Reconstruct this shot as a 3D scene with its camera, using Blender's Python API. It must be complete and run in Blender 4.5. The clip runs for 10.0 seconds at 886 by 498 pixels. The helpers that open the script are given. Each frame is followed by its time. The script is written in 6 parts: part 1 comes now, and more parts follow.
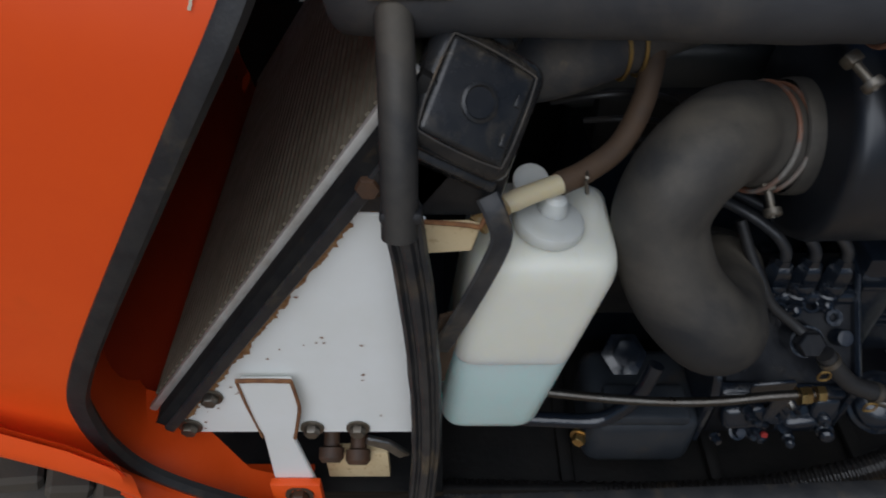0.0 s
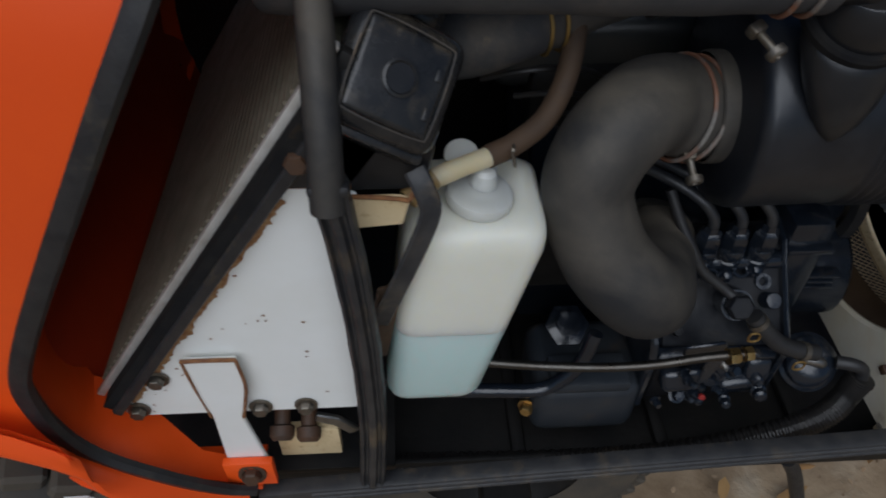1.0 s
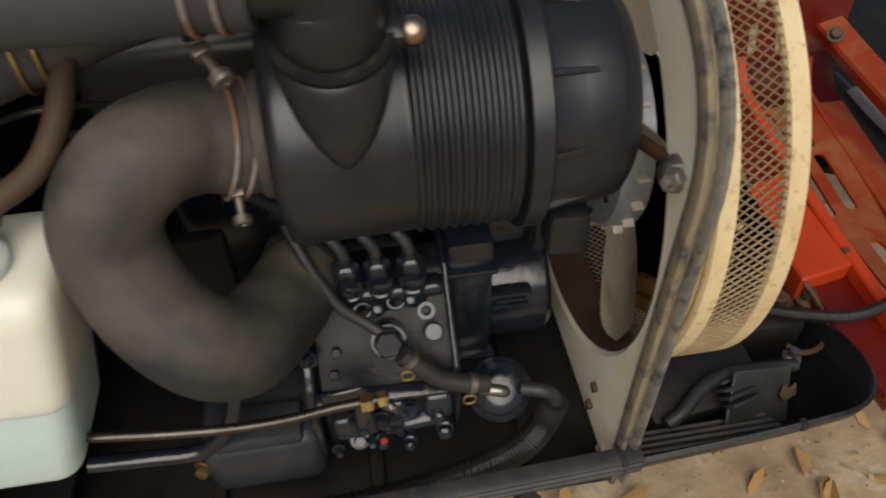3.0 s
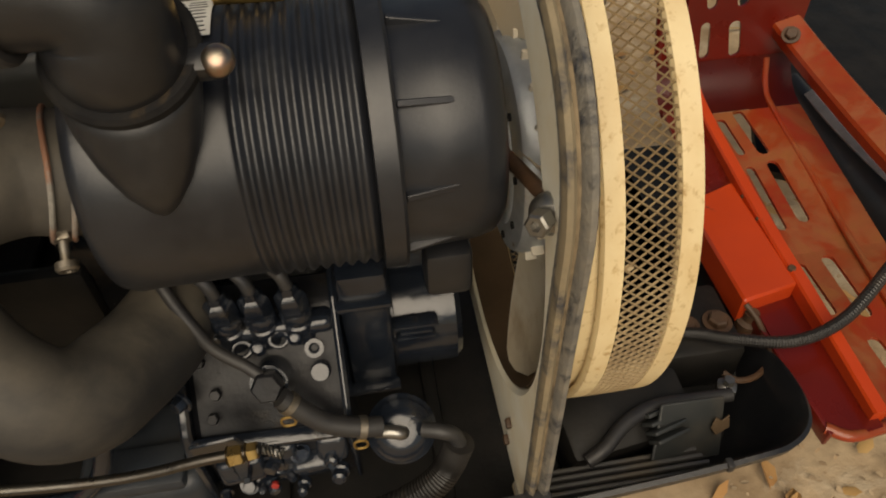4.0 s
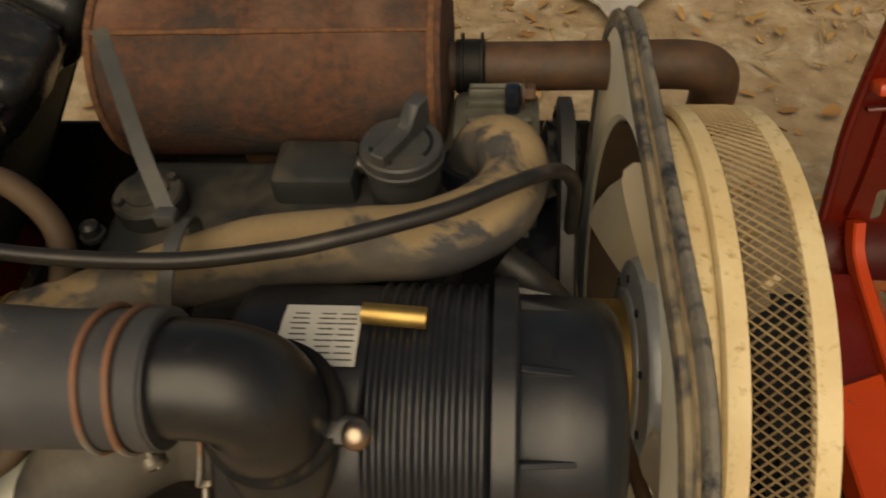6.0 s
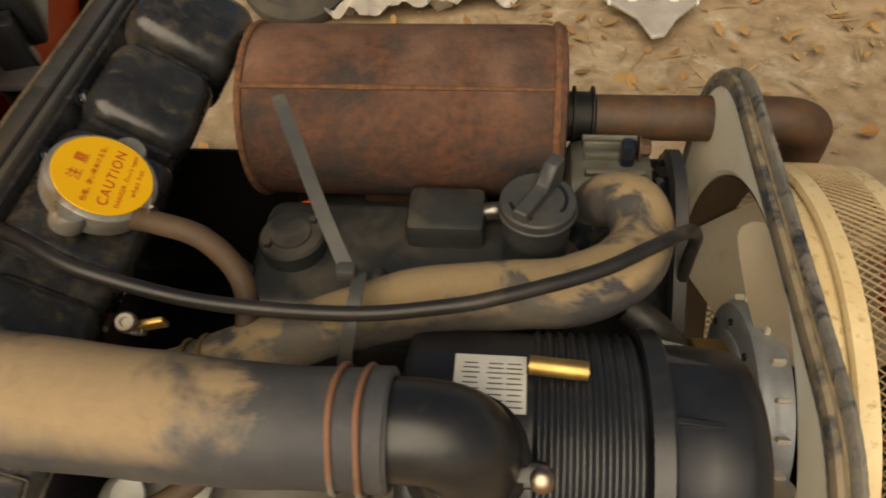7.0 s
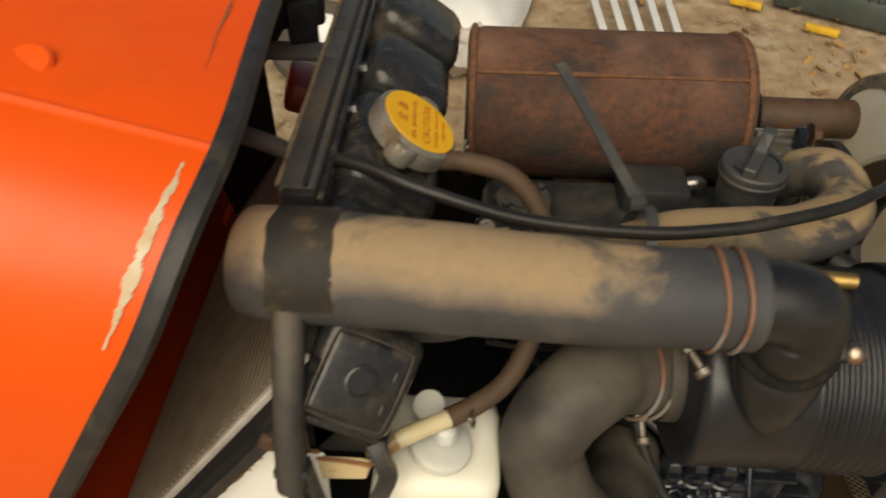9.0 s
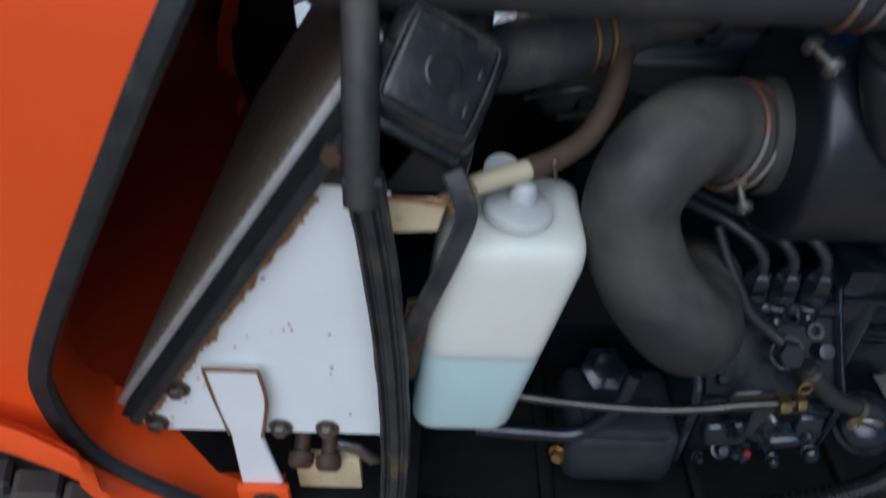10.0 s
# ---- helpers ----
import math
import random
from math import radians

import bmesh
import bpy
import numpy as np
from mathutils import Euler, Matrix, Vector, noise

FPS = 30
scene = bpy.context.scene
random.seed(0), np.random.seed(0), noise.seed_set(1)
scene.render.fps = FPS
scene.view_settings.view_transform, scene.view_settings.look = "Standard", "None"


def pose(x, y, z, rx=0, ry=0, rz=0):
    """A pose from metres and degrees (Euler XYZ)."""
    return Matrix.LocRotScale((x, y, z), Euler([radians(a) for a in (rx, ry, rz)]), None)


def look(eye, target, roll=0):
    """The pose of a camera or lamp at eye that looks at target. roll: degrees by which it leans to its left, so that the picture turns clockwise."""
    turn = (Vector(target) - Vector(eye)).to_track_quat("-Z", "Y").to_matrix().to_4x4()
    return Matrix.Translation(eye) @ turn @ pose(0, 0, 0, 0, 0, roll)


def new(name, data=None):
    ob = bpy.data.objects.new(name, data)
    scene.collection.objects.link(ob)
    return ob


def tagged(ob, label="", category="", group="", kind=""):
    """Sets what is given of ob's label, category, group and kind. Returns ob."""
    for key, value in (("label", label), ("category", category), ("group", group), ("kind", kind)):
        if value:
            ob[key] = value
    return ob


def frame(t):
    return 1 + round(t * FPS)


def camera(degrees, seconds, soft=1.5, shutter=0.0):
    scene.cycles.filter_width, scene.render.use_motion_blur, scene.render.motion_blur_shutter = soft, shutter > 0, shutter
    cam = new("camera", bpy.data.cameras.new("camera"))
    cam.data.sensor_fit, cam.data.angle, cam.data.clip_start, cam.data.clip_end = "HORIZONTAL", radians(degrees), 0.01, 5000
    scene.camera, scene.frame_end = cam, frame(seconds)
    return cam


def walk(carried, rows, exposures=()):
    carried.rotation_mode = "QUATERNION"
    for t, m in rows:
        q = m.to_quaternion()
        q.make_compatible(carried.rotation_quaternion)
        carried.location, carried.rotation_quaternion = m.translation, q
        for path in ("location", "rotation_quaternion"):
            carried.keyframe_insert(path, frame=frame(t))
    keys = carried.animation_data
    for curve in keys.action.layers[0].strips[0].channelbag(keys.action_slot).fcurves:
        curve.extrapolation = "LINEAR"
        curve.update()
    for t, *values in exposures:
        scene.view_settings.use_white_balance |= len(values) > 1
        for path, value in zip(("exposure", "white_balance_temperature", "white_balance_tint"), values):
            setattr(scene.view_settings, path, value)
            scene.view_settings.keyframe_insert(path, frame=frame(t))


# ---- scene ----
cam = camera(62.3, 10.0, soft=1.8, shutter=0.5)
METRES, EYE, TILT, LEAN, TURN = 1.0, 1.03, -45.0, 0.0, 0.0
ROWS = [
    (0.0, 0.0, 0.0, 0.0, 0.0, 0.0, -0.0),
    (0.5, 0.0067, -0.0117, -0.0048, -1.71, -0.41, 1.55),
    (1.0, 0.0176, -0.011, -0.0078, -2.47, -0.95, 1.79),
    (1.5, 0.0627, 0.0011, -0.0074, -4.25, -1.49, 2.9),
    (2.0, 0.1277, 0.0069, -0.0048, -6.0, -2.0, 4.9),
    (2.5, 0.1836, 0.0134, -0.0029, -5.89, -0.72, 6.39),
    (4.0, 0.3099, 0.0579, 0.0183, -5.53, -2.1, 7.19),
    (4.5, 0.3195, 0.063, 0.0429, -5.03, -1.08, 6.99),
    (5.0, 0.3373, 0.0567, 0.0883, -0.77, 0.72, 4.0),
    (5.5, 0.34, 0.0579, 0.1392, 2.14, -2.06, 1.91),
    (6.0, 0.3184, 0.0581, 0.1743, 4.85, -4.34, -0.42),
    (7.5, 0.2178, -0.0026, 0.208, 5.63, -4.68, -1.63),
    (8.0, 0.1876, -0.0226, 0.1947, 4.1, -4.53, -2.26),
    (8.5, 0.1304, -0.0459, 0.1698, 2.45, -3.24, -2.28),
    (9.0, 0.0628, -0.0587, 0.1159, 1.56, 1.87, -2.54),
    (9.5, 0.027, -0.0381, 0.0311, 0.76, 6.5, -1.51),
    (10.0, 0.0203, 0.0021, -0.0398, 0.5, 4.91, -1.4),
]
EXPOSURES = [(0.0, -0.76, 5500, 10), (1.0, -0.78, 5500, 10), (1.5, -0.80, 5600, 11), (2.0, -0.66, 5800, 11), (2.5, -0.10, 6200, 10), (4.0, 0.15, 7900, 10), (4.5, 0.0, 8600, 10), (5.0, -0.12, 9200, 10), (6.0, -0.05, 9300, 10), (7.5, 0.5, 8300, 10),
             (8.5, 0.42, 8200, 10), (9.0, 0.24, 7900, 8), (9.5, -0.15, 6400, 12), (10.0, -0.42, 5000, 10)]
walk(cam, [(t, pose(0, 0, EYE, TILT, LEAN, TURN) @ pose(METRES * x, METRES * y, METRES * z, 90 + pitch, roll, yaw)) for t, x, y, z, yaw, pitch, roll in ROWS], EXPOSURES)

from mathutils import geometry

# ---- world and light ----
world = bpy.data.worlds.new("sky")
scene.world = world
world.use_nodes = True
wn = world.node_tree
sky = wn.nodes.new("ShaderNodeTexSky")
sky.sky_type, sky.sun_disc = "NISHITA", False
sky.sun_elevation, sky.sun_rotation = radians(47), radians(190)
wn.nodes["Background"].inputs[1].default_value = 0.043
wn.links.new(sky.outputs[0], wn.nodes["Background"].inputs[0])
sun = new("sun", bpy.data.lights.new("sun", "SUN"))
sun.data.energy, sun.data.angle, sun.data.color = 3.1, radians(64), (1.0, 0.94, 0.85)
sun.matrix_world = look((-0.42, -2.4, 2.62), (0, 0, 0))


# ---- materials ----
def mat(name, base, second=None, scale=40.0, rough=0.5, metal=0.0, bump=0.1, grain=300.0, patch=None, patch_scale=9.0, patch_at=0.55, patch_soft=0.08,
        up=None, up_amount=0.0, up_at=None, up_soft=0.08, coat=0.0, spec=0.5, coat_rough=0.12, up_detail=6.0, up_from=None, span=None):
    """Two-scale noise colour, bump, an optional patchy layer (stain, rust, dust) and an optional layer on upward faces,
    for dust and for light put into the colour.

    up_from gives the steepness at which dust starts to lie; span the stretch along x that it covers."""
    m = bpy.data.materials.new(name)
    m.use_nodes = True
    nt = m.node_tree
    bsdf = nt.nodes["Principled BSDF"]
    nd, ln = nt.nodes.new, nt.links.new
    tc = nd("ShaderNodeTexCoord")

    def noise_tex(sc, detail=5.0, roughness=0.6, dist=0.0):
        n = nd("ShaderNodeTexNoise")
        n.inputs["Scale"].default_value, n.inputs["Detail"].default_value = sc, detail
        n.inputs["Roughness"].default_value, n.inputs["Distortion"].default_value = roughness, dist
        ln(tc.outputs["Object"], n.inputs["Vector"])
        return n.outputs["Fac"]

    def ramp(fac, a, b):
        r = nd("ShaderNodeMapRange")
        r.inputs["From Min"].default_value, r.inputs["From Max"].default_value = a, b
        ln(fac, r.inputs["Value"])
        return r.outputs["Result"]

    def mix(fac, a, b):
        x = nd("ShaderNodeMix")
        x.data_type = "RGBA"
        ln(fac, x.inputs["Factor"])
        for sock, v in (("A", a), ("B", b)):
            s = [i for i in x.inputs if i.name == sock and i.type == "RGBA"][0]
            if isinstance(v, tuple):
                s.default_value = (*v, 1)
            else:
                ln(v, s)
        return [o for o in x.outputs if o.type == "RGBA"][0]

    second = second or tuple(c * 0.75 for c in base)
    col = mix(ramp(noise_tex(scale), 0.35, 0.68), base, second)
    rgh = ramp(noise_tex(scale * 2.3), 0.2, 0.8)
    rm = nd("ShaderNodeMapRange")
    rm.inputs["To Min"].default_value, rm.inputs["To Max"].default_value = max(rough - 0.08, 0.03), min(rough + 0.1, 1)
    ln(rgh, rm.inputs["Value"])
    rough_out = rm.outputs["Result"]
    mask = None
    if patch:
        mask = ramp(noise_tex(patch_scale, 7, 0.62, 0.3), patch_at, patch_at + patch_soft)
        fine = mix(ramp(noise_tex(scale * 3), 0.3, 0.7), patch, tuple(c * 0.68 for c in patch))
        col = mix(mask, col, fine)
        mx = nd("ShaderNodeMath")
        mx.operation = "MAXIMUM"
        mul = nd("ShaderNodeMath")
        mul.operation = "MULTIPLY"
        mul.inputs[1].default_value = 0.85
        ln(mask, mul.inputs[0])
        ln(mul.outputs[0], mx.inputs[0])
        ln(rough_out, mx.inputs[1])
        rough_out = mx.outputs[0]
        if metal:
            inv = nd("ShaderNodeMath")
            inv.operation = "MULTIPLY_ADD"
            inv.inputs[1].default_value, inv.inputs[2].default_value = -metal, metal
            ln(mask, inv.inputs[0])
            ln(inv.outputs[0], bsdf.inputs["Metallic"])
    if up:
        geo = nd("ShaderNodeNewGeometry")
        sep = nd("ShaderNodeSeparateXYZ")
        ln(geo.outputs["Normal"], sep.inputs[0])
        lie = sep.outputs["Z"]
        if up_from:
            uneven = nd("ShaderNodeMath")
            uneven.operation = "MULTIPLY_ADD"
            uneven.inputs[1].default_value = 0.7
            ln(noise_tex(28, 5, 0.6, 0.4), uneven.inputs[0])
            ln(lie, uneven.inputs[2])
            lie = uneven.outputs[0]
        a = ramp(lie, *((v + 0.35 for v in up_from) if up_from else (0.1, 1.0)))
        if span:
            along = nd("ShaderNodeSeparateXYZ")
            ln(tc.outputs["Object"], along.inputs[0])
            ragged = nd("ShaderNodeMath")
            ragged.operation = "MULTIPLY_ADD"
            ragged.inputs[1].default_value = 0.110
            ln(noise_tex(20, 6, 0.65, 0.6), ragged.inputs[0])
            ln(along.outputs["X"], ragged.inputs[2])
            for lo, hi in ((span[0] - 0.005, span[0] + 0.005), (span[1] + 0.007, span[1] - 0.007)):
                cut = nd("ShaderNodeMath")
                cut.operation = "MULTIPLY"
                ln(a, cut.inputs[0])
                ln(ramp(ragged.outputs[0], lo + 0.055, hi + 0.055), cut.inputs[1])
                a = cut.outputs[0]
        b = ramp(noise_tex(patch_scale * 1.7, up_detail, 0.5 if up_detail < 5 else 0.62, 0.4), up_at or 0.62 - up_amount * 0.4, up_at + up_soft if up_at else 0.80 - up_amount * 0.3)
        c = nd("ShaderNodeMath")
        c.operation = "MULTIPLY"
        ln(a, c.inputs[0])
        ln(b, c.inputs[1])
        speck = mix(ramp(noise_tex(max(scale * 5, 180), 6, 0.7), 0.38, 0.66), up, tuple(v * 0.90 for v in up))
        col = mix(c.outputs[0], col, speck)
        mx = nd("ShaderNodeMath")
        mx.operation = "MAXIMUM"
        ln(c.outputs[0], mx.inputs[0])
        ln(rough_out, mx.inputs[1])
        rough_out = mx.outputs[0]
    ln(col, bsdf.inputs["Base Color"])
    ln(rough_out, bsdf.inputs["Roughness"])
    if not (patch and metal):
        bsdf.inputs["Metallic"].default_value = metal
    bsdf.inputs["Coat Weight"].default_value = coat
    bsdf.inputs["Coat Roughness"].default_value = coat_rough
    bsdf.inputs["Specular IOR Level"].default_value = spec
    if bump:
        bp = nd("ShaderNodeBump")
        bp.inputs["Strength"].default_value, bp.inputs["Distance"].default_value = bump, 0.002
        h = noise_tex(grain, 6, 0.6)
        if mask is not None:
            ad = nd("ShaderNodeMath")
            ln(h, ad.inputs[0])
            ln(mask, ad.inputs[1])
            h = ad.outputs[0]
        ln(h, bp.inputs["Height"])
        ln(bp.outputs[0], bsdf.inputs["Normal"])
    return m


M_ORANGE = mat("orange_paint", (0.92, 0.100, 0.004), (0.88, 0.088, 0.004), 12, 0.46, bump=0.04, grain=60, patch=(0.88, 0.120, 0.012), patch_scale=7, patch_at=0.56, patch_soft=0.25, coat=0.12, coat_rough=0.3, spec=0.45)
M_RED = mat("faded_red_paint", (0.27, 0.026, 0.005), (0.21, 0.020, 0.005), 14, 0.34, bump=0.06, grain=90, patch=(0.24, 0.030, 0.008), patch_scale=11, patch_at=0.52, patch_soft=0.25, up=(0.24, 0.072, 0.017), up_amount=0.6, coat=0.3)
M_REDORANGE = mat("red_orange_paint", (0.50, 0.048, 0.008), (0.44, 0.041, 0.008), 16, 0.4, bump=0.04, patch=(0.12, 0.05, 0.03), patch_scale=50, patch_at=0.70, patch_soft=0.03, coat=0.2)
# The bonnet's red darkened, putting shade into faces turned from the light.
M_REDSHADED = mat("red_paint_shade_tone", (0.115, 0.0065, 0.003), (0.090, 0.006, 0.003), 14, 0.3, bump=0.06, grain=90, patch=(0.12, 0.018, 0.008), patch_scale=18, patch_at=0.6, patch_soft=0.2, coat=0.3)
M_RUBBER = mat("black_rubber", (0.016, 0.016, 0.018), (0.026, 0.025, 0.024), 60, 0.5, bump=0.12, patch=(0.075, 0.06, 0.04), patch_scale=22, patch_at=0.62)
M_SEAL = mat("dusty_rubber_seal", (0.20, 0.18, 0.145), (0.12, 0.115, 0.105), 90, 0.65, bump=0.4, grain=420, patch=(0.030, 0.034, 0.044), patch_scale=70, patch_at=0.52, patch_soft=0.15)
M_SEALTAN = mat("tan_dusted_rubber_bead", (0.25, 0.20, 0.125), (0.19, 0.155, 0.10), 60, 0.75, bump=0.25, grain=300, patch=(0.050, 0.053, 0.062), patch_scale=42, patch_at=0.49, patch_soft=0.14)
M_EDGESEAL = mat("worn_black_edge_rubber", (0.015, 0.015, 0.017), (0.030, 0.029, 0.028), 70, 0.5, bump=0.15, patch=(0.15, 0.115, 0.060), patch_scale=17, patch_at=0.57, patch_soft=0.2)
M_STRIP = mat("ridged_dark_rubber_strip", (0.022, 0.023, 0.026), (0.050, 0.048, 0.046), 50, 0.5, bump=0.15, patch=(0.15, 0.115, 0.070), patch_scale=24, patch_at=0.55, patch_soft=0.2)
M_HOSE = mat("grey_rubber_hose", (0.022, 0.023, 0.025), (0.034, 0.033, 0.032), 16, 0.58, bump=0.07, grain=500, patch=(0.120, 0.106, 0.086), patch_scale=8, patch_at=0.44, patch_soft=0.27, up=(0.130, 0.112, 0.086), up_at=0.34, up_soft=0.25, up_from=(0.10, 1.0), spec=0.35)
M_DUSTY = mat("dust_covered_hose", (0.036, 0.038, 0.044), (0.058, 0.058, 0.060), 20, 0.6, bump=0.10, grain=420, patch=(0.135, 0.118, 0.098), patch_scale=9, patch_at=0.46, patch_soft=0.25, up=(0.33, 0.235, 0.138), up_at=0.37, up_soft=0.14, up_from=(0.22, 0.80), span=(-0.075, 0.142))
M_DUSTYBEND = mat("dust_caked_water_hose", (0.040, 0.040, 0.043), (0.070, 0.066, 0.060), 24, 0.65, bump=0.14, grain=380, patch=(0.17, 0.14, 0.105), patch_scale=12, patch_at=0.46, patch_soft=0.2, up=(0.31, 0.222, 0.122), up_at=0.45, up_soft=0.07, up_from=(0.30, 0.70), up_detail=5)
M_PLASTIC = mat("black_plastic", (0.010, 0.011, 0.013), (0.017, 0.017, 0.019), 30, 0.34, bump=0.05, grain=700, patch=(0.028, 0.028, 0.028), patch_scale=14, patch_at=0.55, patch_soft=0.2, up=(0.06, 0.052, 0.042), up_amount=0.05, spec=0.5)
# Thin dust; its blue and the paler tops also paint the sky's sheen.
M_CAN = mat("dusty_sheen_tinted_plastic", (0.0075, 0.0090, 0.0125), (0.015, 0.0165, 0.0205), 30, 0.34, bump=0.06, grain=600, patch=(0.027, 0.029, 0.033), patch_scale=12, patch_at=0.52, patch_soft=0.3, up=(0.048, 0.049, 0.050), up_amount=0.1, spec=0.58)
M_GLOSSY = mat("glossy_black_plastic", (0.016, 0.017, 0.019), (0.032, 0.031, 0.030), 60, 0.24, bump=0.08, grain=120, patch=(0.095, 0.078, 0.054), patch_scale=26, patch_at=0.55, patch_soft=0.2, up=(0.13, 0.105, 0.07), up_amount=0.2)
M_WHITE = mat("chipped_white_paint", (0.87, 0.88, 0.85), (0.83, 0.835, 0.79), 20, 0.42, bump=0.04, grain=150, patch=(0.26, 0.12, 0.045), patch_scale=34, patch_at=0.735, patch_soft=0.02)
M_RUSTEDGE = mat("rusty_edge", (0.28, 0.13, 0.045), (0.14, 0.06, 0.03), 120, 0.85, bump=0.3)
M_CREAM = mat("dirty_cream_paint", (0.70, 0.57, 0.34), (0.60, 0.45, 0.24), 26, 0.5, bump=0.08, patch=(0.52, 0.35, 0.16), patch_scale=190, patch_at=0.552, patch_soft=0.14)
M_HUB = mat("pale_blue_zinc", (0.50, 0.53, 0.55), (0.36, 0.39, 0.42), 60, 0.4, metal=0.5, bump=0.06, patch=(0.25, 0.18, 0.10), patch_scale=40, patch_at=0.62, patch_soft=0.1)
M_PLATE = mat("stained_white_plate_paint", (0.82, 0.79, 0.68), (0.74, 0.66, 0.48), 18, 0.45, bump=0.06, patch=(0.30, 0.18, 0.07), patch_scale=13, patch_at=0.58, patch_soft=0.16)
# Mud brown, taken darker to hold the shade inside the shroud ring.
M_MUDSHADE = mat("mud_and_shade_brown", (0.070, 0.042, 0.020), (0.12, 0.075, 0.038), 14, 0.75, bump=0.1, patch=(0.09, 0.055, 0.03), patch_scale=12, patch_at=0.50, patch_soft=0.2)
M_FAN = mat("ivory_fan_plastic", (0.80, 0.74, 0.62), (0.72, 0.62, 0.45), 12, 0.45, bump=0.03, patch=(0.48, 0.33, 0.16), patch_scale=9, patch_at=0.53, patch_soft=0.16)
M_FINS = mat("dark_fin_gaps", (0.026, 0.026, 0.015), (0.065, 0.060, 0.040), 160, 0.8, metal=0.0, bump=0.3, grain=900)
M_CORE = mat("radiator_tubes", (0.24, 0.21, 0.155), (0.16, 0.135, 0.095), 50, 0.5, metal=0.1, bump=0.1)
M_ALU = mat("dull_aluminium", (0.55, 0.55, 0.53), (0.38, 0.37, 0.35), 60, 0.42, metal=0.85, bump=0.1)
# Rust with the light from above painted in: paler upward faces, darker below.
M_RUST = mat("top_lit_rusted_steel", (0.120, 0.050, 0.029), (0.052, 0.031, 0.024), 150, 0.85, bump=0.5, grain=330, patch=(0.040, 0.036, 0.034), patch_scale=9, patch_at=0.47, patch_soft=0.14, up=(0.20, 0.108, 0.072), up_at=0.42, up_soft=0.3, spec=0.3)
M_RUSTBEAD = mat("orange_rust_bead", (0.20, 0.085, 0.035), (0.08, 0.042, 0.028), 220, 0.9, bump=0.6, grain=400)
M_PIPE = mat("brown_burnt_steel", (0.085, 0.042, 0.020), (0.045, 0.027, 0.017), 60, 0.6, bump=0.2, patch=(0.12, 0.055, 0.022), patch_scale=25, patch_at=0.56, patch_soft=0.15)
M_ENGINE = mat("dark_blue_grey_engine_paint", (0.007, 0.010, 0.016), (0.015, 0.019, 0.026), 45, 0.16, bump=0.35, grain=110, patch=(0.050, 0.040, 0.026), patch_scale=32, patch_at=0.60, patch_soft=0.15, coat=0.5)
M_CAPSTEEL = mat("tarnished_cap_metal", (0.42, 0.40, 0.36), (0.26, 0.24, 0.20), 70, 0.5, metal=0.7, bump=0.15, patch=(0.17, 0.12, 0.07), patch_scale=40, patch_at=0.52, patch_soft=0.12)
M_CAPGREY = mat("dusty_grey_plastic", (0.036, 0.039, 0.041), (0.052, 0.053, 0.052), 40, 0.5, bump=0.08, patch=(0.10, 0.085, 0.065), patch_scale=18, patch_at=0.55, patch_soft=0.2)
M_COVER = mat("grey_engine_paint", (0.022, 0.025, 0.026), (0.035, 0.037, 0.036), 26, 0.36, bump=0.08, up=(0.095, 0.08, 0.06), up_amount=0.25)
M_STARTER = mat("blue_grey_starter_paint", (0.020, 0.025, 0.032), (0.032, 0.036, 0.041), 30, 0.4, bump=0.08, patch=(0.07, 0.055, 0.04), patch_scale=30, patch_at=0.6, patch_soft=0.15)
M_ALTERN = mat("greasy_cast_aluminium", (0.115, 0.115, 0.095), (0.075, 0.072, 0.058), 60, 0.5, metal=0.2, bump=0.15, patch=(0.10, 0.075, 0.045), patch_scale=30, patch_at=0.56, patch_soft=0.15)
M_PUMP = mat("oil_filmed_pump_paint", (0.006, 0.007, 0.010), (0.011, 0.011, 0.012), 40, 0.36, bump=0.3, grain=120, patch=(0.032, 0.024, 0.013), patch_scale=26, patch_at=0.58, patch_soft=0.2, spec=0.25)
# Near black: oily grime, and also the deep shade of the engine bay.
M_GRIMESHADE = mat("grime_and_shade_black", (0.006, 0.006, 0.006), (0.014, 0.0125, 0.011), 30, 0.55, bump=0.2, grain=150, spec=0.3)
M_PIPEDARK = mat("dull_blue_grey_pipe", (0.045, 0.048, 0.055), (0.075, 0.074, 0.074), 60, 0.38, metal=0.5, bump=0.08)
M_RAINBOW = mat("rainbow_zinc", (0.42, 0.27, 0.21), (0.33, 0.31, 0.24), 180, 0.36, metal=1.0, bump=0.0)
M_MESH = mat("dusty_wire_mesh", (0.38, 0.285, 0.16), (0.25, 0.175, 0.095), 30, 0.5, metal=0.2, bump=0.1)
M_CAKED = mat("caked_dust", (0.44, 0.35, 0.22), (0.33, 0.255, 0.155), 30, 0.9, bump=0.2, patch=(0.34, 0.24, 0.11), patch_scale=14, patch_at=0.5, patch_soft=0.15, spec=0.2)
M_REDPLUG = mat("red_plastic", (0.30, 0.025, 0.02), None, 30, 0.4, bump=0.0)
M_TARP = mat("grey_plastic_sheet", (0.50, 0.47, 0.43), (0.38, 0.33, 0.28), 9, 0.35, bump=0.05)
M_CRATE = mat("dark_green_plastic", (0.045, 0.060, 0.052), (0.07, 0.08, 0.07), 12, 0.5, bump=0.05)
M_ROD = mat("oily_dark_rod", (0.10, 0.095, 0.085), (0.07, 0.06, 0.05), 50, 0.3, metal=0.9, bump=0.08)
M_RUSTSTAIN = mat("orange_rust_stain", (0.22, 0.095, 0.03), (0.42, 0.26, 0.12), 260, 0.8, bump=0.1, grain=400)
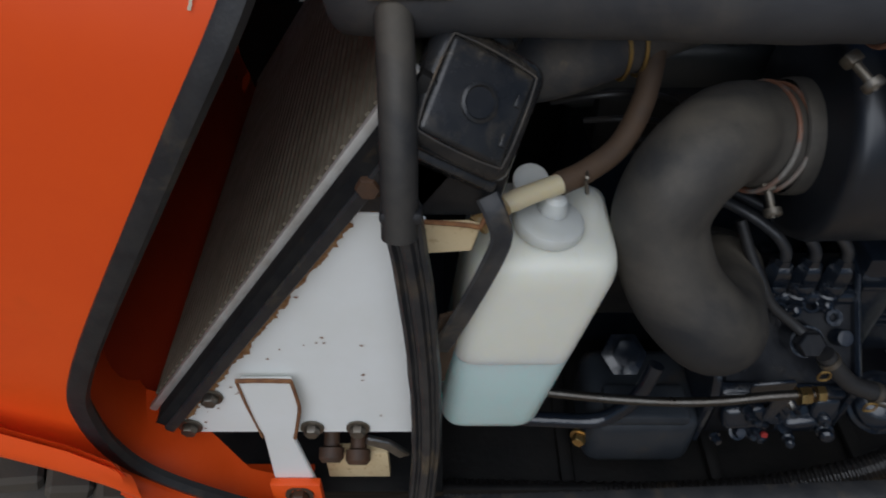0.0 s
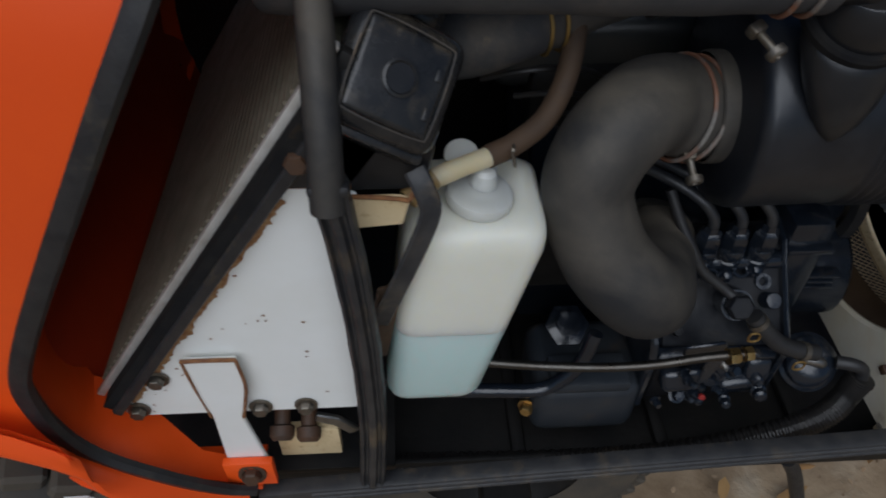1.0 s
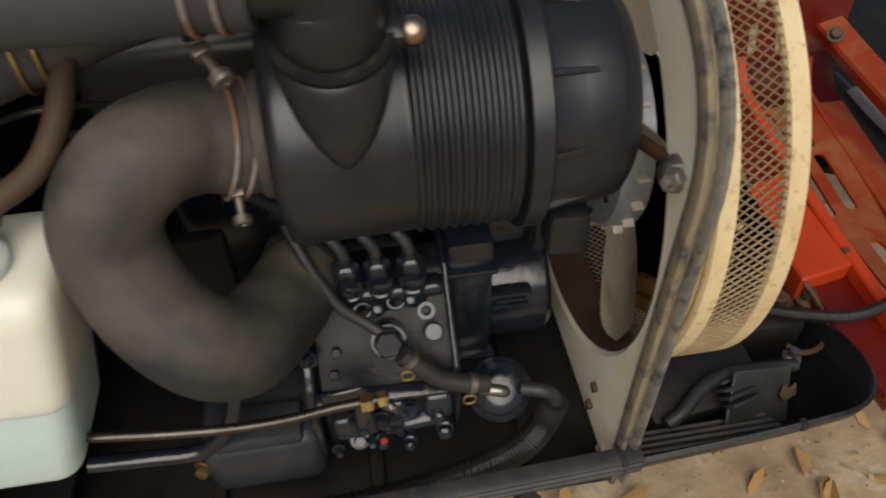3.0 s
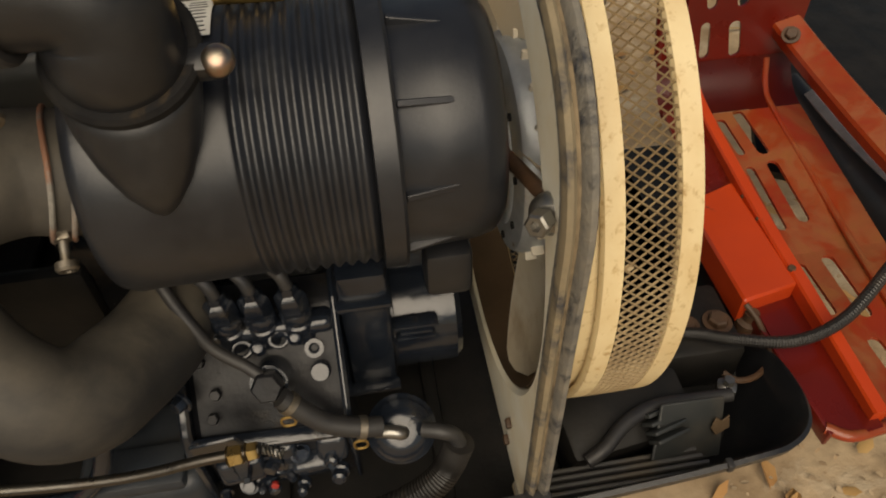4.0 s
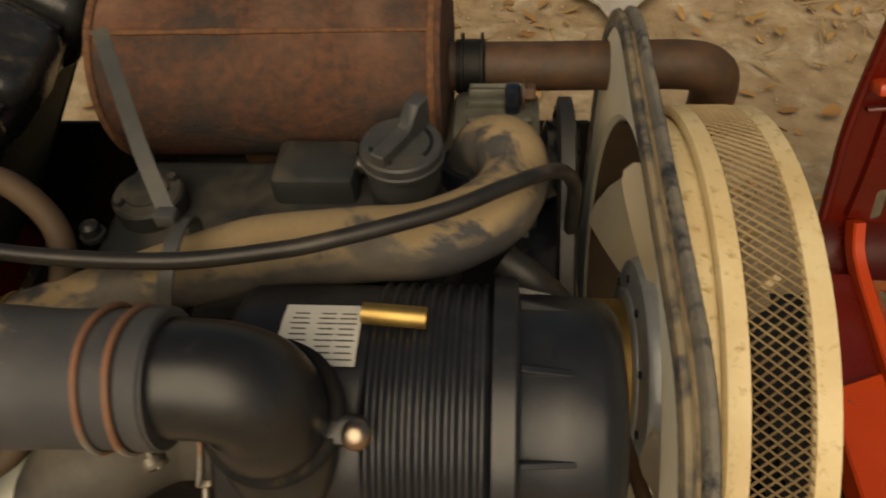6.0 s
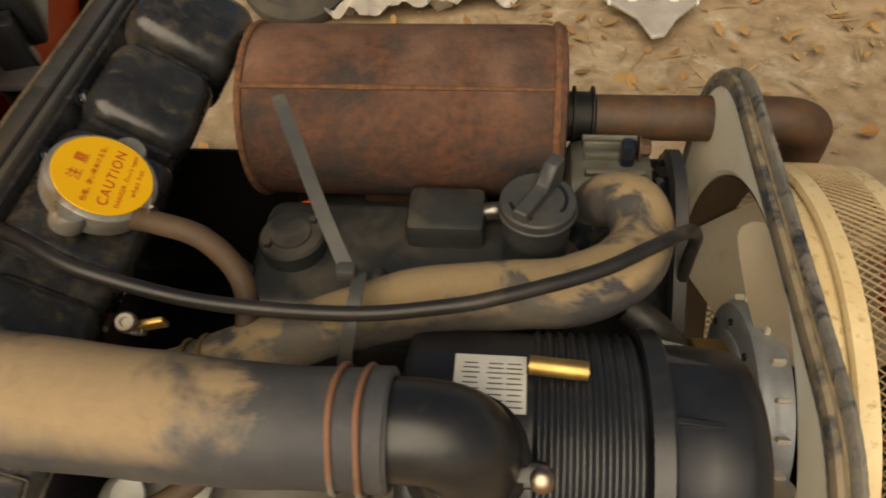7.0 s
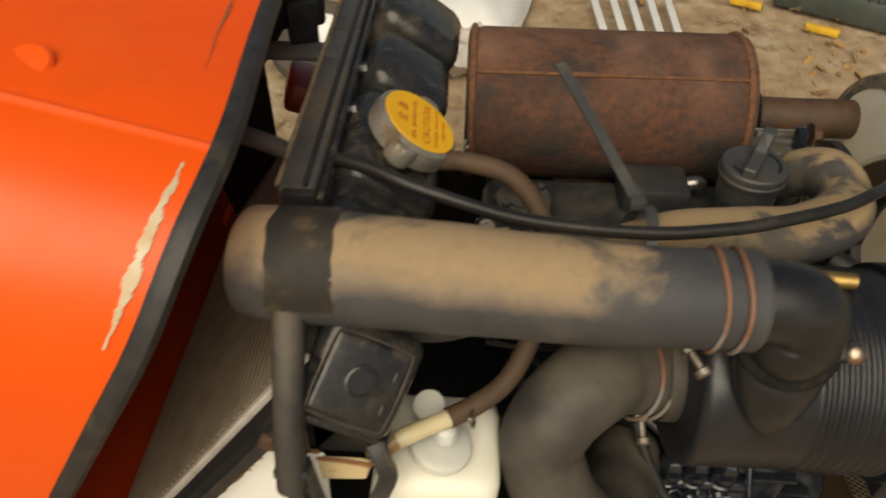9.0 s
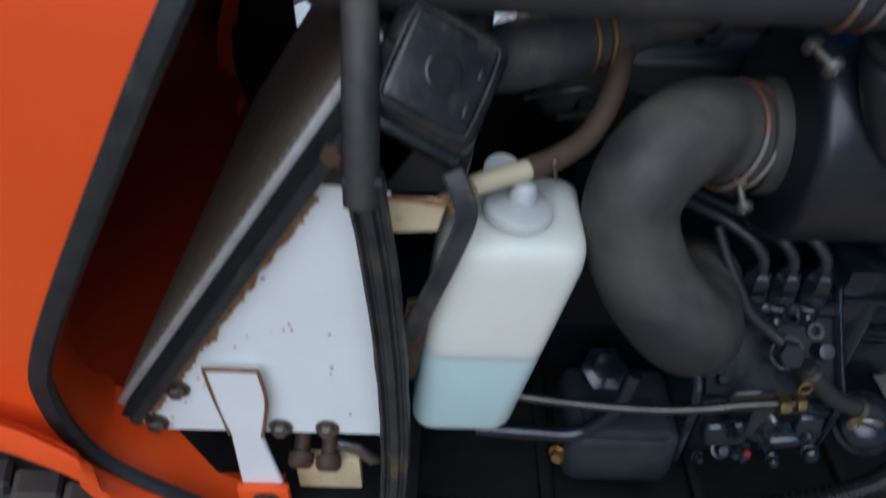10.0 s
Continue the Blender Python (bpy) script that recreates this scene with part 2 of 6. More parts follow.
M_BARE = mat("scuffed_pale_primer", (0.66, 0.60, 0.46), (0.55, 0.40, 0.22), 60, 0.5, bump=0.05)
M_PALEALU = mat("scuffed_aluminium", (0.62, 0.60, 0.56), (0.45, 0.42, 0.37), 70, 0.5, metal=0.4, bump=0.1)
M_STEEL = mat("oily_steel", (0.30, 0.29, 0.27), (0.18, 0.17, 0.15), 60, 0.32, metal=0.9, bump=0.06)
M_BOLT = mat("dull_zinc_bolt", (0.25, 0.23, 0.20), (0.15, 0.125, 0.09), 90, 0.48, metal=0.9, bump=0.08)
M_GOLD = mat("yellow_zinc", (0.55, 0.38, 0.13), (0.40, 0.26, 0.10), 50, 0.46, metal=0.95, bump=0.05)
M_COPPER = mat("rusted_wire", (0.24, 0.105, 0.055), (0.17, 0.085, 0.055), 90, 0.55, metal=0.0, bump=0.15, patch=(0.24, 0.225, 0.20), patch_scale=22, patch_at=0.52, patch_soft=0.1)
M_BRASS = mat("brass", (0.60, 0.42, 0.16), (0.45, 0.3, 0.12), 60, 0.3, metal=0.95, bump=0.05)
M_TIE = mat("grey_nylon", (0.055, 0.057, 0.055), (0.045, 0.046, 0.044), 30, 0.42, bump=0.03, up=(0.14, 0.115, 0.08), up_amount=0.15)
M_RUSTYELLOW = mat("rust_stained_yellow_paint", (0.38, 0.19, 0.045), (0.20, 0.09, 0.03), 60, 0.7, bump=0.15)
M_PATCH = mat("rubbed_rubber", (0.045, 0.042, 0.040), (0.085, 0.070, 0.052), 60, 0.6, bump=0.1, patch=(0.20, 0.145, 0.09), patch_scale=60, patch_at=0.56, patch_soft=0.12)
M_EDGING = mat("greyed_rubber_edging", (0.052, 0.052, 0.054), (0.085, 0.080, 0.073), 40, 0.55, bump=0.1, patch=(0.12, 0.095, 0.065), patch_scale=18, patch_at=0.52, patch_soft=0.2)
M_FOAM = mat("dark_foam", (0.010, 0.010, 0.011), (0.018, 0.017, 0.016), 80, 0.9, bump=0.3, patch=(0.05, 0.036, 0.022), patch_scale=40, patch_at=0.62, patch_soft=0.1, spec=0.15)
M_DUSTLINE = mat("settled_tan_dust", (0.25, 0.19, 0.12), (0.15, 0.115, 0.075), 90, 0.9, bump=0.2, patch=(0.06, 0.055, 0.05), patch_scale=30, patch_at=0.52, patch_soft=0.15, spec=0.2)
M_CABLE = mat("black_cable", (0.013, 0.012, 0.012), (0.022, 0.020, 0.018), 40, 0.42, bump=0.05, up=(0.08, 0.06, 0.04), up_amount=0.1)
M_BROWNHOSE = mat("brown_dusty_hose", (0.085, 0.050, 0.026), (0.055, 0.034, 0.02), 40, 0.7, bump=0.08)
M_PAPER = mat("white_label_paper", (0.68, 0.67, 0.62), (0.60, 0.58, 0.52), 40, 0.6, bump=0.02)
M_YELLOW = mat("yellow_label", (0.85, 0.46, 0.015), (0.80, 0.42, 0.015), 30, 0.45, bump=0.02)
M_INKRED = mat("red_ink", (0.55, 0.06, 0.02), None, 50, 0.6, bump=0)
M_INKBLACK = mat("black_ink", (0.03, 0.03, 0.03), None, 50, 0.6, bump=0)
M_DIRT = mat("dry_brown_earth", (0.42, 0.315, 0.20), (0.25, 0.175, 0.105), 12, 0.95, bump=1.0, grain=80, patch=(0.56, 0.46, 0.33), patch_scale=7.0, patch_at=0.52, patch_soft=0.16, spec=0.2)
M_STRAW = mat("dry_leaves", (0.42, 0.27, 0.11), (0.30, 0.15, 0.06), 3, 0.8, bump=0.1, spec=0.2)
M_STRAWPALE = mat("pale_straw", (0.40, 0.29, 0.15), (0.29, 0.19, 0.09), 5, 0.75, bump=0.05, spec=0.2)
M_CRUMB = mat("leaf_crumbs", (0.30, 0.205, 0.12), (0.42, 0.32, 0.21), 6, 0.9, bump=0.1, spec=0.2)
M_TYRE = mat("dusty_tyre_rubber", (0.05, 0.047, 0.042), (0.09, 0.075, 0.055), 14, 0.8, bump=0.2)
M_WHITEPLAIN = mat("white_plastic", (0.74, 0.75, 0.74), (0.68, 0.69, 0.68), 8, 0.4, bump=0.02)
M_GREEN = mat("green_print", (0.05, 0.42, 0.10), None, 30, 0.5, bump=0)
M_YELLOWTOOL = mat("yellow_plastic", (0.75, 0.45, 0.04), None, 20, 0.45, bump=0.03)


def plastic_bottle(name, col, sss):
    m = mat(name, col, tuple(c * 0.93 for c in col), 10, 0.38, bump=0.03, grain=30, patch=tuple(c * k for c, k in zip(col, (0.92, 0.84, 0.66))), patch_scale=11, patch_at=0.56, patch_soft=0.22)
    b = m.node_tree.nodes["Principled BSDF"]
    b.inputs["Subsurface Weight"].default_value = 0.6
    b.inputs["Subsurface Radius"].default_value = sss
    b.inputs["Subsurface Scale"].default_value = 0.02
    return m


M_BOTTLE = plastic_bottle("milky_polyethylene", (0.80, 0.79, 0.68), (1.0, 0.9, 0.7))
M_COOLANT = plastic_bottle("coolant_behind_milky_plastic", (0.60, 0.76, 0.73), (0.6, 1.0, 1.0))
M_NOZZLE = plastic_bottle("yellowed_plastic", (0.66, 0.56, 0.36), (1.0, 0.8, 0.5))
M_NOZZLETIP = plastic_bottle("stained_yellow_plastic", (0.34, 0.22, 0.09), (1.0, 0.7, 0.4))
M_CAPMILK = plastic_bottle("greyed_polyethylene", (0.60, 0.61, 0.57), (1.0, 0.95, 0.85))


# ---- shaping helpers ----
BASES = {}


def thing(name, base, label, category, group="", kind=""):
    ob = new(name)
    ob.empty_display_size = 0.02
    ob.location = base
    BASES[ob.name] = Vector(base)
    return tagged(ob, label, category, group, kind)


def finish(bm, name, material, sharp=35):
    bmesh.ops.recalc_face_normals(bm, faces=bm.faces)
    me = bpy.data.meshes.new(name)
    bm.to_mesh(me)
    bm.free()
    me.materials.append(material)
    me.polygons.foreach_set("use_smooth", [True] * len(me.polygons))
    me.set_sharp_from_angle(angle=radians(sharp))
    return me


def part(name, bm, material, parent=None, label="", sharp=35):
    ob = new(name, finish(bm, name, material, sharp))
    if parent:
        ob.parent = parent
        if parent.name in BASES:
            ob.matrix_parent_inverse = Matrix.Translation(-BASES[parent.name])
    if label:
        ob["label"] = label
    return ob


def basis(o, z=(0, 0, 1), x=None):
    """A placing with the local z along z, and the local x near x."""
    z = Vector(z).normalized()
    x = Vector(x) if x else (Vector((1, 0, 0)) if abs(z.x) < 0.9 else Vector((0, 1, 0)))
    x = (x - z * x.dot(z)).normalized()
    y = z.cross(x)
    m = Matrix((x, y, z)).transposed().to_4x4()
    m.translation = Vector(o)
    return m


def smooth_path(pts, n=8, closed=False):
    P = [Vector(p) for p in pts]
    if closed:
        P = [P[-1]] + P + [P[0], P[1]]
    else:
        P = [P[0] * 2 - P[1]] + P + [P[-1] * 2 - P[-2]]
    out = []
    for i in range(1, len(P) - 2):
        a, b, c, d = P[i - 1:i + 3]
        for k in range(n):
            t = k / n
            out.append(0.5 * ((2 * b) + (c - a) * t + (2 * a - 5 * b + 4 * c - d) * t * t + (3 * b - a - 3 * c + d) * t ** 3))
    if not closed:
        out.append(P[-2])
    return out


def sweep(bm, path, profile, closed=False, up=None, scale=None, caps=True):
    """Sweep a closed 2D profile [(side, up)] along a list of points."""
    n, m = len(path), len(profile)
    rings, prev = [], None
    for i, p in enumerate(path):
        if closed:
            t = path[(i + 1) % n] - path[i - 1]
        else:
            t = path[min(i + 1, n - 1)] - path[max(i - 1, 0)]
        t.normalize()
        if up is not None:
            nrm = Vector(up[i]) if isinstance(up, list) else Vector(up)
            nrm = (nrm - t * nrm.dot(t)).normalized()
        elif prev is None:
            nrm = t.orthogonal().normalized()
        else:
            nrm = (prev - t * prev.dot(t)).normalized()
        prev = nrm
        side = nrm.cross(t)
        s = scale[i] if scale else 1.0
        rings.append([bm.verts.new(p + side * (a * s) + nrm * (b * s)) for a, b in profile])
    for i in range(n if closed else n - 1):
        r0, r1 = rings[i], rings[(i + 1) % n]
        for k in range(m):
            bm.faces.new((r0[k], r0[(k + 1) % m], r1[(k + 1) % m], r1[k]))
    if caps and not closed:
        bm.faces.new(rings[0][::-1])
        bm.faces.new(rings[-1])
    return bm


def circle_profile(r, seg=16):
    return [(r * math.cos(2 * math.pi * k / seg), r * math.sin(2 * math.pi * k / seg)) for k in range(seg)]


def tube(pts, r, seg=16, n=8, bm=None, closed=False, radii=None, wobble=0.0):
    bm = bm or bmesh.new()
    path = smooth_path(pts, n, closed)
    sc = None
    if radii:
        R = smooth_path([(v, 0, 0) for v in radii], n)
        sc = [v.x / r for v in R]
    if wobble:
        sc = sc or [1.0] * len(path)
        sc = [s * (1 + wobble * noise.noise(p * 40)) for s, p in zip(sc, path)]
    return sweep(bm, path, circle_profile(r, seg), closed, scale=sc)


def lathe(profile, m, seg=40, bm=None):
    """Turn [(radius, height)] about the local z of the placing m."""
    bm = bm or bmesh.new()
    rings = []
    for r, h in profile:
        if r < 1e-6:
            rings.append([bm.verts.new(m @ Vector((0, 0, h)))])
        else:
            rings.append([bm.verts.new(m @ Vector((r * math.cos(2 * math.pi * k / seg), r * math.sin(2 * math.pi * k / seg), h))) for k in range(seg)])
    for a, b in zip(rings, rings[1:]):
        for k in range(seg):
            j = (k + 1) % seg
            if len(a) == 1 and len(b) > 1:
                bm.faces.new((a[0], b[k], b[j]))
            elif len(b) == 1 and len(a) > 1:
                bm.faces.new((a[k], a[j], b[0]))
            elif len(a) > 1:
                bm.faces.new((a[k], a[j], b[j], b[k]))
    return bm


def box(dims, m, bevel=0.002, bm=None, seg=2):
    """A bevelled block of the given size, centred on the placing m."""
    b = bmesh.new()
    bmesh.ops.create_cube(b, size=1)
    bmesh.ops.scale(b, vec=dims, verts=b.verts)
    if bevel:
        bmesh.ops.bevel(b, geom=b.edges[:], offset=min(bevel, min(dims) * 0.45), segments=seg, affect="EDGES", profile=0.5)
    b.transform(m)
    if bm is None:
        return b
    me = bpy.data.meshes.new("tmp")
    b.to_mesh(me)
    b.free()
    bm.from_mesh(me)
    bpy.data.meshes.remove(me)
    return bm


def slab(poly, thick, m, bevel=0.001, bm=None):
    """A plate: a polygon in the local xy of m, made thick along the local z."""
    b = bmesh.new()
    f = b.faces.new([b.verts.new((x, y, 0)) for x, y in poly])
    r = bmesh.ops.extrude_face_region(b, geom=[f])
    bmesh.ops.translate(b, verts=[v for v in r["geom"] if isinstance(v, bmesh.types.BMVert)], vec=(0, 0, thick))
    if bevel:
        bmesh.ops.bevel(b, geom=b.edges[:], offset=bevel, segments=1, affect="EDGES")
    b.transform(m)
    if bm is None:
        return b
    me = bpy.data.meshes.new("tmp")
    b.to_mesh(me)
    b.free()
    bm.from_mesh(me)
    bpy.data.meshes.remove(me)
    return bm


def bolt_mesh(m, r=0.006, h=0.005, washer=True, bm=None):
    """A hexagon head on a washer."""
    bm = lathe([(0, 0), (r * 1.5, 0), (r * 1.5, 0.0012), (r * 1.05, 0.0014)] if washer else [(0, 0), (r, 0)], m, 20, bm)
    a = m @ Matrix.Translation((0, 0, 0.001))
    return lathe([(r, 0), (r, h * 0.8), (r * 0.85, h), (0, h)], a, 6, bm)


def bolt(parent, o, z, r=0.006, h=0.005, material=None, washer=True, label="", x=None):
    return part("bolt", bolt_mesh(basis(o, z, x), r, h, washer), material or M_BOLT, parent, label)


def rp(s, q, y):
    """A place in the tilted radiator: s up along the core, q out of its front, y across."""
    return Vector((s * 0.575 - q * 0.818, y, s * 0.818 + q * 0.575))


RADM = Matrix(((0.818, 0, 0.575, 0), (0, 1, 0, 0), (-0.575, 0, 0.818, 0), (0, 0, 0, 1)))  # local (-q, y, s)


def radm(s, q, y):
    return Matrix.Translation(rp(s, q, y)) @ RADM


def loft(rings, capends=True, bm=None):
    bm = bm or bmesh.new()
    R = [[bm.verts.new(p) for p in r] for r in rings]
    n = len(R[0])
    for a, b in zip(R, R[1:]):
        for k in range(n):
            bm.faces.new((a[k], a[(k + 1) % n], b[(k + 1) % n], b[k]))
    if capends:
        bm.faces.new(R[0][::-1])
        bm.faces.new(R[-1])
    return bm


# ---- ground ----
bm = bmesh.new()
bmesh.ops.create_grid(bm, x_segments=80, y_segments=80, size=3.0)
for v in bm.verts:
    v.co.z = 0.012 * noise.noise(v.co * 2.2) + 0.006 * noise.noise(v.co * 9)
rim = 60.0
for v in bm.verts:
    if max(abs(v.co.x), abs(v.co.y)) > 2.99:
        v.co = Vector((v.co.x * rim / 3, v.co.y * rim / 3, 0))
bm.transform(Matrix.Translation((0.4, 1.2, 0)))
tagged(part("ground", bm, M_DIRT), "dry brown trodden earth strewn with leaves", "ground", kind="structure")

# ---- tractor body: cowl with its edge seal ----
E_PATH = [(-0.105, 0.236, 0.533), (-0.125, 0.230, 0.550), (-0.152, 0.222, 0.585), (-0.190, 0.220, 0.628), (-0.200, 0.220, 0.680), (-0.185, 0.220, 0.728), (-0.111, 0.220, 0.853),
          (-0.075, 0.228, 0.912), (-0.055, 0.255, 0.952), (-0.048, 0.31, 0.966), (-0.055, 0.40, 0.968), (-0.062, 0.50, 0.968), (-0.07, 0.58, 0.966), (-0.09, 0.65, 0.945), (-0.11, 0.68, 0.86), (-0.19, 0.69, 0.72), (-0.2, 0.69, 0.6)]
O_PATH = [(-0.105, 0.230, 0.506), (-0.135, 0.215, 0.524), (-0.188, 0.206, 0.609), (-0.240, 0.202, 0.702), (-0.80, 0.20, 0.97), (-0.80, 0.20, 0.98), (-0.80, 0.20, 1.05),
          (-0.80, 0.21, 1.11), (-0.80, 0.245, 1.15), (-0.80, 0.31, 1.165), (-0.80, 0.40, 1.165), (-0.80, 0.50, 1.165), (-0.80, 0.58, 1.16), (-0.80, 0.65, 1.13), (-0.80, 0.69, 1.05), (-0.80, 0.70, 0.95), (-0.80, 0.70, 0.8)]
cowl = thing("tractor_cowl", (-0.4, 0.45, 0.55), "bright orange painted tractor cowl with scratched edge", "tractor cowl")
ep, op = smooth_path(E_PATH, 6), smooth_path(O_PATH, 6)
bm = bmesh.new()
grid = []
for a, b in zip(ep, op):
    row = []
    for k in range(13):
        t = (k / 12) ** 1.6
        p = a.lerp(b, t)
        bulge = math.sin(math.pi * min(t * 1.2, 1)) * 0.012
        out = Vector((0, p.y - 0.45, (p.z - 0.75) * 0.6)).normalized()
        row.append(bm.verts.new(p + out * bulge))
    grid.append(row)
for r0, r1 in zip(grid, grid[1:]):
    for k in range(12):
        bm.faces.new((r0[k], r0[k + 1], r1[k + 1], r1[k]))
COWL = [[v.co.copy() for v in row] for row in grid]
shell = part("panel", bm, M_ORANGE, cowl)
mod = shell.modifiers.new("thick", "SOLIDIFY")
mod.thickness, mod.offset, mod.use_rim = 0.003, 0, False
bm = bmesh.new()
ups = [Vector((0, p.y - 0.45, (p.z - 0.75))) for p in ep]
sweep(bm, [p + u.normalized() * 0.001 + Vector((0.004, 0, 0)) for p, u in zip(ep, ups)], [(-0.0045, -0.0045), (0.0045, -0.0045), (0.006, -0.001), (0.0045, 0.003), (0.0, 0.004), (-0.0045, 0.003), (-0.006, -0.001)], up=ups)
part("edge_seal", bm, M_EDGESEAL, cowl, "black rubber edge seal")
bm = bmesh.new()
rows = []
for p in ep:
    w = min(max((p.z - 0.88) / 0.07, 0), 1)
    deep = 0.024 + 0.040 * min(max((p.z - 0.56) / 0.07, 0), 1) + 0.055 * min(max((p.z - 0.68) / 0.15, 0), 1)
    q1 = p + Vector((-0.002, deep * 0.45 * (1 - w), -0.022 * w))
    q2 = p + Vector((-0.012 if p.z > 0.62 else 0.0, deep * (1 - w) if p.y < 0.5 else -0.06 * (1 - w), -0.040 * w + (0.004 if p.z < 0.62 else 0)))
    rows.append([bm.verts.new(v) for v in (p, q1 if p.y < 0.5 else p.lerp(q2, 0.5), q2)])
for r0, r1 in zip(rows, rows[1:]):
    for k in range(2):
        bm.faces.new((r0[k], r0[k + 1], r1[k + 1], r1[k]))
part("inner_flange", bm, M_ORANGE, cowl, "orange inner return flange")
part("bulkhead", box((0.006, 0.40, 0.42), pose(-0.228, 0.47, 0.740, 0, -12, 0), 0.001), M_REDORANGE, cowl, "grimy red painted bulkhead")
# Added dark sheet that stands for the shade low inside the cowl.
part("bottom_shade_panel", box((0.19, 0.42, 0.006), Matrix.Translation((-0.095, 0.47, 0.510)), 0.001), M_GRIMESHADE, cowl)

# pressed crease, round dimple and bare scratch on the cowl
crow = min(range(len(ep)), key=lambda i: (ep[i] - Vector((-0.05, 0.300, 0.965))).length)
pts = [[v.copy() for v in row] for row in COWL]
part("crease", sweep(bmesh.new(), [q + Vector((0, -0.0005, 0.0006)) for q in pts[crow]], [(-0.004, -0.001), (0.004, -0.001), (0.0016, 0.0018), (-0.0016, 0.0018)], up=Vector((0, -0.5, 1))), M_ORANGE, cowl, "pressed crease line")
part("dimple", lathe([(0.0105, -0.001), (0.009, 0.0006), (0.005, 0.0011), (0, 0.0012)], basis(pts[crow + 2][3] + Vector((0, 0, 0.001)), (0.1, -0.35, 0.95)), 28), M_ORANGE, cowl)
for name, i0, i1, t0, wid, material in (("scratch", crow - 11, crow - 1, 0.0115, 0.0075, M_BARE), ("paint_crack", crow + 4, crow + 17, 0.020, 0.0022, M_RUSTEDGE)):
    verts, faces = [], []
    n = 90
    for k in range(n + 1):
        f = i0 + (i1 - i0) * k / n
        i = min(int(f), len(ep) - 2)
        A, B = ep[i].lerp(ep[i + 1], f - i), op[i].lerp(op[i + 1], f - i)
        wob = 0.0015 * noise.noise(Vector((f * 0.7, 3.1, 0))) + 0.0008 * noise.noise(Vector((f * 7, 1.7, 0)))
        half = wid * 0.5 * max(0.10, min(1, 0.65 + 0.8 * noise.noise(Vector((f * 0.8, 8, 0))) + 0.5 * noise.noise(Vector((f * 5, 2, 0))))) * math.sin(math.pi * min(max(k / n, 0.06), 0.94))
        for sg in (-1, 1):
            tt = max(t0 + (wob + sg * half) / 0.75, 0.004)
            q = A.lerp(B, tt)
            out = Vector((0, q.y - 0.45, (q.z - 0.75) * 0.6)).normalized()
            verts.append(q + out * (math.sin(math.pi * min(tt * 1.2, 1)) * 0.012 + 0.0026))
        if k:
            faces.append((2 * k - 2, 2 * k - 1, 2 * k + 1, 2 * k))
    me = bpy.data.meshes.new(name)
    me.from_pydata(verts, [], faces)
    bm = bmesh.new()
    bm.from_mesh(me)
    part(name, bm, material, cowl, "bare pale scratch" if name == "scratch" else "dark cracked paint line")

# Added dark sheet: closes the far side, which lies in shade.
part("far_side_shade", box((0.62, 0.005, 0.23), Matrix.Translation((0.08, 0.665, 0.585)), 0.001), M_GRIMESHADE, cowl, "grimy black inner side panel")

# ---- radiator, tilted back ----
rad = thing("radiator", (-0.05, 0.45, 0.60), "tilted radiator with black top tank and dusty fins", "radiator")
part("core", box((0.043, 0.375, 0.285), radm(0.560, 0.4915, 0.447), 0.001), M_FINS, rad, "dusty fine radiator fins")
for k in range(40):
    sc = 0.4215 + k * 0.0071
    bm = bmesh.new()
    ends = [[bm.verts.new(rp(sc + ds, q, y)) for ds, q in ((-0.0017, 0.512), (-0.0013, 0.5160), (0.0013, 0.5160), (0.0017, 0.512))] for y in (0.261, 0.633)]
    for i in range(4):
        bm.faces.new((ends[0][i], ends[0][(i + 1) % 4], ends[1][(i + 1) % 4], ends[1][i]))
    bm.faces.new(ends[0][::-1])
    bm.faces.new(ends[1])
    part("core_tube", bm, M_CORE, rad)
for y in (0.258, 0.636):
    part("side_plate", box((0.005, 0.005, 0.30), radm(0.560, 0.5125, y), 0.001), M_PALEALU, rad, "bare aluminium side plate")
    part("side_channel", box((0.040, 0.006, 0.30), radm(0.560, 0.489, y), 0.001), M_GRIMESHADE, rad)
TANK = part("top_tank", box((0.060, 0.335, 0.040), radm(0.706, 0.492, 0.467), 0.010, seg=4), M_GLOSSY, rad, "lumpy glossy black plastic top tank")
for y0, y1, w, top in ((0.556, 0.634, 0.074, 0.036), (0.478, 0.548, 0.066, 0.031), (0.375, 0.470, 0.068, 0.026), (0.302, 0.368, 0.064, 0.020)):
    bm = box((w, y1 - y0, top + 0.026), radm(0.712 + (top - 0.026) / 2, 0.492, (y0 + y1) / 2), 0.015, seg=5)
    for v in bm.verts:
        v.co += Vector((1, 0.4, 1)) * 0.0016 * noise.noise(v.co * 55)
    part("lump", bm, M_GLOSSY, TANK, "", 70)
for y in (0.552, 0.474):
    part("ridge", box((0.050, 0.005, 0.050), radm(0.709, 0.492, y), 0.002), M_GLOSSY, TANK)
capm = Matrix.Translation((0.028, 0.420, 0.897)) @ RADM
part("neck", lathe([(0.019, -0.03), (0.019, 0.0), (0.022, 0.002)], capm, 32), M_GLOSSY, rad)
cap = part("cap", lathe([(0.0, 0.008), (0.0255, 0.008), (0.028, 0.0065), (0.0290, 0.002), (0.0285, -0.006), (0.024, -0.007)], capm, 48), M_CAPSTEEL, rad, "worn aluminium pressure cap with yellow label")
part("label_disc", lathe([(0.0, 0.0088), (0.0250, 0.0088), (0.0252, 0.0082)], capm, 48), M_YELLOW, cap, "yellow caution label")
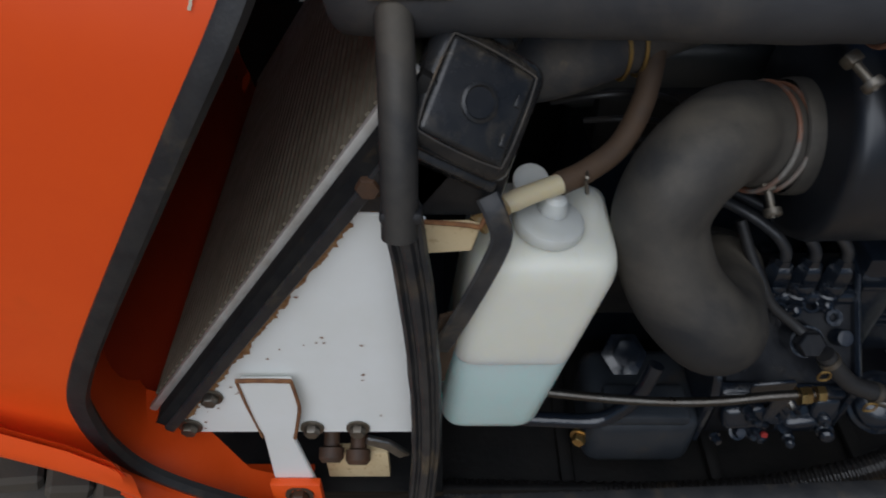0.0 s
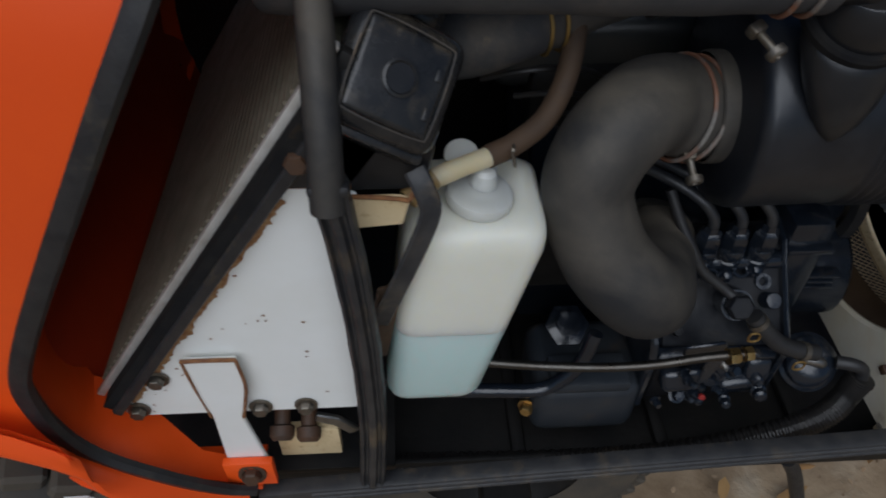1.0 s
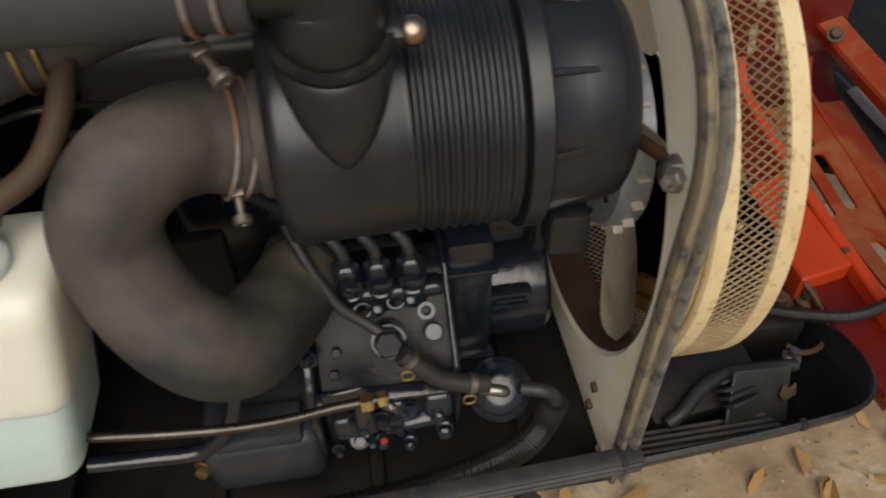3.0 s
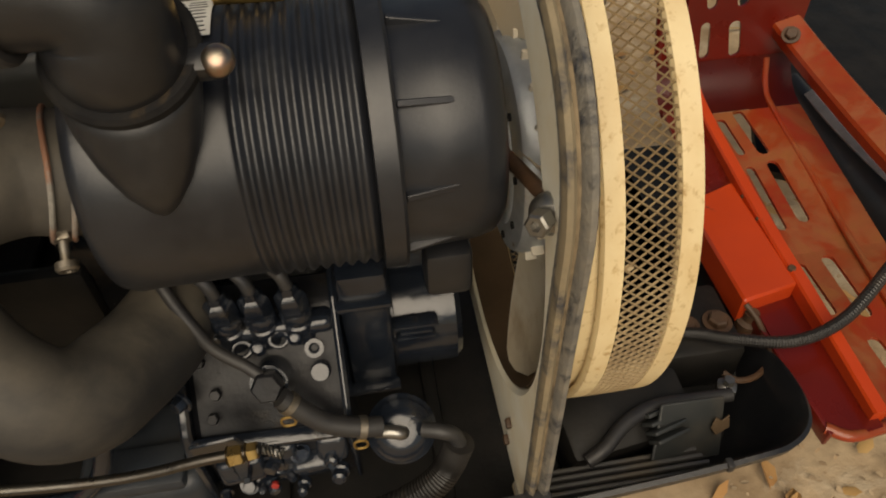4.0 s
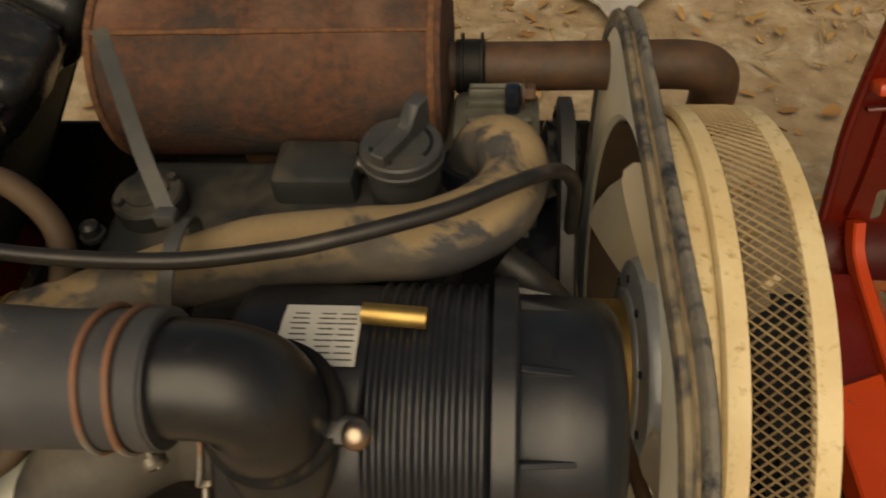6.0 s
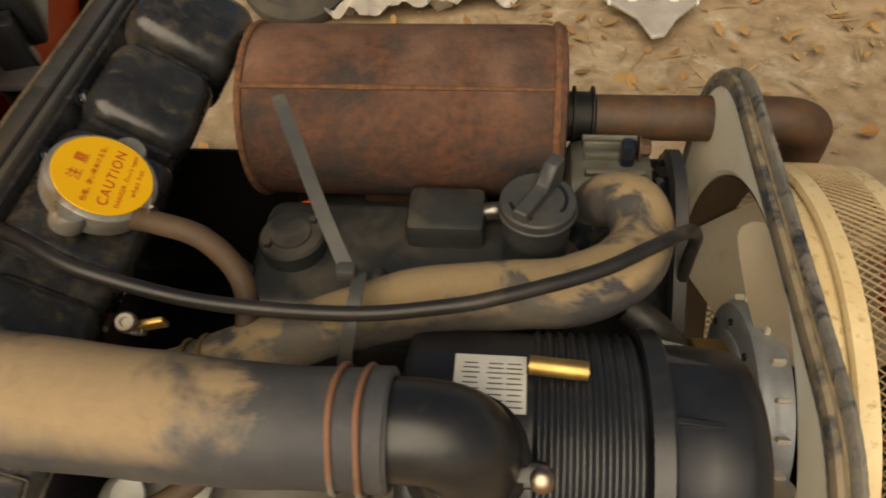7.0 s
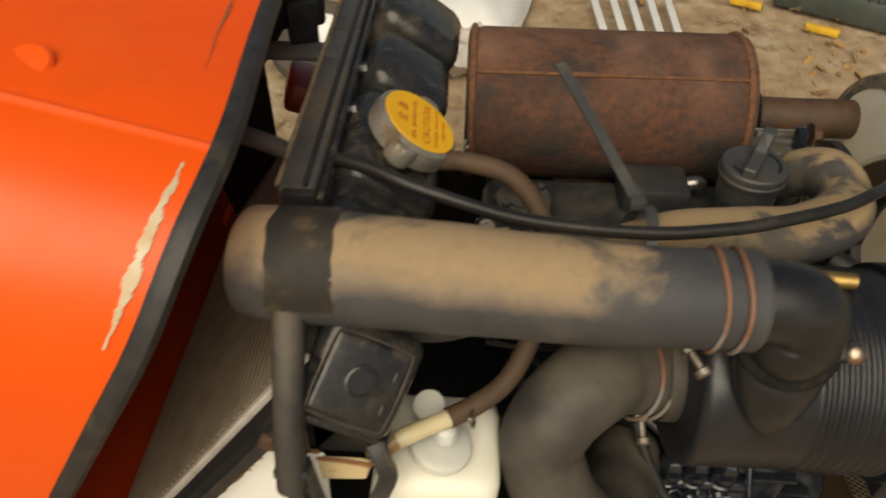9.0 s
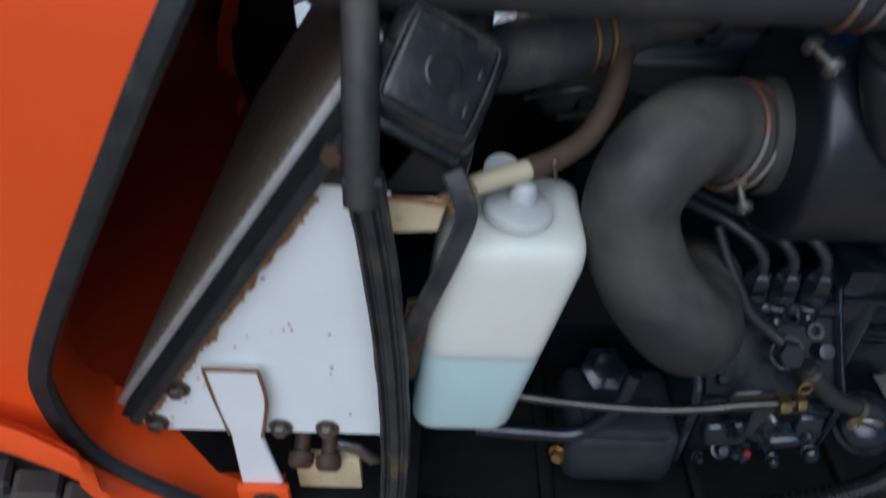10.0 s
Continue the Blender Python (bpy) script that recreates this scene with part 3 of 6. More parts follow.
for sgn in (1, -1):
    a = capm @ Matrix.Rotation(radians(78 if sgn > 0 else 258), 4, "Z")
    part("lug", lathe([(0, 0.0065), (0.008, 0.0065), (0.0095, 0.003), (0.009, -0.006), (0, -0.007)], a @ Matrix.Translation((0.0265, 0, 0)), 20), M_CAPSTEEL, cap)

# side plate of painted steel below the core
shroud = thing("radiator_side_panel", (-0.1, 0.25, 0.615), "white painted triangular steel panel with rust chips", "side panel")
XZ = basis((0, 0.253, 0), (0, -1, 0), (1, 0, 0))  # local x = X, local y = Z
part("sheet", slab([(-0.170, 0.618), (-0.160, 0.613), (-0.012, 0.613), (-0.008, 0.80), (-0.047, 0.805), (-0.168, 0.634)], 0.003, XZ), M_WHITE, shroud)
a, b = Vector((-0.172, 0.2485, 0.634)), Vector((-0.020, 0.2485, 0.850))
d = (b - a).normalized()
part("foam_strip", sweep(bmesh.new(), [a, a.lerp(b, 0.5), b], [(-0.005, -0.006), (0.005, -0.006), (0.005, 0.006), (-0.005, 0.006)], up=Vector((0, -1, 0))), M_FOAM, shroud, "dark flattened foam strip")
off = Vector((0.818, -0.0022, -0.575)) * 0.0042
part("edge_channel", sweep(bmesh.new(), [(a.lerp(b, k / 12) + Vector((off.x, -0.0022, off.z))) for k in range(13)], [(-0.0034, -0.006), (0.0034, -0.006), (0.0034, 0.005), (0.0020, 0.0064), (-0.0026, 0.0064), (-0.0034, 0.005)], up=Vector((0, -1, 0))), M_EDGESEAL, shroud, "dusty dark channel edge")
verts, faces = [], []
for k in range(121):
    p = a.lerp(b, 0.015 + 0.775 * k / 120)
    w = 0.0022 + 0.0028 * max(noise.noise(Vector((k * 0.11, 4, 0))) + 0.3, 0) + 0.0022 * noise.noise(Vector((k * 0.55, 9, 0)))
    for off in (0.0035, 0.0086 + 1.3 * max(w, 0.0004)):
        verts.append((p.x + 0.818 * off, 0.2489, p.z - 0.575 * off))
    if k:
        faces.append((2 * k - 2, 2 * k - 1, 2 * k + 1, 2 * k))
me = bpy.data.meshes.new("rust_line")
me.from_pydata(verts, [], faces)
bm = bmesh.new()
bm.from_mesh(me)
part("rust_line", bm, M_RUSTSTAIN, shroud, "orange-brown rust along the painted edge")
for x, z in ((-0.14, 0.655), (-0.083, 0.620), (-0.054, 0.620), (-0.160, 0.622)):
    bolt(shroud, (x, 0.2495, z), (0, -1, 0), 0.005, 0.005)
random.seed(21)
bm = bmesh.new()
for cx, cz, n, spread in ((-0.072, 0.700, 5, 0.008), (-0.098, 0.722, 2, 0.005), (-0.150, 0.650, 8, 0.012), (-0.128, 0.664, 3, 0.006), (-0.072, 0.745, 2, 0.008), (-0.045, 0.672, 2, 0.008), (-0.076, 0.772, 2, 0.006), (-0.09, 0.62, 5, 0.03), (-0.157, 0.658, 7, 0.006), (-0.140, 0.684, 6, 0.006), (-0.122, 0.711, 7, 0.006), (-0.105, 0.736, 6, 0.006), (-0.085, 0.765, 6, 0.006), (-0.155, 0.624, 8, 0.010), (-0.098, 0.690, 2, 0.008)):
    for _ in range(n):
        x, z, r = cx + random.gauss(0, spread), cz + random.gauss(0, spread * 0.7), random.uniform(0.0003, 0.0010)
        if x > -0.014 or x < -0.168 + (z - 0.634) * 0.70 + 0.006 or z < 0.616:
            continue
        bm.faces.new([bm.verts.new((x + r * random.uniform(0.5, 1.3) * 1.5 * math.cos(a), 0.2492, z + r * random.uniform(0.4, 1.2) * math.sin(a))) for a in [2 * math.pi * k / 7 for k in range(7)]])
part("rust_chips", bm, M_RUSTEDGE, shroud, "small rust chips in the paint")["kind"] = "stuff"
part("rust_rim", tube([(-0.049, 0.2495, 0.8055), (-0.03, 0.2495, 0.8062), (-0.010, 0.2495, 0.8050)], 0.0013, 8, 5, wobble=0.4), M_RUSTEDGE, shroud)
part("rust_rim", tube([(-0.1185, 0.2425, 0.6808), (-0.103, 0.2425, 0.6812), (-0.0865, 0.2425, 0.6806)], 0.0014, 8, 5, wobble=0.4), M_RUSTEDGE, shroud)
part("rust_rim", tube([(-0.0868, 0.2425, 0.680), (-0.0858, 0.2425, 0.655), (-0.0895, 0.2425, 0.635), (-0.0932, 0.2425, 0.619)], 0.0012, 8, 5, wobble=0.5), M_RUSTEDGE, shroud)
part("rust_rim", tube([(-0.1182, 0.2425, 0.680), (-0.1165, 0.2425, 0.652), (-0.1135, 0.2425, 0.620)], 0.0009, 8, 5, wobble=0.5), M_RUSTEDGE, shroud)
strap = part("strap", slab([(-0.118, 0.680), (-0.087, 0.680), (-0.086, 0.650), (-0.094, 0.618), (-0.087, 0.560), (-0.115, 0.560), (-0.113, 0.618), (-0.116, 0.650)], 0.004, Matrix.Translation((0, -0.006, 0)) @ XZ), M_WHITE, shroud, "white bent strap with rusty rim")

# ---- front hoop with its seal and the black pipe-like edging ----
hoop = thing("front_hoop", (-0.02, 0.3, 0.53), "black steel hoop with dusty rubber edging", "frame")
part("top_bar", box((0.022, 0.26, 0.016), Matrix.Translation((-0.030, 0.478, 0.899)), 0.003), M_EDGING, hoop, "grooved rubber covered bar")
part("tan_edge", box((0.003, 0.26, 0.003), Matrix.Translation((-0.0395, 0.478, 0.9072)), 0.001), M_DUSTLINE, hoop, "tan dusty edge")
part("web", box((0.004, 0.27, 0.07), Matrix.Translation((-0.016, 0.478, 0.868)) @ pose(0, 0, 0, 0, 0, 0), 0.001), M_GLOSSY, hoop)
part("upper_edging", tube([(-0.020, 0.275, 0.896), (-0.0185, 0.256, 0.876), (-0.018, 0.236, 0.845), (-0.0185, 0.225, 0.812)], 0.0080, 16), M_HOSE, hoop)
RIDGED = [(-0.0080, -0.006), (0.0080, -0.006), (0.0090, -0.002), (0.0078, 0.003), (0.0060, 0.0042), (0.0048, 0.0018), (0.0034, 0.0020), (0.0020, 0.0056), (-0.0005, 0.0062), (-0.0024, 0.0050), (-0.0034, 0.0018), (-0.0046, 0.0016), (-0.0062, 0.0042), (-0.0080, 0.0028), (-0.0090, -0.002)]
low = smooth_path([(-0.018, 0.229, 0.824), (-0.013, 0.2295, 0.77), (-0.010, 0.2305, 0.70), (-0.0105, 0.233, 0.62), (-0.016, 0.238, 0.532)], 16)
part("lower_edging", sweep(bmesh.new(), low, RIDGED, up=Vector((0, -1, 0.25)), scale=[1 + 0.05 * noise.noise(p * 60) for p in low]), M_STRIP, hoop, "ridged dark rubber edging")
part("edging_sleeve", box((0.0185, 0.011, 0.006), pose(-0.0175, 0.2285, 0.8225, -12, 0, 0), 0.002), M_EDGESEAL, hoop)

# ---- intake hose from the front to the cleaner ----
up_hose = thing("intake_hose", (0.07, 0.29, 0.87), "thick rubber intake hose covered in tan dust", "hose")
part("hose", tube([(-0.0440, 0.300, 0.8975), (-0.041, 0.2995, 0.8978), (-0.030, 0.297, 0.899), (0.00, 0.294, 0.900), (0.05, 0.291, 0.900), (0.10, 0.289, 0.898), (0.15, 0.288, 0.896), (0.203, 0.290, 0.8945)], 0.0270, 36, 10,
                  radii=[0.0262, 0.0282, 0.0290, 0.0285, 0.0275, 0.0262, 0.0250, 0.0244], wobble=0.035), M_DUSTY, up_hose)

bm = bmesh.new()
rows = []
for k in range(13):
    a = radians(62 + 118 * k / 12)
    rows.append([bm.verts.new((x + 0.0025 * noise.noise(Vector((k * 0.4, j, 0))), 0.2955 + 0.0304 * math.cos(a), 0.899 + 0.0304 * math.sin(a))) for j, x in enumerate((-0.028, -0.018, -0.008, 0.003))])
for r0, r1 in zip(rows, rows[1:]):
    for k in range(3):
        bm.faces.new((r0[k], r0[k + 1], r1[k + 1], r1[k]))
bmesh.ops.solidify(bm, geom=bm.faces[:], thickness=0.0006)
part("dark_patch", bm, M_PATCH, up_hose, "dark bare patch where dust was rubbed off", 60)

# ---- air cleaner ----
CY, CZ = 0.335, 0.790
AX = basis((0, CY, CZ), (1, 0, 0), (0, 0, 1))
cleaner = thing("air_cleaner", (0.28, CY, CZ - 0.065), "black ribbed plastic air cleaner canister", "air cleaner")
prof = [(0.0, 0.196), (0.056, 0.196), (0.0615, 0.198), (0.0632, 0.203), (0.0628, 0.212), (0.0620, 0.258)]
for k in range(9 * 8):
    prof += [(0.0627 - 0.0011 * math.cos(2 * math.pi * k / 8), 0.2602 + 0.0059 * k / 8)]
prof += [(0.060, 0.3138)]
part("body", lathe(prof, AX, 64), M_CAN, cleaner, sharp=60)
part("lid_ring", lathe([(0.060, 0.3138), (0.0672, 0.3143), (0.0675, 0.3235), (0.066, 0.3250), (0.060, 0.3255)], AX, 64), M_CAN, cleaner)
lid = part("end_cap", lathe([(0.0600, 0.325), (0.0592, 0.327), (0.0590, 0.343), (0.0580, 0.359), (0.0558, 0.3665), (0.0510, 0.3705), (0.046, 0.371), (0, 0.3692)], AX, 64), M_CAN, cleaner, "black domed end cap with moulded ribs")
for k in range(10):
    a = AX @ Matrix.Rotation(radians(36 * k + 10), 4, "Z")
    part("rib", slab([(0.0, 0.0), (0.026, 0.0), (0.0, 0.0055)], 0.003, a @ Matrix(((0, 1, 0, 0.0580), (0, 0, 1, -0.0015), (1, 0, 0, 0.3255), (0, 0, 0, 1))), 0.0004), M_CAN, lid)
pd = Vector((0, -0.483, 0.876))
pb = Vector((0.231, CY, CZ)) + pd * 0.040
PM = basis(pb, pd, (1, 0, 0))
apex = Vector((0.231, CY - 0.0665 * math.cos(radians(14)), CZ + 0.0665 * math.sin(radians(14)))) + Vector((0, 0.006, -0.002))
top_c = pb + pd * 0.044
part("saddle", loft([[(top_c.lerp(apex, t) + Matrix.Rotation(0, 3, "X") @ (PM.to_3x3() @ Vector((0.0262 * w * math.cos(a), 0.0262 * w * math.sin(a), 0)))) for a in [2 * math.pi * k / 32 for k in range(32)]]
                     for t, w in ((0.0, 1.0), (0.12, 0.99), (0.3, 0.92), (0.5, 0.78), (0.7, 0.57), (0.88, 0.30), (1.0, 0.06))]), M_PLASTIC, cleaner, "", 60)
collar = part("collar", lathe([(0.0250, 0.041), (0.0280, 0.042), (0.0282, 0.046), (0.0268, 0.048), (0.0235, 0.048)], PM, 40), M_FOAM, cleaner)
ec = pb + pd * 0.048
part("elbow", tube([ec - pd * 0.006, ec + pd * 0.003, Vector((0.2318, 0.2905, 0.880)), Vector((0.2280, 0.2905, 0.8885)), Vector((0.2170, 0.2905, 0.8935)), Vector((0.1950, 0.290, 0.8945)), Vector((0.170, 0.290, 0.8945))], 0.022, 32, 8, radii=[0.0240, 0.0236, 0.0222, 0.0216, 0.0212, 0.0210, 0.0210]), M_PLASTIC, cleaner, sharp=60)
lug = part("bolt_lug", box((0.018, 0.012, 0.010), basis((0.258, 0.290, 0.860), pd, (1, 0, 0)), 0.003), M_PLASTIC, cleaner)
part("bolt", lathe([(0.0061, 0), (0.0061, 0.0018), (0.0047, 0.0042), (0.0026, 0.0054), (0, 0.0056)], basis((0.264, 0.288, 0.861), (0, -0.6, 0.8)), 28), M_RAINBOW, cleaner, "rainbow zinc plated dome bolt")
part("clip", tube([(0.258, 0.346, 0.8575), (0.272, 0.345, 0.8575), (0.286, 0.344, 0.8575)], 0.0048, 14, 4), M_GOLD, cleaner, "yellow zinc rolled clip")
part("drain_spout", box((0.024, 0.020, 0.030), Matrix.Translation((0.345, 0.300, 0.727)), 0.004), M_PLASTIC, cleaner)
sl = []
bm = bmesh.new()
for k in range(9):
    th = radians(72 + k * 3.7)
    sl.append([bm.verts.new((x, CY + 0.0638 * math.cos(th), CZ + 0.0638 * math.sin(th))) for x in (0.222, 0.240, 0.257)])
for r0, r1 in zip(sl, sl[1:]):
    for k in range(2):
        bm.faces.new((r0[k], r0[k + 1], r1[k + 1], r1[k]))
part("label", bm, M_PAPER, cleaner, "white printed paper label")

# ---- lower hose from the cleaner to the engine ----
lo_hose = thing("outlet_hose", (0.15, 0.28, 0.66), "bent grey rubber hose below the air cleaner", "hose")
part("hose", tube([(0.200, 0.332, 0.787), (0.180, 0.329, 0.788), (0.158, 0.322, 0.796), (0.138, 0.3045, 0.801), (0.120, 0.291, 0.788), (0.1145, 0.283, 0.764), (0.126, 0.270, 0.733), (0.145, 0.262, 0.711), (0.160, 0.270, 0.695), (0.170, 0.292, 0.682), (0.180, 0.318, 0.671), (0.190, 0.345, 0.666)], 0.030, 32, 10,
                  radii=[0.0292, 0.0288, 0.0278, 0.0266, 0.0258, 0.0255, 0.0260, 0.0268, 0.0275, 0.0280, 0.0280, 0.0275]), M_HOSE, lo_hose)

# ---- coolant bottle ----
bottle = thing("coolant_bottle", (0.03, 0.275, 0.622), "milky plastic coolant bottle, half full", "bottle")


def bottle_ring(z, k, r=0.012):
    """A rounded rectangle, leaning back with height."""
    t = (z - 0.624) / 0.13
    cx, cy, w, d = 0.028 + 0.024 * t, 0.281 + 0.004 * t, (0.030 + 0.008 * t) * k, 0.036 * k
    out = []
    for sx, sy in ((1, -1), (1, 1), (-1, 1), (-1, -1)):
        for j in range(5):
            a = math.atan2(sy, sx) + radians(-45 + 22.5 * j)
            out.append((cx + sx * (w - r) + r * math.cos(a), cy + sy * (d - r) + r * math.sin(a), z))
    return out


LEVEL = 0.690
part("filled_part", loft([bottle_ring(0.624, 0.86), bottle_ring(0.626, 0.95), bottle_ring(0.631, 1.0), bottle_ring(LEVEL, 1.0)]), M_COOLANT, bottle, "pale teal coolant behind milky plastic", 60)
part("body", loft([bottle_ring(LEVEL + 0.0002, 1.0), bottle_ring(0.750, 1.0), bottle_ring(0.758, 0.97), bottle_ring(0.764, 0.91), bottle_ring(0.7675, 0.80), bottle_ring(0.769, 0.62, 0.010)]), M_BOTTLE, bottle, "", 60)
bc = (0.0545, 0.2765, 0.7735)
part("cap", lathe([(0.0, 0.0046), (0.008, 0.0044), (0.0110, 0.0036), (0.0160, 0.0036), (0.0178, 0.0026), (0.0184, 0.0008), (0.0184, -0.002), (0.0176, -0.004), (0.0155, -0.005), (0.015, -0.011)], basis(bc, (0.15, 0.0, 1)), 40), M_CAPMILK, bottle, "round milky screw cap")
part("cap_stub", lathe([(0.0085, -0.004), (0.0072, 0.002), (0.0062, 0.0065), (0.004, 0.0085), (0, 0.009)], basis((0.0565, 0.2808, 0.7790), (0.1, 0, 1)), 24), M_CAPMILK, bottle)
part("nozzle", tube([(0.0285, 0.2650, 0.7945), (0.036, 0.2690, 0.7950), (0.046, 0.2752, 0.7945), (0.060, 0.2830, 0.7940)], 0.0052, 14, 6, radii=[0.0050, 0.0054, 0.0052, 0.0054]), M_NOZZLE, bottle, "yellowed hose nozzle")
part("nozzle_tip", tube([(0.0165, 0.2560, 0.7895), (0.022, 0.2606, 0.7925), (0.0295, 0.2656, 0.7946)], 0.0058, 14, 5), M_NOZZLETIP, bottle, "brown stained nozzle end")

# ---- black box beside the hoop ----
BX = Matrix(((0.845, 0.366, 0.391, 0.0146), (0.055, 0.668, -0.742, 0.2572), (-0.533, 0.649, 0.544, 0.8584), (0, 0, 0, 1)))
relay = thing("control_box", (0.02, 0.28, 0.80), "dusty glossy black plastic control box", "box")
part("lid", box((0.055, 0.056, 0.020), BX @ Matrix.Translation((0.002, 0.001, -0.012)), 0.0085, seg=4), M_GLOSSY, relay)
part("raised_panel", box((0.042, 0.042, 0.006), BX @ Matrix.Translation((0, 0, -0.002)), 0.0035, seg=3), M_GLOSSY, relay)
part("panel_dust", tube([BX @ Vector((x, y, 0.0002)) for x, y in ((-0.0215, -0.016), (-0.0215, 0.016), (-0.016, 0.0215), (0.016, 0.0215), (0.0215, 0.016), (0.0215, -0.016), (0.016, -0.0215), (-0.016, -0.0215))], 0.0005, 8, 4, None, True, wobble=0.6), M_PATCH, relay, "tan dust round the panel")
part("boss", lathe([(0.0085, 0.0), (0.0085, 0.0022), (0.0072, 0.0026), (0.0064, 0.0014), (0, 0.0014)], BX, 28), M_GLOSSY, relay)
for y in (0.008, -0.010):
    part("rib", box((0.003, 0.006, 0.0016), BX @ Matrix.Translation((0.0165, y, 0.0012)), 0.0007), M_GLOSSY, relay)
part("skirt", box((0.051, 0.006, 0.016), BX @ Matrix.Translation((0.002, -0.0275, -0.018)), 0.002), M_GLOSSY, relay)
part("case", box((0.048, 0.046, 0.024), BX @ Matrix.Translation((0.002, 0.003, -0.030)), 0.004), M_PLASTIC, relay)

# ---- exhaust ----
muf = thing("muffler", (0.17, 0.575, 0.76), "rust-brown cylindrical exhaust muffler", "muffler")
MA = basis((0, 0.575, 0.824), (1, 0, 0), (0, 0, 1))
part("barrel", lathe([(0.0, 0.060), (0.050, 0.059), (0.0575, 0.060), (0.0615, 0.064), (0.0600, 0.068), (0.0610, 0.072), (0.0612, 0.265), (0.0602, 0.270), (0.0622, 0.274), (0.0605, 0.279), (0.052, 0.2805), (0.0, 0.280)], MA, 64), M_RUST, muf)
for x in (0.064, 0.2735):
    part("end_bead", lathe([(0.0600, x - 0.003), (0.0625, x - 0.002), (0.0634, x), (0.0625, x + 0.002), (0.0600, x + 0.003)], MA, 64), M_RUSTBEAD, muf, "rusty rolled end bead")
part("seam", tube([(0.066, 0.575 - 0.0612 * 0.60, 0.824 + 0.0612 * 0.80), (0.17, 0.575 - 0.0615 * 0.60, 0.824 + 0.0615 * 0.80), (0.272, 0.575 - 0.0612 * 0.60, 0.824 + 0.0612 * 0.80)], 0.0017, 8, 8, wobble=0.5), M_RUSTBEAD, muf, "welded seam")
pipe = part("tailpipe", tube([(0.27, 0.584, 0.815), (0.33, 0.586, 0.813), (0.40, 0.588, 0.812), (0.440, 0.589, 0.811), (0.458, 0.594, 0.801), (0.466, 0.605, 0.780), (0.468, 0.612, 0.745)], 0.0165, 24, 8), M_PIPE, muf, "brown burnt tailpipe")
part("pipe_clamp", lathe([(0.0165, 0.2840), (0.0180, 0.2842), (0.0180, 0.2872), (0.0222, 0.2876), (0.0222, 0.2892), (0.0182, 0.2896), (0.0182, 0.3004), (0.0222, 0.3008), (0.0222, 0.3024), (0.0180, 0.3028), (0.0165, 0.3040)], basis((0, 0.585, 0.814), (1, 0, 0)), 40), M_GRIMESHADE, muf, "sooty black pipe clamp")
part("clamp_lug", box((0.013, 0.008, 0.026), Matrix.Translation((0.2950, 0.572, 0.789)), 0.002), M_GRIMESHADE, muf)
bolt(muf, (0.2950, 0.567, 0.781), (0, -1, 0.3), 0.0062, 0.006, M_PIPE)

# ---- upper water hose, cable and tie ----
wh = thing("water_hose", (0.2, 0.4, 0.82), "dust covered curved radiator hose", "hose")
part("hose", tube([(-0.002, 0.340, 0.822), (0.024, 0.333, 0.827), (0.050, 0.330, 0.832), (0.085, 0.340, 0.838), (0.124, 0.359, 0.842), (0.166, 0.379, 0.843), (0.205, 0.394, 0.841), (0.248, 0.402, 0.838), (0.282, 0.408, 0.836), (0.311, 0.424, 0.838), (0.323, 0.450, 0.837), (0.319, 0.474, 0.837), (0.305, 0.490, 0.824), (0.298, 0.498, 0.80)], 0.020, 24, 10,
                  radii=[0.018, 0.018, 0.018, 0.018, 0.0165, 0.0170, 0.0190, 0.0196, 0.0200, 0.0200, 0.0190, 0.0180, 0.0172, 0.0172], wobble=0.06), M_DUSTYBEND, wh)
cable = tagged(part("cable", tube([(-0.052, 0.400, 0.893), (-0.026, 0.391, 0.8975), (0.006, 0.378, 0.8985), (0.040, 0.364, 0.8945), (0.098, 0.358, 0.881), (0.168, 0.359, 0.8745), (0.216, 0.366, 0.874), (0.245, 0.374, 0.874), (0.290, 0.393, 0.872), (0.318, 0.412, 0.869), (0.336, 0.428, 0.8625), (0.347, 0.441, 0.852), (0.3545, 0.452, 0.834), (0.3570, 0.460, 0.815), (0.357, 0.462, 0.78)], 0.0040, 12, 8), M_CABLE), "thin black rubber cable", "cable")
tie = thing("cable_tie", (0.166, 0.38, 0.86), "large grey nylon cable tie with upright tail", "cable tie")
ring_pts = [(0.166 + 0.006 * math.sin(a), 0.374 + 0.0245 * math.cos(a), 0.849 + 0.0265 * math.sin(a)) for a in [2 * math.pi * k / 14 for k in range(14)]]
part("loop", sweep(bmesh.new(), smooth_path(ring_pts, 3, True), [(-0.0035, -0.0008), (0.0035, -0.0008), (0.0035, 0.0008), (-0.0035, 0.0008)], closed=True, up=[Vector((0, p.y - 0.374, p.z - 0.849)) for p in smooth_path(ring_pts, 3, True)]), M_TIE, tie)
part("head", box((0.010, 0.008, 0.007), Matrix.Translation((0.165, 0.384, 0.876)), 0.0015), M_TIE, tie)
part("tail", sweep(bmesh.new(), smooth_path([(0.165, 0.385, 0.876), (0.150, 0.410, 0.892), (0.134, 0.440, 0.907), (0.119, 0.468, 0.920)], 6), [(-0.0038, -0.0007), (0.0038, -0.0007), (0.0038, 0.0007), (-0.0038, 0.0007)], up=Vector((0.3, -0.55, 0.75))), M_TIE, tie)

# ---- engine: head cover, block and pump ----
engine = thing("engine", (0.22, 0.45, 0.50), "dark oily diesel engine with grey rocker cover", "engine")
part("block", box((0.26, 0.15, 0.25), Matrix.Translation((0.235, 0.482, 0.625)), 0.012), M_ENGINE, engine)
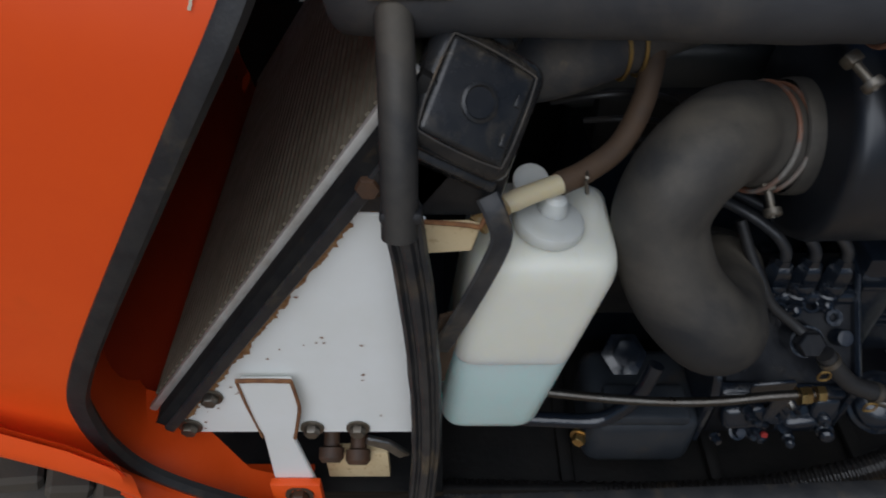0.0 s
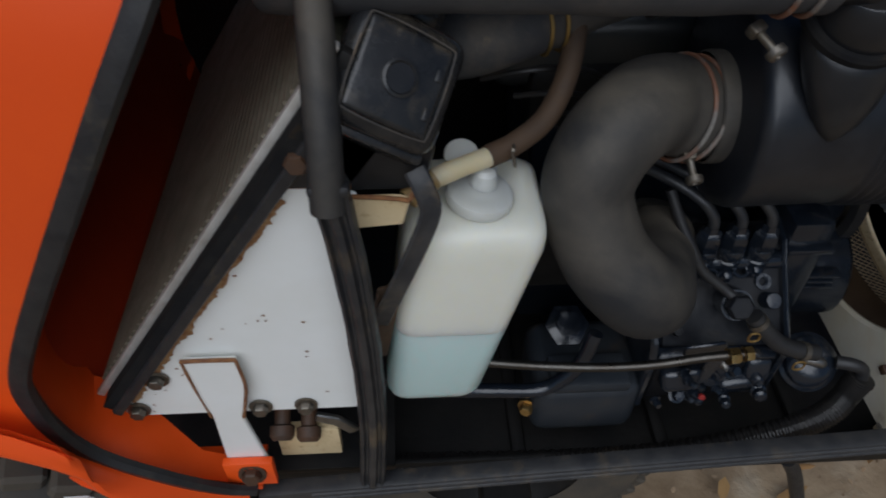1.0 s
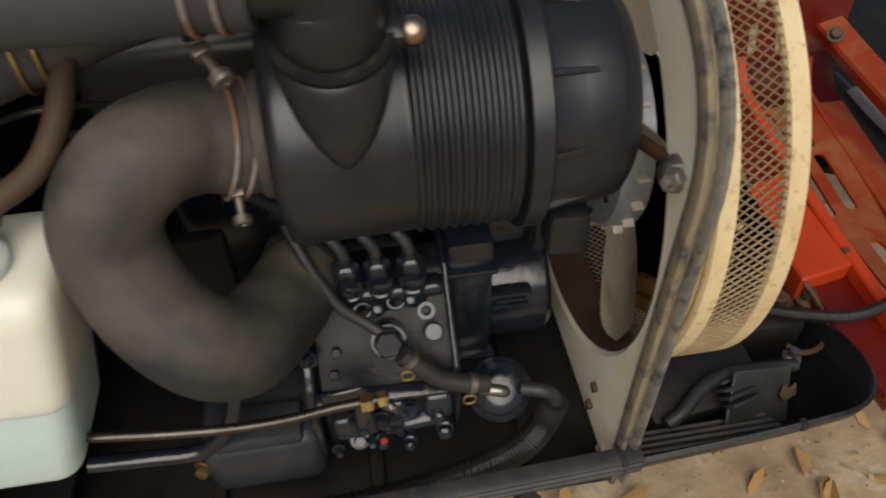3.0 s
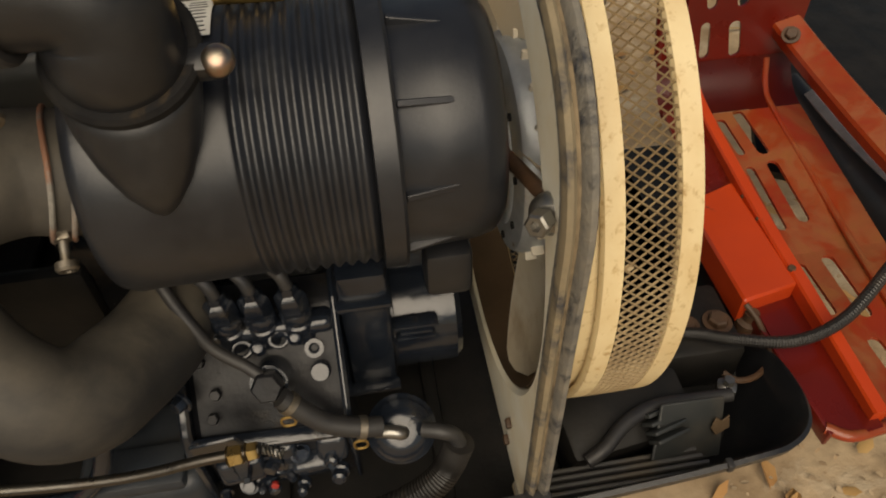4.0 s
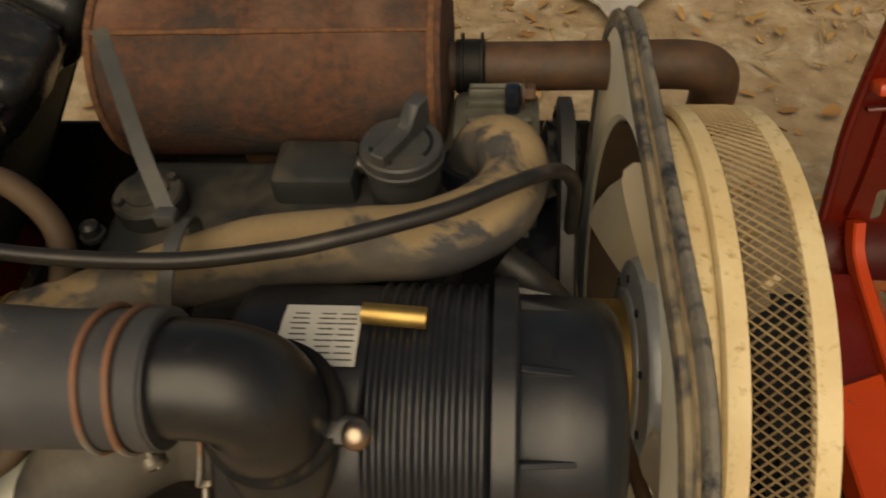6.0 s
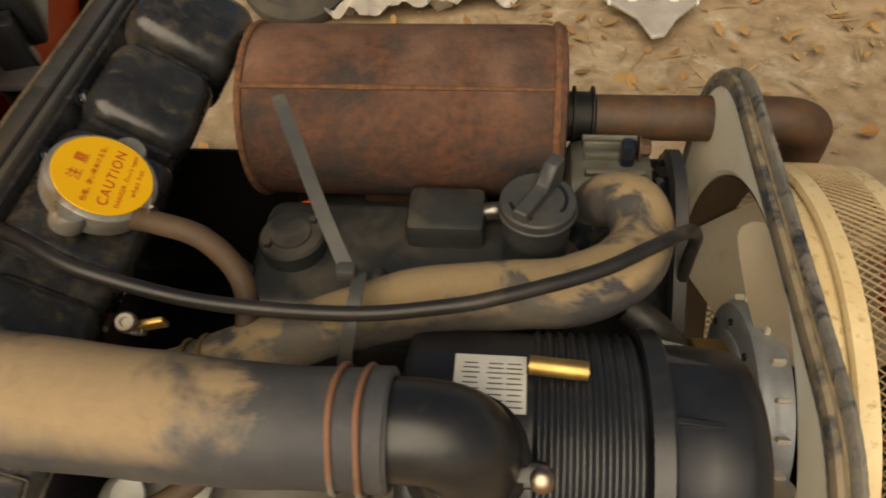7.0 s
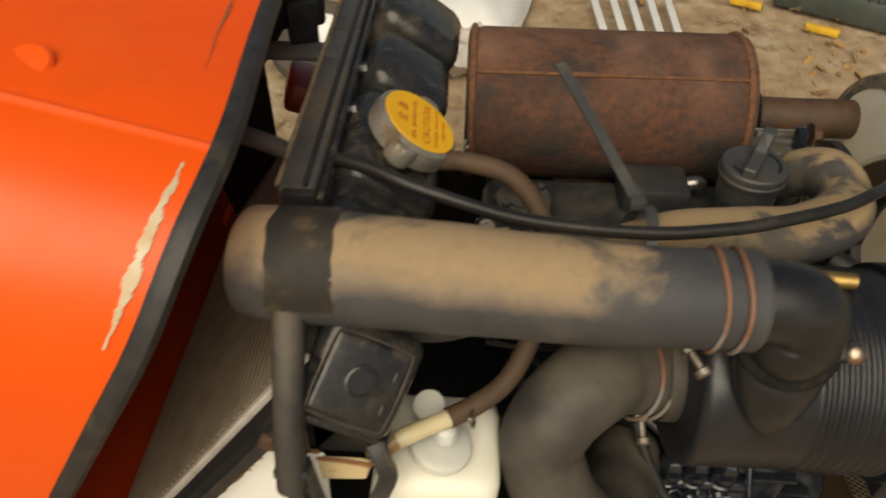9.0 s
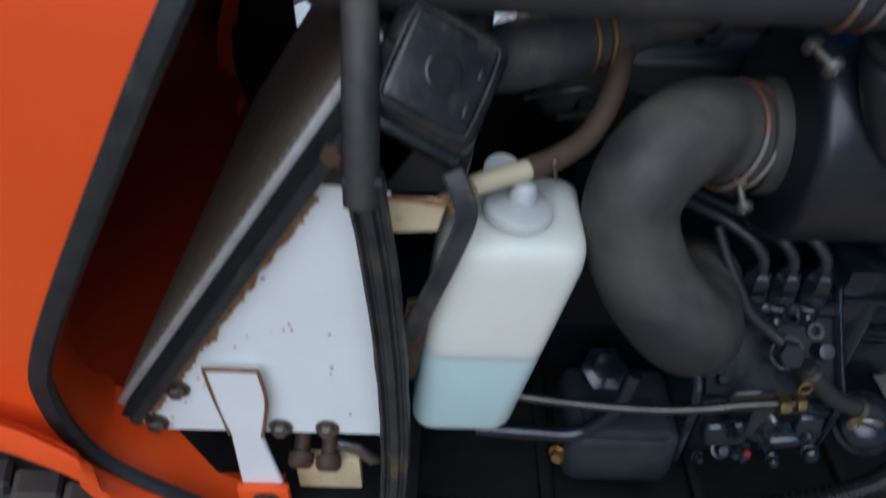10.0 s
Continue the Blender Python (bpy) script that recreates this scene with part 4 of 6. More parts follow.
part("rocker_cover", box((0.22, 0.10, 0.055), Matrix.Translation((0.185, 0.462, 0.772)), 0.014, seg=4), M_COVER, engine, "grey painted rocker cover")
part("round_cover", lathe([(0.0215, 0.0), (0.0215, 0.014), (0.0200, 0.0160), (0.0135, 0.0164), (0.0130, 0.0178), (0, 0.0180)], basis((0.105, 0.463, 0.797)), 36), M_COVER, engine)
part("breather_box", box((0.052, 0.040, 0.030), Matrix.Translation((0.204, 0.487, 0.803)), 0.006), M_COVER, engine)
fcap = part("oil_cap", lathe([(0.0165, -0.035), (0.0175, -0.014), (0.0205, -0.012), (0.0210, 0.0045), (0.0232, 0.0050), (0.0236, 0.0075), (0.0228, 0.0085), (0.0226, 0.0132), (0.0216, 0.0145), (0.0, 0.0145)], basis((0.262, 0.462, 0.838)), 40), M_CAPGREY, engine, "dusty dark plastic oil filler cap")
part("grip", slab([(-0.0215, 0.0), (0.0225, 0.0), (0.0225, 0.019), (0.0125, 0.019), (0.003, 0.0085), (-0.0215, 0.0085)], 0.0088, basis((0.262, 0.462, 0.8515), (0.866, -0.5, 0), (0.5, 0.866, 0)) @ Matrix.Translation((0, 0, -0.0045)), 0.001), M_CAPGREY, fcap)
part("pump_body", box((0.100, 0.06, 0.078), Matrix.Translation((0.232, 0.386, 0.590)), 0.008, seg=3), M_ENGINE, engine)
part("gear_case", box((0.055, 0.06, 0.13), Matrix.Translation((0.335, 0.415, 0.600)), 0.012), M_ENGINE, engine)

# ---- fan, shroud plate and screen drum ----
FY, FZ = 0.42, 0.70
plate = thing("fan_shroud", (0.40, FY, 0.50), "dirty cream fan shroud plate with rubber seal", "fan shroud")


def arch(k, grow=0.0):
    """Outline of the plate: the distance from the fan's axis in the direction of angle k."""
    c, s = math.cos(k), math.sin(k)
    y0, y1, z0, z1, r = 0.250 - FY - grow, 0.618 - FY + grow, 0.515 - FZ - grow, 0.866 - FZ + grow, 0.085
    lo, hi = 0.0, 0.6
    for _ in range(30):
        m = (lo + hi) / 2
        y, z = c * m, s * m
        dy = max(y0 + r - y, y - (y1 - r), 0)
        rr = r if z > 0 else 0.03
        dz = max(z0 + r - z, z - (z1 - r), 0)
        inside = y0 < y < y1 and z0 < z < z1 and (z < 0 or dy * dy + dz * dz < r * r or dy == 0 or dz == 0)
        lo, hi = (m, hi) if inside else (lo, m)
    return lo


N = 96
bm = bmesh.new()
rows = []
for k in range(N):
    a = 2 * math.pi * k / N
    R = arch(a)
    rows.append([bm.verts.new((x, FY + r * math.cos(a), FZ + r * math.sin(a))) for r, x in ((R, 0.386), (0.160, 0.386), (0.157, 0.3885), (0.1565, 0.392), (0.1585, 0.392), (0.161, 0.391), (R, 0.391))])
for k in range(N):
    r0, r1 = rows[k], rows[(k + 1) % N]
    for j in range(7):
        bm.faces.new((r0[j], r1[j], r1[(j + 1) % 7], r0[(j + 1) % 7]))
part("plate", bm, M_PLATE, plate)
part("barrel", lathe([(0.1555, 0.388), (0.1555, 0.4205), (0.1562, 0.4205)], basis((0, FY, FZ), (1, 0, 0), (0, 0, 1)), 96), M_MUDSHADE, plate, "mud-brown inside of the shroud ring")
part("barrel_outside", lathe([(0.1565, 0.4205), (0.1590, 0.4205), (0.1590, 0.391)], basis((0, FY, FZ), (1, 0, 0), (0, 0, 1)), 96), M_CREAM, plate)
seal_path, seal_up = [], []
for k in range(289):
    a = math.radians(180 + 52) - math.radians(1.0) * k
    R = arch(a)
    seal_path.append(Vector((0.3915, FY + R * math.cos(a), FZ + R * math.sin(a))))
    seal_up.append(Vector((0, math.cos(a), math.sin(a))))
part("seal", sweep(bmesh.new(), seal_path, [(-0.0072, -0.004), (0.0072, -0.004), (0.0075, 0.002), (0.0064, 0.0055), (0.0045, 0.0065), (0.0030, 0.0050), (0.0020, 0.0005), (0.0008, 0.0005), (-0.0004, 0.0060), (-0.0022, 0.0085), (-0.0050, 0.0078), (-0.0072, 0.003)], up=seal_up, scale=[1.0 if k % 2 else 0.975 for k in range(289)]), M_SEAL, plate, "grooved dusty rubber seal")
part("seal_bead", sweep(bmesh.new(), seal_path, [(0.0028, 0.0), (0.0076, 0.0), (0.0079, 0.002), (0.0068, 0.0059), (0.0046, 0.0071), (0.0029, 0.0055)], up=seal_up), M_SEALTAN, plate, "tan dusted rubber bead")
part("seal_dust", sweep(bmesh.new(), seal_path, [(0.0006, 0.0004), (0.0026, 0.0004), (0.0030, 0.0030), (0.0004, 0.0030)], up=seal_up), M_DUSTLINE, plate, "tan dust packed in the groove")
drum = thing("screen_drum", (0.44, FY, FZ - 0.165), "cream rimmed drum of diamond wire mesh", "fan screen")
FX = basis((0, FY, FZ), (1, 0, 0), (0, 0, 1))
for x0, x1 in ((0.411, 0.4225), (0.447, 0.459)):
    part("rim", lathe([(0.163, x0), (0.1655, x0 + 0.001), (0.1655, x1 - 0.001), (0.163, x1), (0.161, x1), (0.161, x0), (0.163, x0)], FX, 96), M_CREAM, drum, "speckled cream painted rim")
fan = thing("cooling_fan", (0.40, FY, FZ), "ivory plastic five-bladed cooling fan on zinc hub", "fan")
part("hub", lathe([(0.0, 0.3700), (0.040, 0.3700), (0.0435, 0.3720), (0.0440, 0.376), (0.0440, 0.3965), (0, 0.397)], FX, 48), M_GOLD, fan, "yellow zinc hub")
for k in range(5):
    bm = bmesh.new()
    rows = []
    for i in range(13):
        f = i / 12
        r = 0.060 + 0.090 * f
        ch = (0.016 + 0.048 * f ** 0.9) * math.sqrt(1 - 0.7 * max(0, (f - 0.72) / 0.28) ** 2)
        tw = radians(44 - 13 * f)
        row = []
        for j in range(9):
            c = (j / 8 - 0.5) * 2 * ch
            row.append(bm.verts.new((0.412 - c * math.sin(tw) + 0.006 * math.cos(c * 28), c * math.cos(tw), math.sqrt(max(r * r - 0.6 * (c * math.cos(tw)) ** 2, 0.0004)))))
        rows.append(row)
    for r0, r1 in zip(rows, rows[1:]):
        for j in range(8):
            bm.faces.new((r0[j], r0[j + 1], r1[j + 1], r1[j]))
    bmesh.ops.solidify(bm, geom=bm.faces[:], thickness=0.0022)
    bm.transform(Matrix.Translation((0, FY, FZ)) @ Matrix.Rotation(radians(72 * k + 143.5), 4, "X"))
    part("blade", bm, M_FAN, fan, sharp=50)

# ---- sill, under-tray and battery tray ----
sill = thing("side_sill", (0.2, 0.24, 0.50), "long black dusty rubber-edged sill", "sill")
part("rail", box((0.50, 0.014, 0.014), pose(0.150, 0.240, 0.539, 0, -4.6, 0), 0.003), M_STRIP, sill)
# Added pan, flange and stiffeners, near black for the shade under the engine.
tray_floor = thing("under_shade_tray", (0.10, 0.47, 0.47), "dark grimy tray beneath the engine", "tray")
part("pan", box((0.62, 0.43, 0.01), Matrix.Translation((0.10, 0.485, 0.475)), 0.002), M_GRIMESHADE, tray_floor)
part("front_flange", box((0.62, 0.006, 0.030), Matrix.Translation((0.10, 0.2670, 0.492)), 0.002), M_GRIMESHADE, tray_floor)
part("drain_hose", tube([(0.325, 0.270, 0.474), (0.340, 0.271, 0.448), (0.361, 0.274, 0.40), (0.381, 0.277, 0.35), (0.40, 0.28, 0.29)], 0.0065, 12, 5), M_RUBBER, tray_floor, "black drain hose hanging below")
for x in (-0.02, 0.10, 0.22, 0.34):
    part("stiffener", box((0.012, 0.44, 0.008), Matrix.Translation((x, 0.492, 0.484)), 0.003), M_GRIMESHADE, tray_floor)

# ---- hose clamps of twin wire ----
def wire_clamp(parent, centre, axis, R, gap=0.009, r=0.0013, material=None, screw=None, name="wire_clamp"):
    """Two wire hoops joined by a small screw."""
    axis = Vector(axis).normalized()
    m = basis(centre, axis)
    bm = bmesh.new()
    for d in (-gap / 2, gap / 2):
        pts = [m @ Vector((R * math.cos(a), R * math.sin(a), d + 0.0006 * math.sin(3 * a))) for a in [2 * math.pi * k / 28 for k in range(28)]]
        tube(pts, r, 8, 2, bm, True)
    ob = part(name, bm, material or M_COPPER, parent, "rusted twin wire hose clamp")
    if screw:
        o, d = Vector(screw[0]), Vector(screw[1]).normalized()
        part("clamp_screw", lathe([(0, -0.012), (0.0022, -0.012), (0.0022, 0.0), (0.0048, 0.0005), (0.0050, 0.0035), (0.0040, 0.0048), (0.0022, 0.0048), (0.0020, 0.0035), (0, 0.0035)], basis(o, d), 18), M_BOLT, ob, "zinc clamp screw")
        part("clamp_nut", box((0.008, 0.007, 0.006), basis(o - d * 0.012, d), 0.0015), M_BOLT, ob)
    return ob


wire_clamp(up_hose, (0.188, 0.2895, 0.8948), (1, 0, 0), 0.0254, 0.0105, screw=((0.186, 0.278, 0.856), (0.5, -0.75, -0.4)))
part("end_band", lathe([(0.0244, 0.1945), (0.0252, 0.1955), (0.0252, 0.2025), (0.0242, 0.2035), (0.0215, 0.2035)], basis((0, 0.290, 0.8945), (1, 0, 0)), 40), M_DUSTY, up_hose)
wire_clamp(lo_hose, (0.1745, 0.3275, 0.789), (1, 0.25, -0.3), 0.0300, 0.0085, screw=((0.176, 0.293, 0.768), (0.1, -0.8, -0.5)))
part("end_band", lathe([(0.0312, 0.187), (0.0325, 0.188), (0.0325, 0.1965), (0.030, 0.197)], basis((0, 0.331, 0.787), (1, 0, 0)), 40), M_HOSE, lo_hose)
wire_clamp(wh, (0.092, 0.343, 0.8385), (0.95, 0.3, 0.1), 0.0188, 0.009, 0.0011, M_GOLD, screw=((0.074, 0.336, 0.892), (0.1, -0.4, 0.9)))
part("clamp_tab", box((0.018, 0.003, 0.010), pose(0.078, 0.341, 0.884, 20, 0, 15), 0.0008), M_GOLD, wh, "folded zinc clamp tab")

# ---- overflow hose from the radiator neck to the bottle ----
ovf = thing("overflow_hose", (0.1, 0.35, 0.84), "thin brown dusty overflow hose", "hose")
part("hose", tube([(0.046, 0.408, 0.884), (0.062, 0.402, 0.888), (0.088, 0.396, 0.884), (0.106, 0.386, 0.868), (0.112, 0.368, 0.854), (0.109, 0.340, 0.838), (0.103, 0.320, 0.818), (0.091, 0.304, 0.802), (0.074, 0.2915, 0.7955), (0.058, 0.282, 0.794)], 0.0062, 16, 8), M_BROWNHOSE, ovf)
part("wire_clip", tube([(0.061, 0.410, 0.899), (0.060, 0.405, 0.895), (0.060, 0.398, 0.889), (0.061, 0.401, 0.881), (0.061, 0.407, 0.882), (0.061, 0.409, 0.890), (0.062, 0.405, 0.897)], 0.0009, 6, 4), M_BOLT, ovf, "small spring wire clip")
part("wire_clip", tube([(0.070, 0.276, 0.803), (0.071, 0.279, 0.800), (0.072, 0.288, 0.798), (0.073, 0.291, 0.792), (0.073, 0.284, 0.787), (0.072, 0.278, 0.792), (0.070, 0.278, 0.800)], 0.0009, 6, 4), M_BOLT, ovf, "small spring wire clip")
part("cap_tab", lathe([(0, 0.0), (0.0095, 0.0), (0.0095, 0.003), (0, 0.003)], basis((0.046, 0.298, 0.782), (0, -0.4, 0.9)), 20), M_BOTTLE, bottle)

# ---- bracket, strap and clamp beside the bottle ----
brk = thing("bottle_bracket", (0.0, 0.26, 0.78), "black plate with rusty white lip and a rubber strap", "bracket")
part("plate", slab([(-0.014, 0.858), (0.012, 0.845), (0.030, 0.822), (0.026, 0.802), (0.016, 0.797), (-0.014, 0.797)], 0.004, Matrix.Translation((0, 0.006, 0)) @ XZ), M_PLASTIC, brk)
part("lip", slab([(-0.012, 0.798), (0.012, 0.798), (0.018, 0.796), (0.014, 0.779), (-0.011, 0.777)], 0.003, Matrix.Translation((0, -0.001, 0)) @ XZ), M_CREAM, brk, "cream lip with rusty rim")
part("lip_rim", tube([(-0.012, 0.2495, 0.7985), (0.000, 0.2485, 0.7985), (0.012, 0.2480, 0.7975), (0.017, 0.247, 0.7975), (0.0195, 0.247, 0.803)], 0.0012, 8, 5), M_RUSTEDGE, brk)
part("strap", sweep(bmesh.new(), smooth_path([(0.020, 0.252, 0.812), (0.024, 0.247, 0.805), (0.027, 0.244, 0.792), (0.020, 0.241, 0.770), (0.008, 0.240, 0.738), (0.000, 0.242, 0.715), (-0.002, 0.245, 0.706)], 6), [(-0.0050, -0.001), (0.0045, -0.001), (0.0055, 0.0004), (0.0045, 0.0014), (0.0005, 0.0006), (-0.0040, 0.0016), (-0.0055, 0.0006)], up=Vector((0.2, -1, 0.2))), M_STRIP, brk, "limp dark rubber strap")
part("tail_strip", sweep(bmesh.new(), smooth_path([(0.005, 0.248, 0.735), (0.0, 0.25, 0.70), (-0.006, 0.252, 0.665)], 5), [(-0.007, -0.001), (0.007, -0.001), (0.007, 0.001), (-0.007, 0.001)], up=Vector((0.5, -1, 0))), M_BROWNHOSE, brk)
rb = thing("radiator_stay", (-0.035, 0.24, 0.82), "rusty steel stay with bolt", "bracket")
part("sheet", slab([(-0.048, 0.806), (-0.014, 0.806), (-0.014, 0.850), (-0.026, 0.846), (-0.050, 0.815)], 0.003, Matrix.Translation((0, -0.003, 0)) @ XZ), M_ENGINE, rb)
bolt(rb, (-0.032, 0.246, 0.826), (0, -1, 0.1), 0.0058, 0.007, M_PIPE, True, "rusted hexagon bolt")

# ---- orange foot of the strap with pins ----
foot = thing("latch_bracket", (-0.09, 0.24, 0.535), "orange steel foot with two pins on cream plate", "bracket")
part("foot", box((0.034, 0.006, 0.030), Matrix.Translation((-0.100, 0.2395, 0.553)), 0.001), M_ORANGE, foot, "orange painted tongue")
bolt(foot, (-0.098, 0.236, 0.556), (0, -1, 0.2), 0.0065, 0.006, M_PIPE)
part("ledge", box((0.060, 0.035, 0.004), Matrix.Translation((-0.125, 0.254, 0.532)), 0.001), M_ORANGE, foot)
part("cream_plate", box((0.044, 0.008, 0.034), Matrix.Translation((-0.060, 0.262, 0.556)), 0.001), M_CREAM, foot)
for x, z in ((-0.076, 0.580), (-0.058, 0.577)):
    part("pin", lathe([(0, 0.026), (0.006, 0.026), (0.0085, 0.023), (0.0085, 0.016), (0.0055, 0.015), (0.0055, -0.004)], basis((x, 0.272, z + 0.008), (0, -1, -0.55)), 20), M_PIPE, foot, "dull metal pin")
part("lever", slab([(-0.050, 0.600), (-0.035, 0.594), (-0.022, 0.578), (-0.030, 0.574), (-0.040, 0.586), (-0.052, 0.592)], 0.004, Matrix.Translation((0, 0.004, 0)) @ XZ), M_STEEL, foot)

# ---- straps and clip between hoop and cowl ----
part("stay_bar", box((0.085, 0.020, 0.005), Matrix.Translation((-0.072, 0.500, 0.905)), 0.001), M_EDGING, hoop)
part("stay_rod", tube([(-0.100, 0.408, 0.903), (-0.075, 0.402, 0.902), (-0.050, 0.394, 0.899), (-0.034, 0.388, 0.894)], 0.0058, 14, 5), M_EDGING, hoop)
for y in (0.441, 0.493, 0.565):
    bolt(hoop, (-0.0135, y, 0.897 if y < 0.5 else 0.888), (1, 0, 0.2), 0.0042, 0.004, M_ENGINE)
for y in (0.395, 0.53):
    part("joint", box((0.0225, 0.002, 0.0165), Matrix.Translation((-0.030, y, 0.899)), 0.0005), M_BROWNHOSE, hoop)
part("groove", box((0.003, 0.26, 0.003), Matrix.Translation((-0.0245, 0.478, 0.9075)), 0.001), M_RUBBER, hoop)
part("lug_end", box((0.020, 0.012, 0.022), Matrix.Translation((-0.028, 0.349, 0.894)), 0.003), M_RUBBER, hoop)
clipbox = thing("latch_clip", (-0.06, 0.49, 0.93), "black moulded plastic latch clip", "clip")
part("body", box((0.044, 0.044, 0.040), pose(-0.068, 0.535, 0.935, 12, 0, 20), 0.004), M_PLASTIC, clipbox)
part("tongue", box((0.020, 0.014, 0.040), pose(-0.055, 0.510, 0.922, 12, 0, 20), 0.002), M_PLASTIC, clipbox)


# ---- cap lettering ----
def lettering(text, size, m, material, parent):
    c = bpy.data.curves.new("lettering", "FONT")
    c.body, c.size, c.align_x, c.align_y, c.extrude, c.space_character = text, size, "CENTER", "CENTER", 0.00005, 1.22
    c.materials.append(material)
    ob = new("lettering", c)
    ob.parent = parent
    ob.matrix_basis = m
    return ob


LM = capm @ Matrix.Translation((0, 0, 0.0090)) @ Matrix.Rotation(radians(94), 4, "Z")
for txt, size, dx, dy, ink in (("CAUTION", 0.0074, 0.0, -0.0045, M_INKRED), ("DANGER. Don't open", 0.0034, 0.001, -0.0115, M_INKRED), ("when hot", 0.0042, 0.002, -0.0168, M_INKRED), ("\u6ce8 \u610f", 0.0076, 0.0, 0.0125, M_INKRED), ("\u5371\u967a\u3002\u71b1\u3044\u6642\u3042\u3051\u308b\u306a\u3002", 0.0034, 0.0, 0.0045, M_INKRED)):
    lettering(txt, size, LM @ Matrix.Translation((dx, dy, 0)), ink, cap)
for k in range(9):
    for dx in (-0.006, 0.006, 0.015):
        part("print_bar", box((0.0085 - 0.001 * ((k + int(dx * 1000)) % 3), 0.0006, 0.0002), Matrix.Translation((0.236, CY, CZ)) @ Matrix.Rotation(radians(9 - 2.7 * k), 4, "X") @ Matrix.Translation((dx, 0, 0.0639)), 0), M_INKBLACK, bpy.data.objects["label"])
for a0, n in ((200, 5), (330, 6)):
    for k in range(n):
        part("print_bar", box((0.0022, 0.0042, 0.0004), basis((0.262, 0.462, 0.8527)) @ Matrix.Rotation(radians(a0 + k * 13), 4, "Z") @ Matrix.Translation((0.0165, 0, 0)), 0), M_PLASTIC, fcap)

# ---- engine details ----
part("head", box((0.23, 0.15, 0.05), Matrix.Translation((0.215, 0.480, 0.742)), 0.008), M_GRIMESHADE, engine)
part("manifold", box((0.20, 0.05, 0.05), Matrix.Translation((0.18, 0.555, 0.745)), 0.012), M_GRIMESHADE, engine)
part("exhaust_flange", box((0.050, 0.035, 0.050), Matrix.Translation((0.160, 0.555, 0.778)), 0.004), M_PIPE, engine)
for x, y in ((0.075, 0.440), (0.165, 0.437), (0.28, 0.437)):
    part("dome_nut", lathe([(0.0075, 0), (0.0075, 0.003), (0.0055, 0.0035), (0.0055, 0.009), (0.003, 0.0115), (0, 0.012)], basis((x, y, 0.7985)), 20), M_COVER, engine)
for a in (40, 220):
    bolt(engine, (0.105 + 0.0170 * math.cos(radians(a)), 0.463 + 0.0170 * math.sin(radians(a)), 0.8130), (0, 0, 1), 0.003, 0.003, M_COVER, False)
part("vent_pipe", tube([(0.228, 0.49, 0.81), (0.238, 0.49, 0.812), (0.243, 0.495, 0.80)], 0.006, 12, 5), M_STEEL, engine)
part("filler_neck", lathe([(0.020, -0.05), (0.020, 0.0)], basis((0.262, 0.462, 0.838)), 24), M_COVER, engine)
part("thermostat", tube([(0.299, 0.495, 0.81), (0.300, 0.488, 0.78), (0.300, 0.47, 0.75)], 0.021, 20, 5), M_ENGINE, engine)
part("bypass_hose", tube([(0.318, 0.425, 0.800), (0.335, 0.415, 0.792), (0.350, 0.412, 0.770), (0.352, 0.415, 0.735)], 0.010, 16, 6), M_RUBBER, engine)
PY = Matrix(((0, 0, 1, 0), (1, 0, 0, 0), (0, 1, 0, 0), (0, 0, 0, 1)))  # local x, y, z to world y, z, x
part("pump_body", slab([(0.362, 0.668), (0.340, 0.662), (0.330, 0.650), (0.292, 0.613), (0.287, 0.602), (0.290, 0.545), (0.362, 0.545)], 0.093, Matrix.Translation((0.190, 0, 0)) @ PY, 0.004), M_PUMP, engine, "dark oily injection pump body")
for x, w in ((0.1835, 0.0065), (0.2790, 0.0045)):
    part("pump_flange", slab([(0.365, 0.676), (0.338, 0.669), (0.326, 0.656), (0.288, 0.619), (0.282, 0.604), (0.285, 0.542), (0.365, 0.542)], w, Matrix.Translation((x, 0, 0)) @ PY, 0.0018), M_ENGINE, engine)
part("pump_ledge", box((0.086, 0.010, 0.007), pose(0.232, 0.286, 0.607, 18, 2, 0), 0.0025), M_ENGINE, engine)
part("pump_gallery", box((0.080, 0.018, 0.012), pose(0.240, 0.333, 0.655, -12, 0, 0), 0.005, seg=3), M_ENGINE, engine)
part("stub", lathe([(0.024, 0.0), (0.0235, 0.006), (0.028, 0.0065), (0.028, 0.012), (0.02, 0.0125)], basis((0.187, 0.346, 0.664), (0.5, 0.85, 0)), 32), M_STEEL, engine, "bright steel intake stub")
bolt(engine, (0.190, 0.300, 0.638), (-0.6, -0.8, 0.2), 0.0045, 0.006, M_ENGINE)
NOZ = Vector((-0.04, -0.08, 0.996))
for x in (0.2205, 0.2395, 0.2600):
    o = Vector((x, 0.331, 0.656))
    dv = part("delivery_valve", lathe([(0.0092, -0.01), (0.0092, 0.005), (0.0078, 0.006), (0.0078, 0.009), (0.0094, 0.010), (0.0094, 0.015), (0.0080, 0.017), (0, 0.017)], basis(o, NOZ), 24), M_ENGINE, engine)
    part("union_nut", lathe([(0.0088, 0.016), (0.0092, 0.018), (0.0092, 0.028), (0.0080, 0.031), (0.0054, 0.033), (0.0046, 0.038)], basis(o, NOZ), 6), M_ENGINE, dv)
    t = o + NOZ * 0.032
    part("injector_pipe", tube([t, t + NOZ * 0.008, t + Vector((-0.003, 0.001, 0.015)), t + Vector((-0.012, 0.006, 0.024)), t + Vector((-0.030, 0.018, 0.031)), t + Vector((-0.070, 0.050, 0.034))], 0.0038, 12, 8), M_PIPEDARK, engine, "thin steel injector pipe")
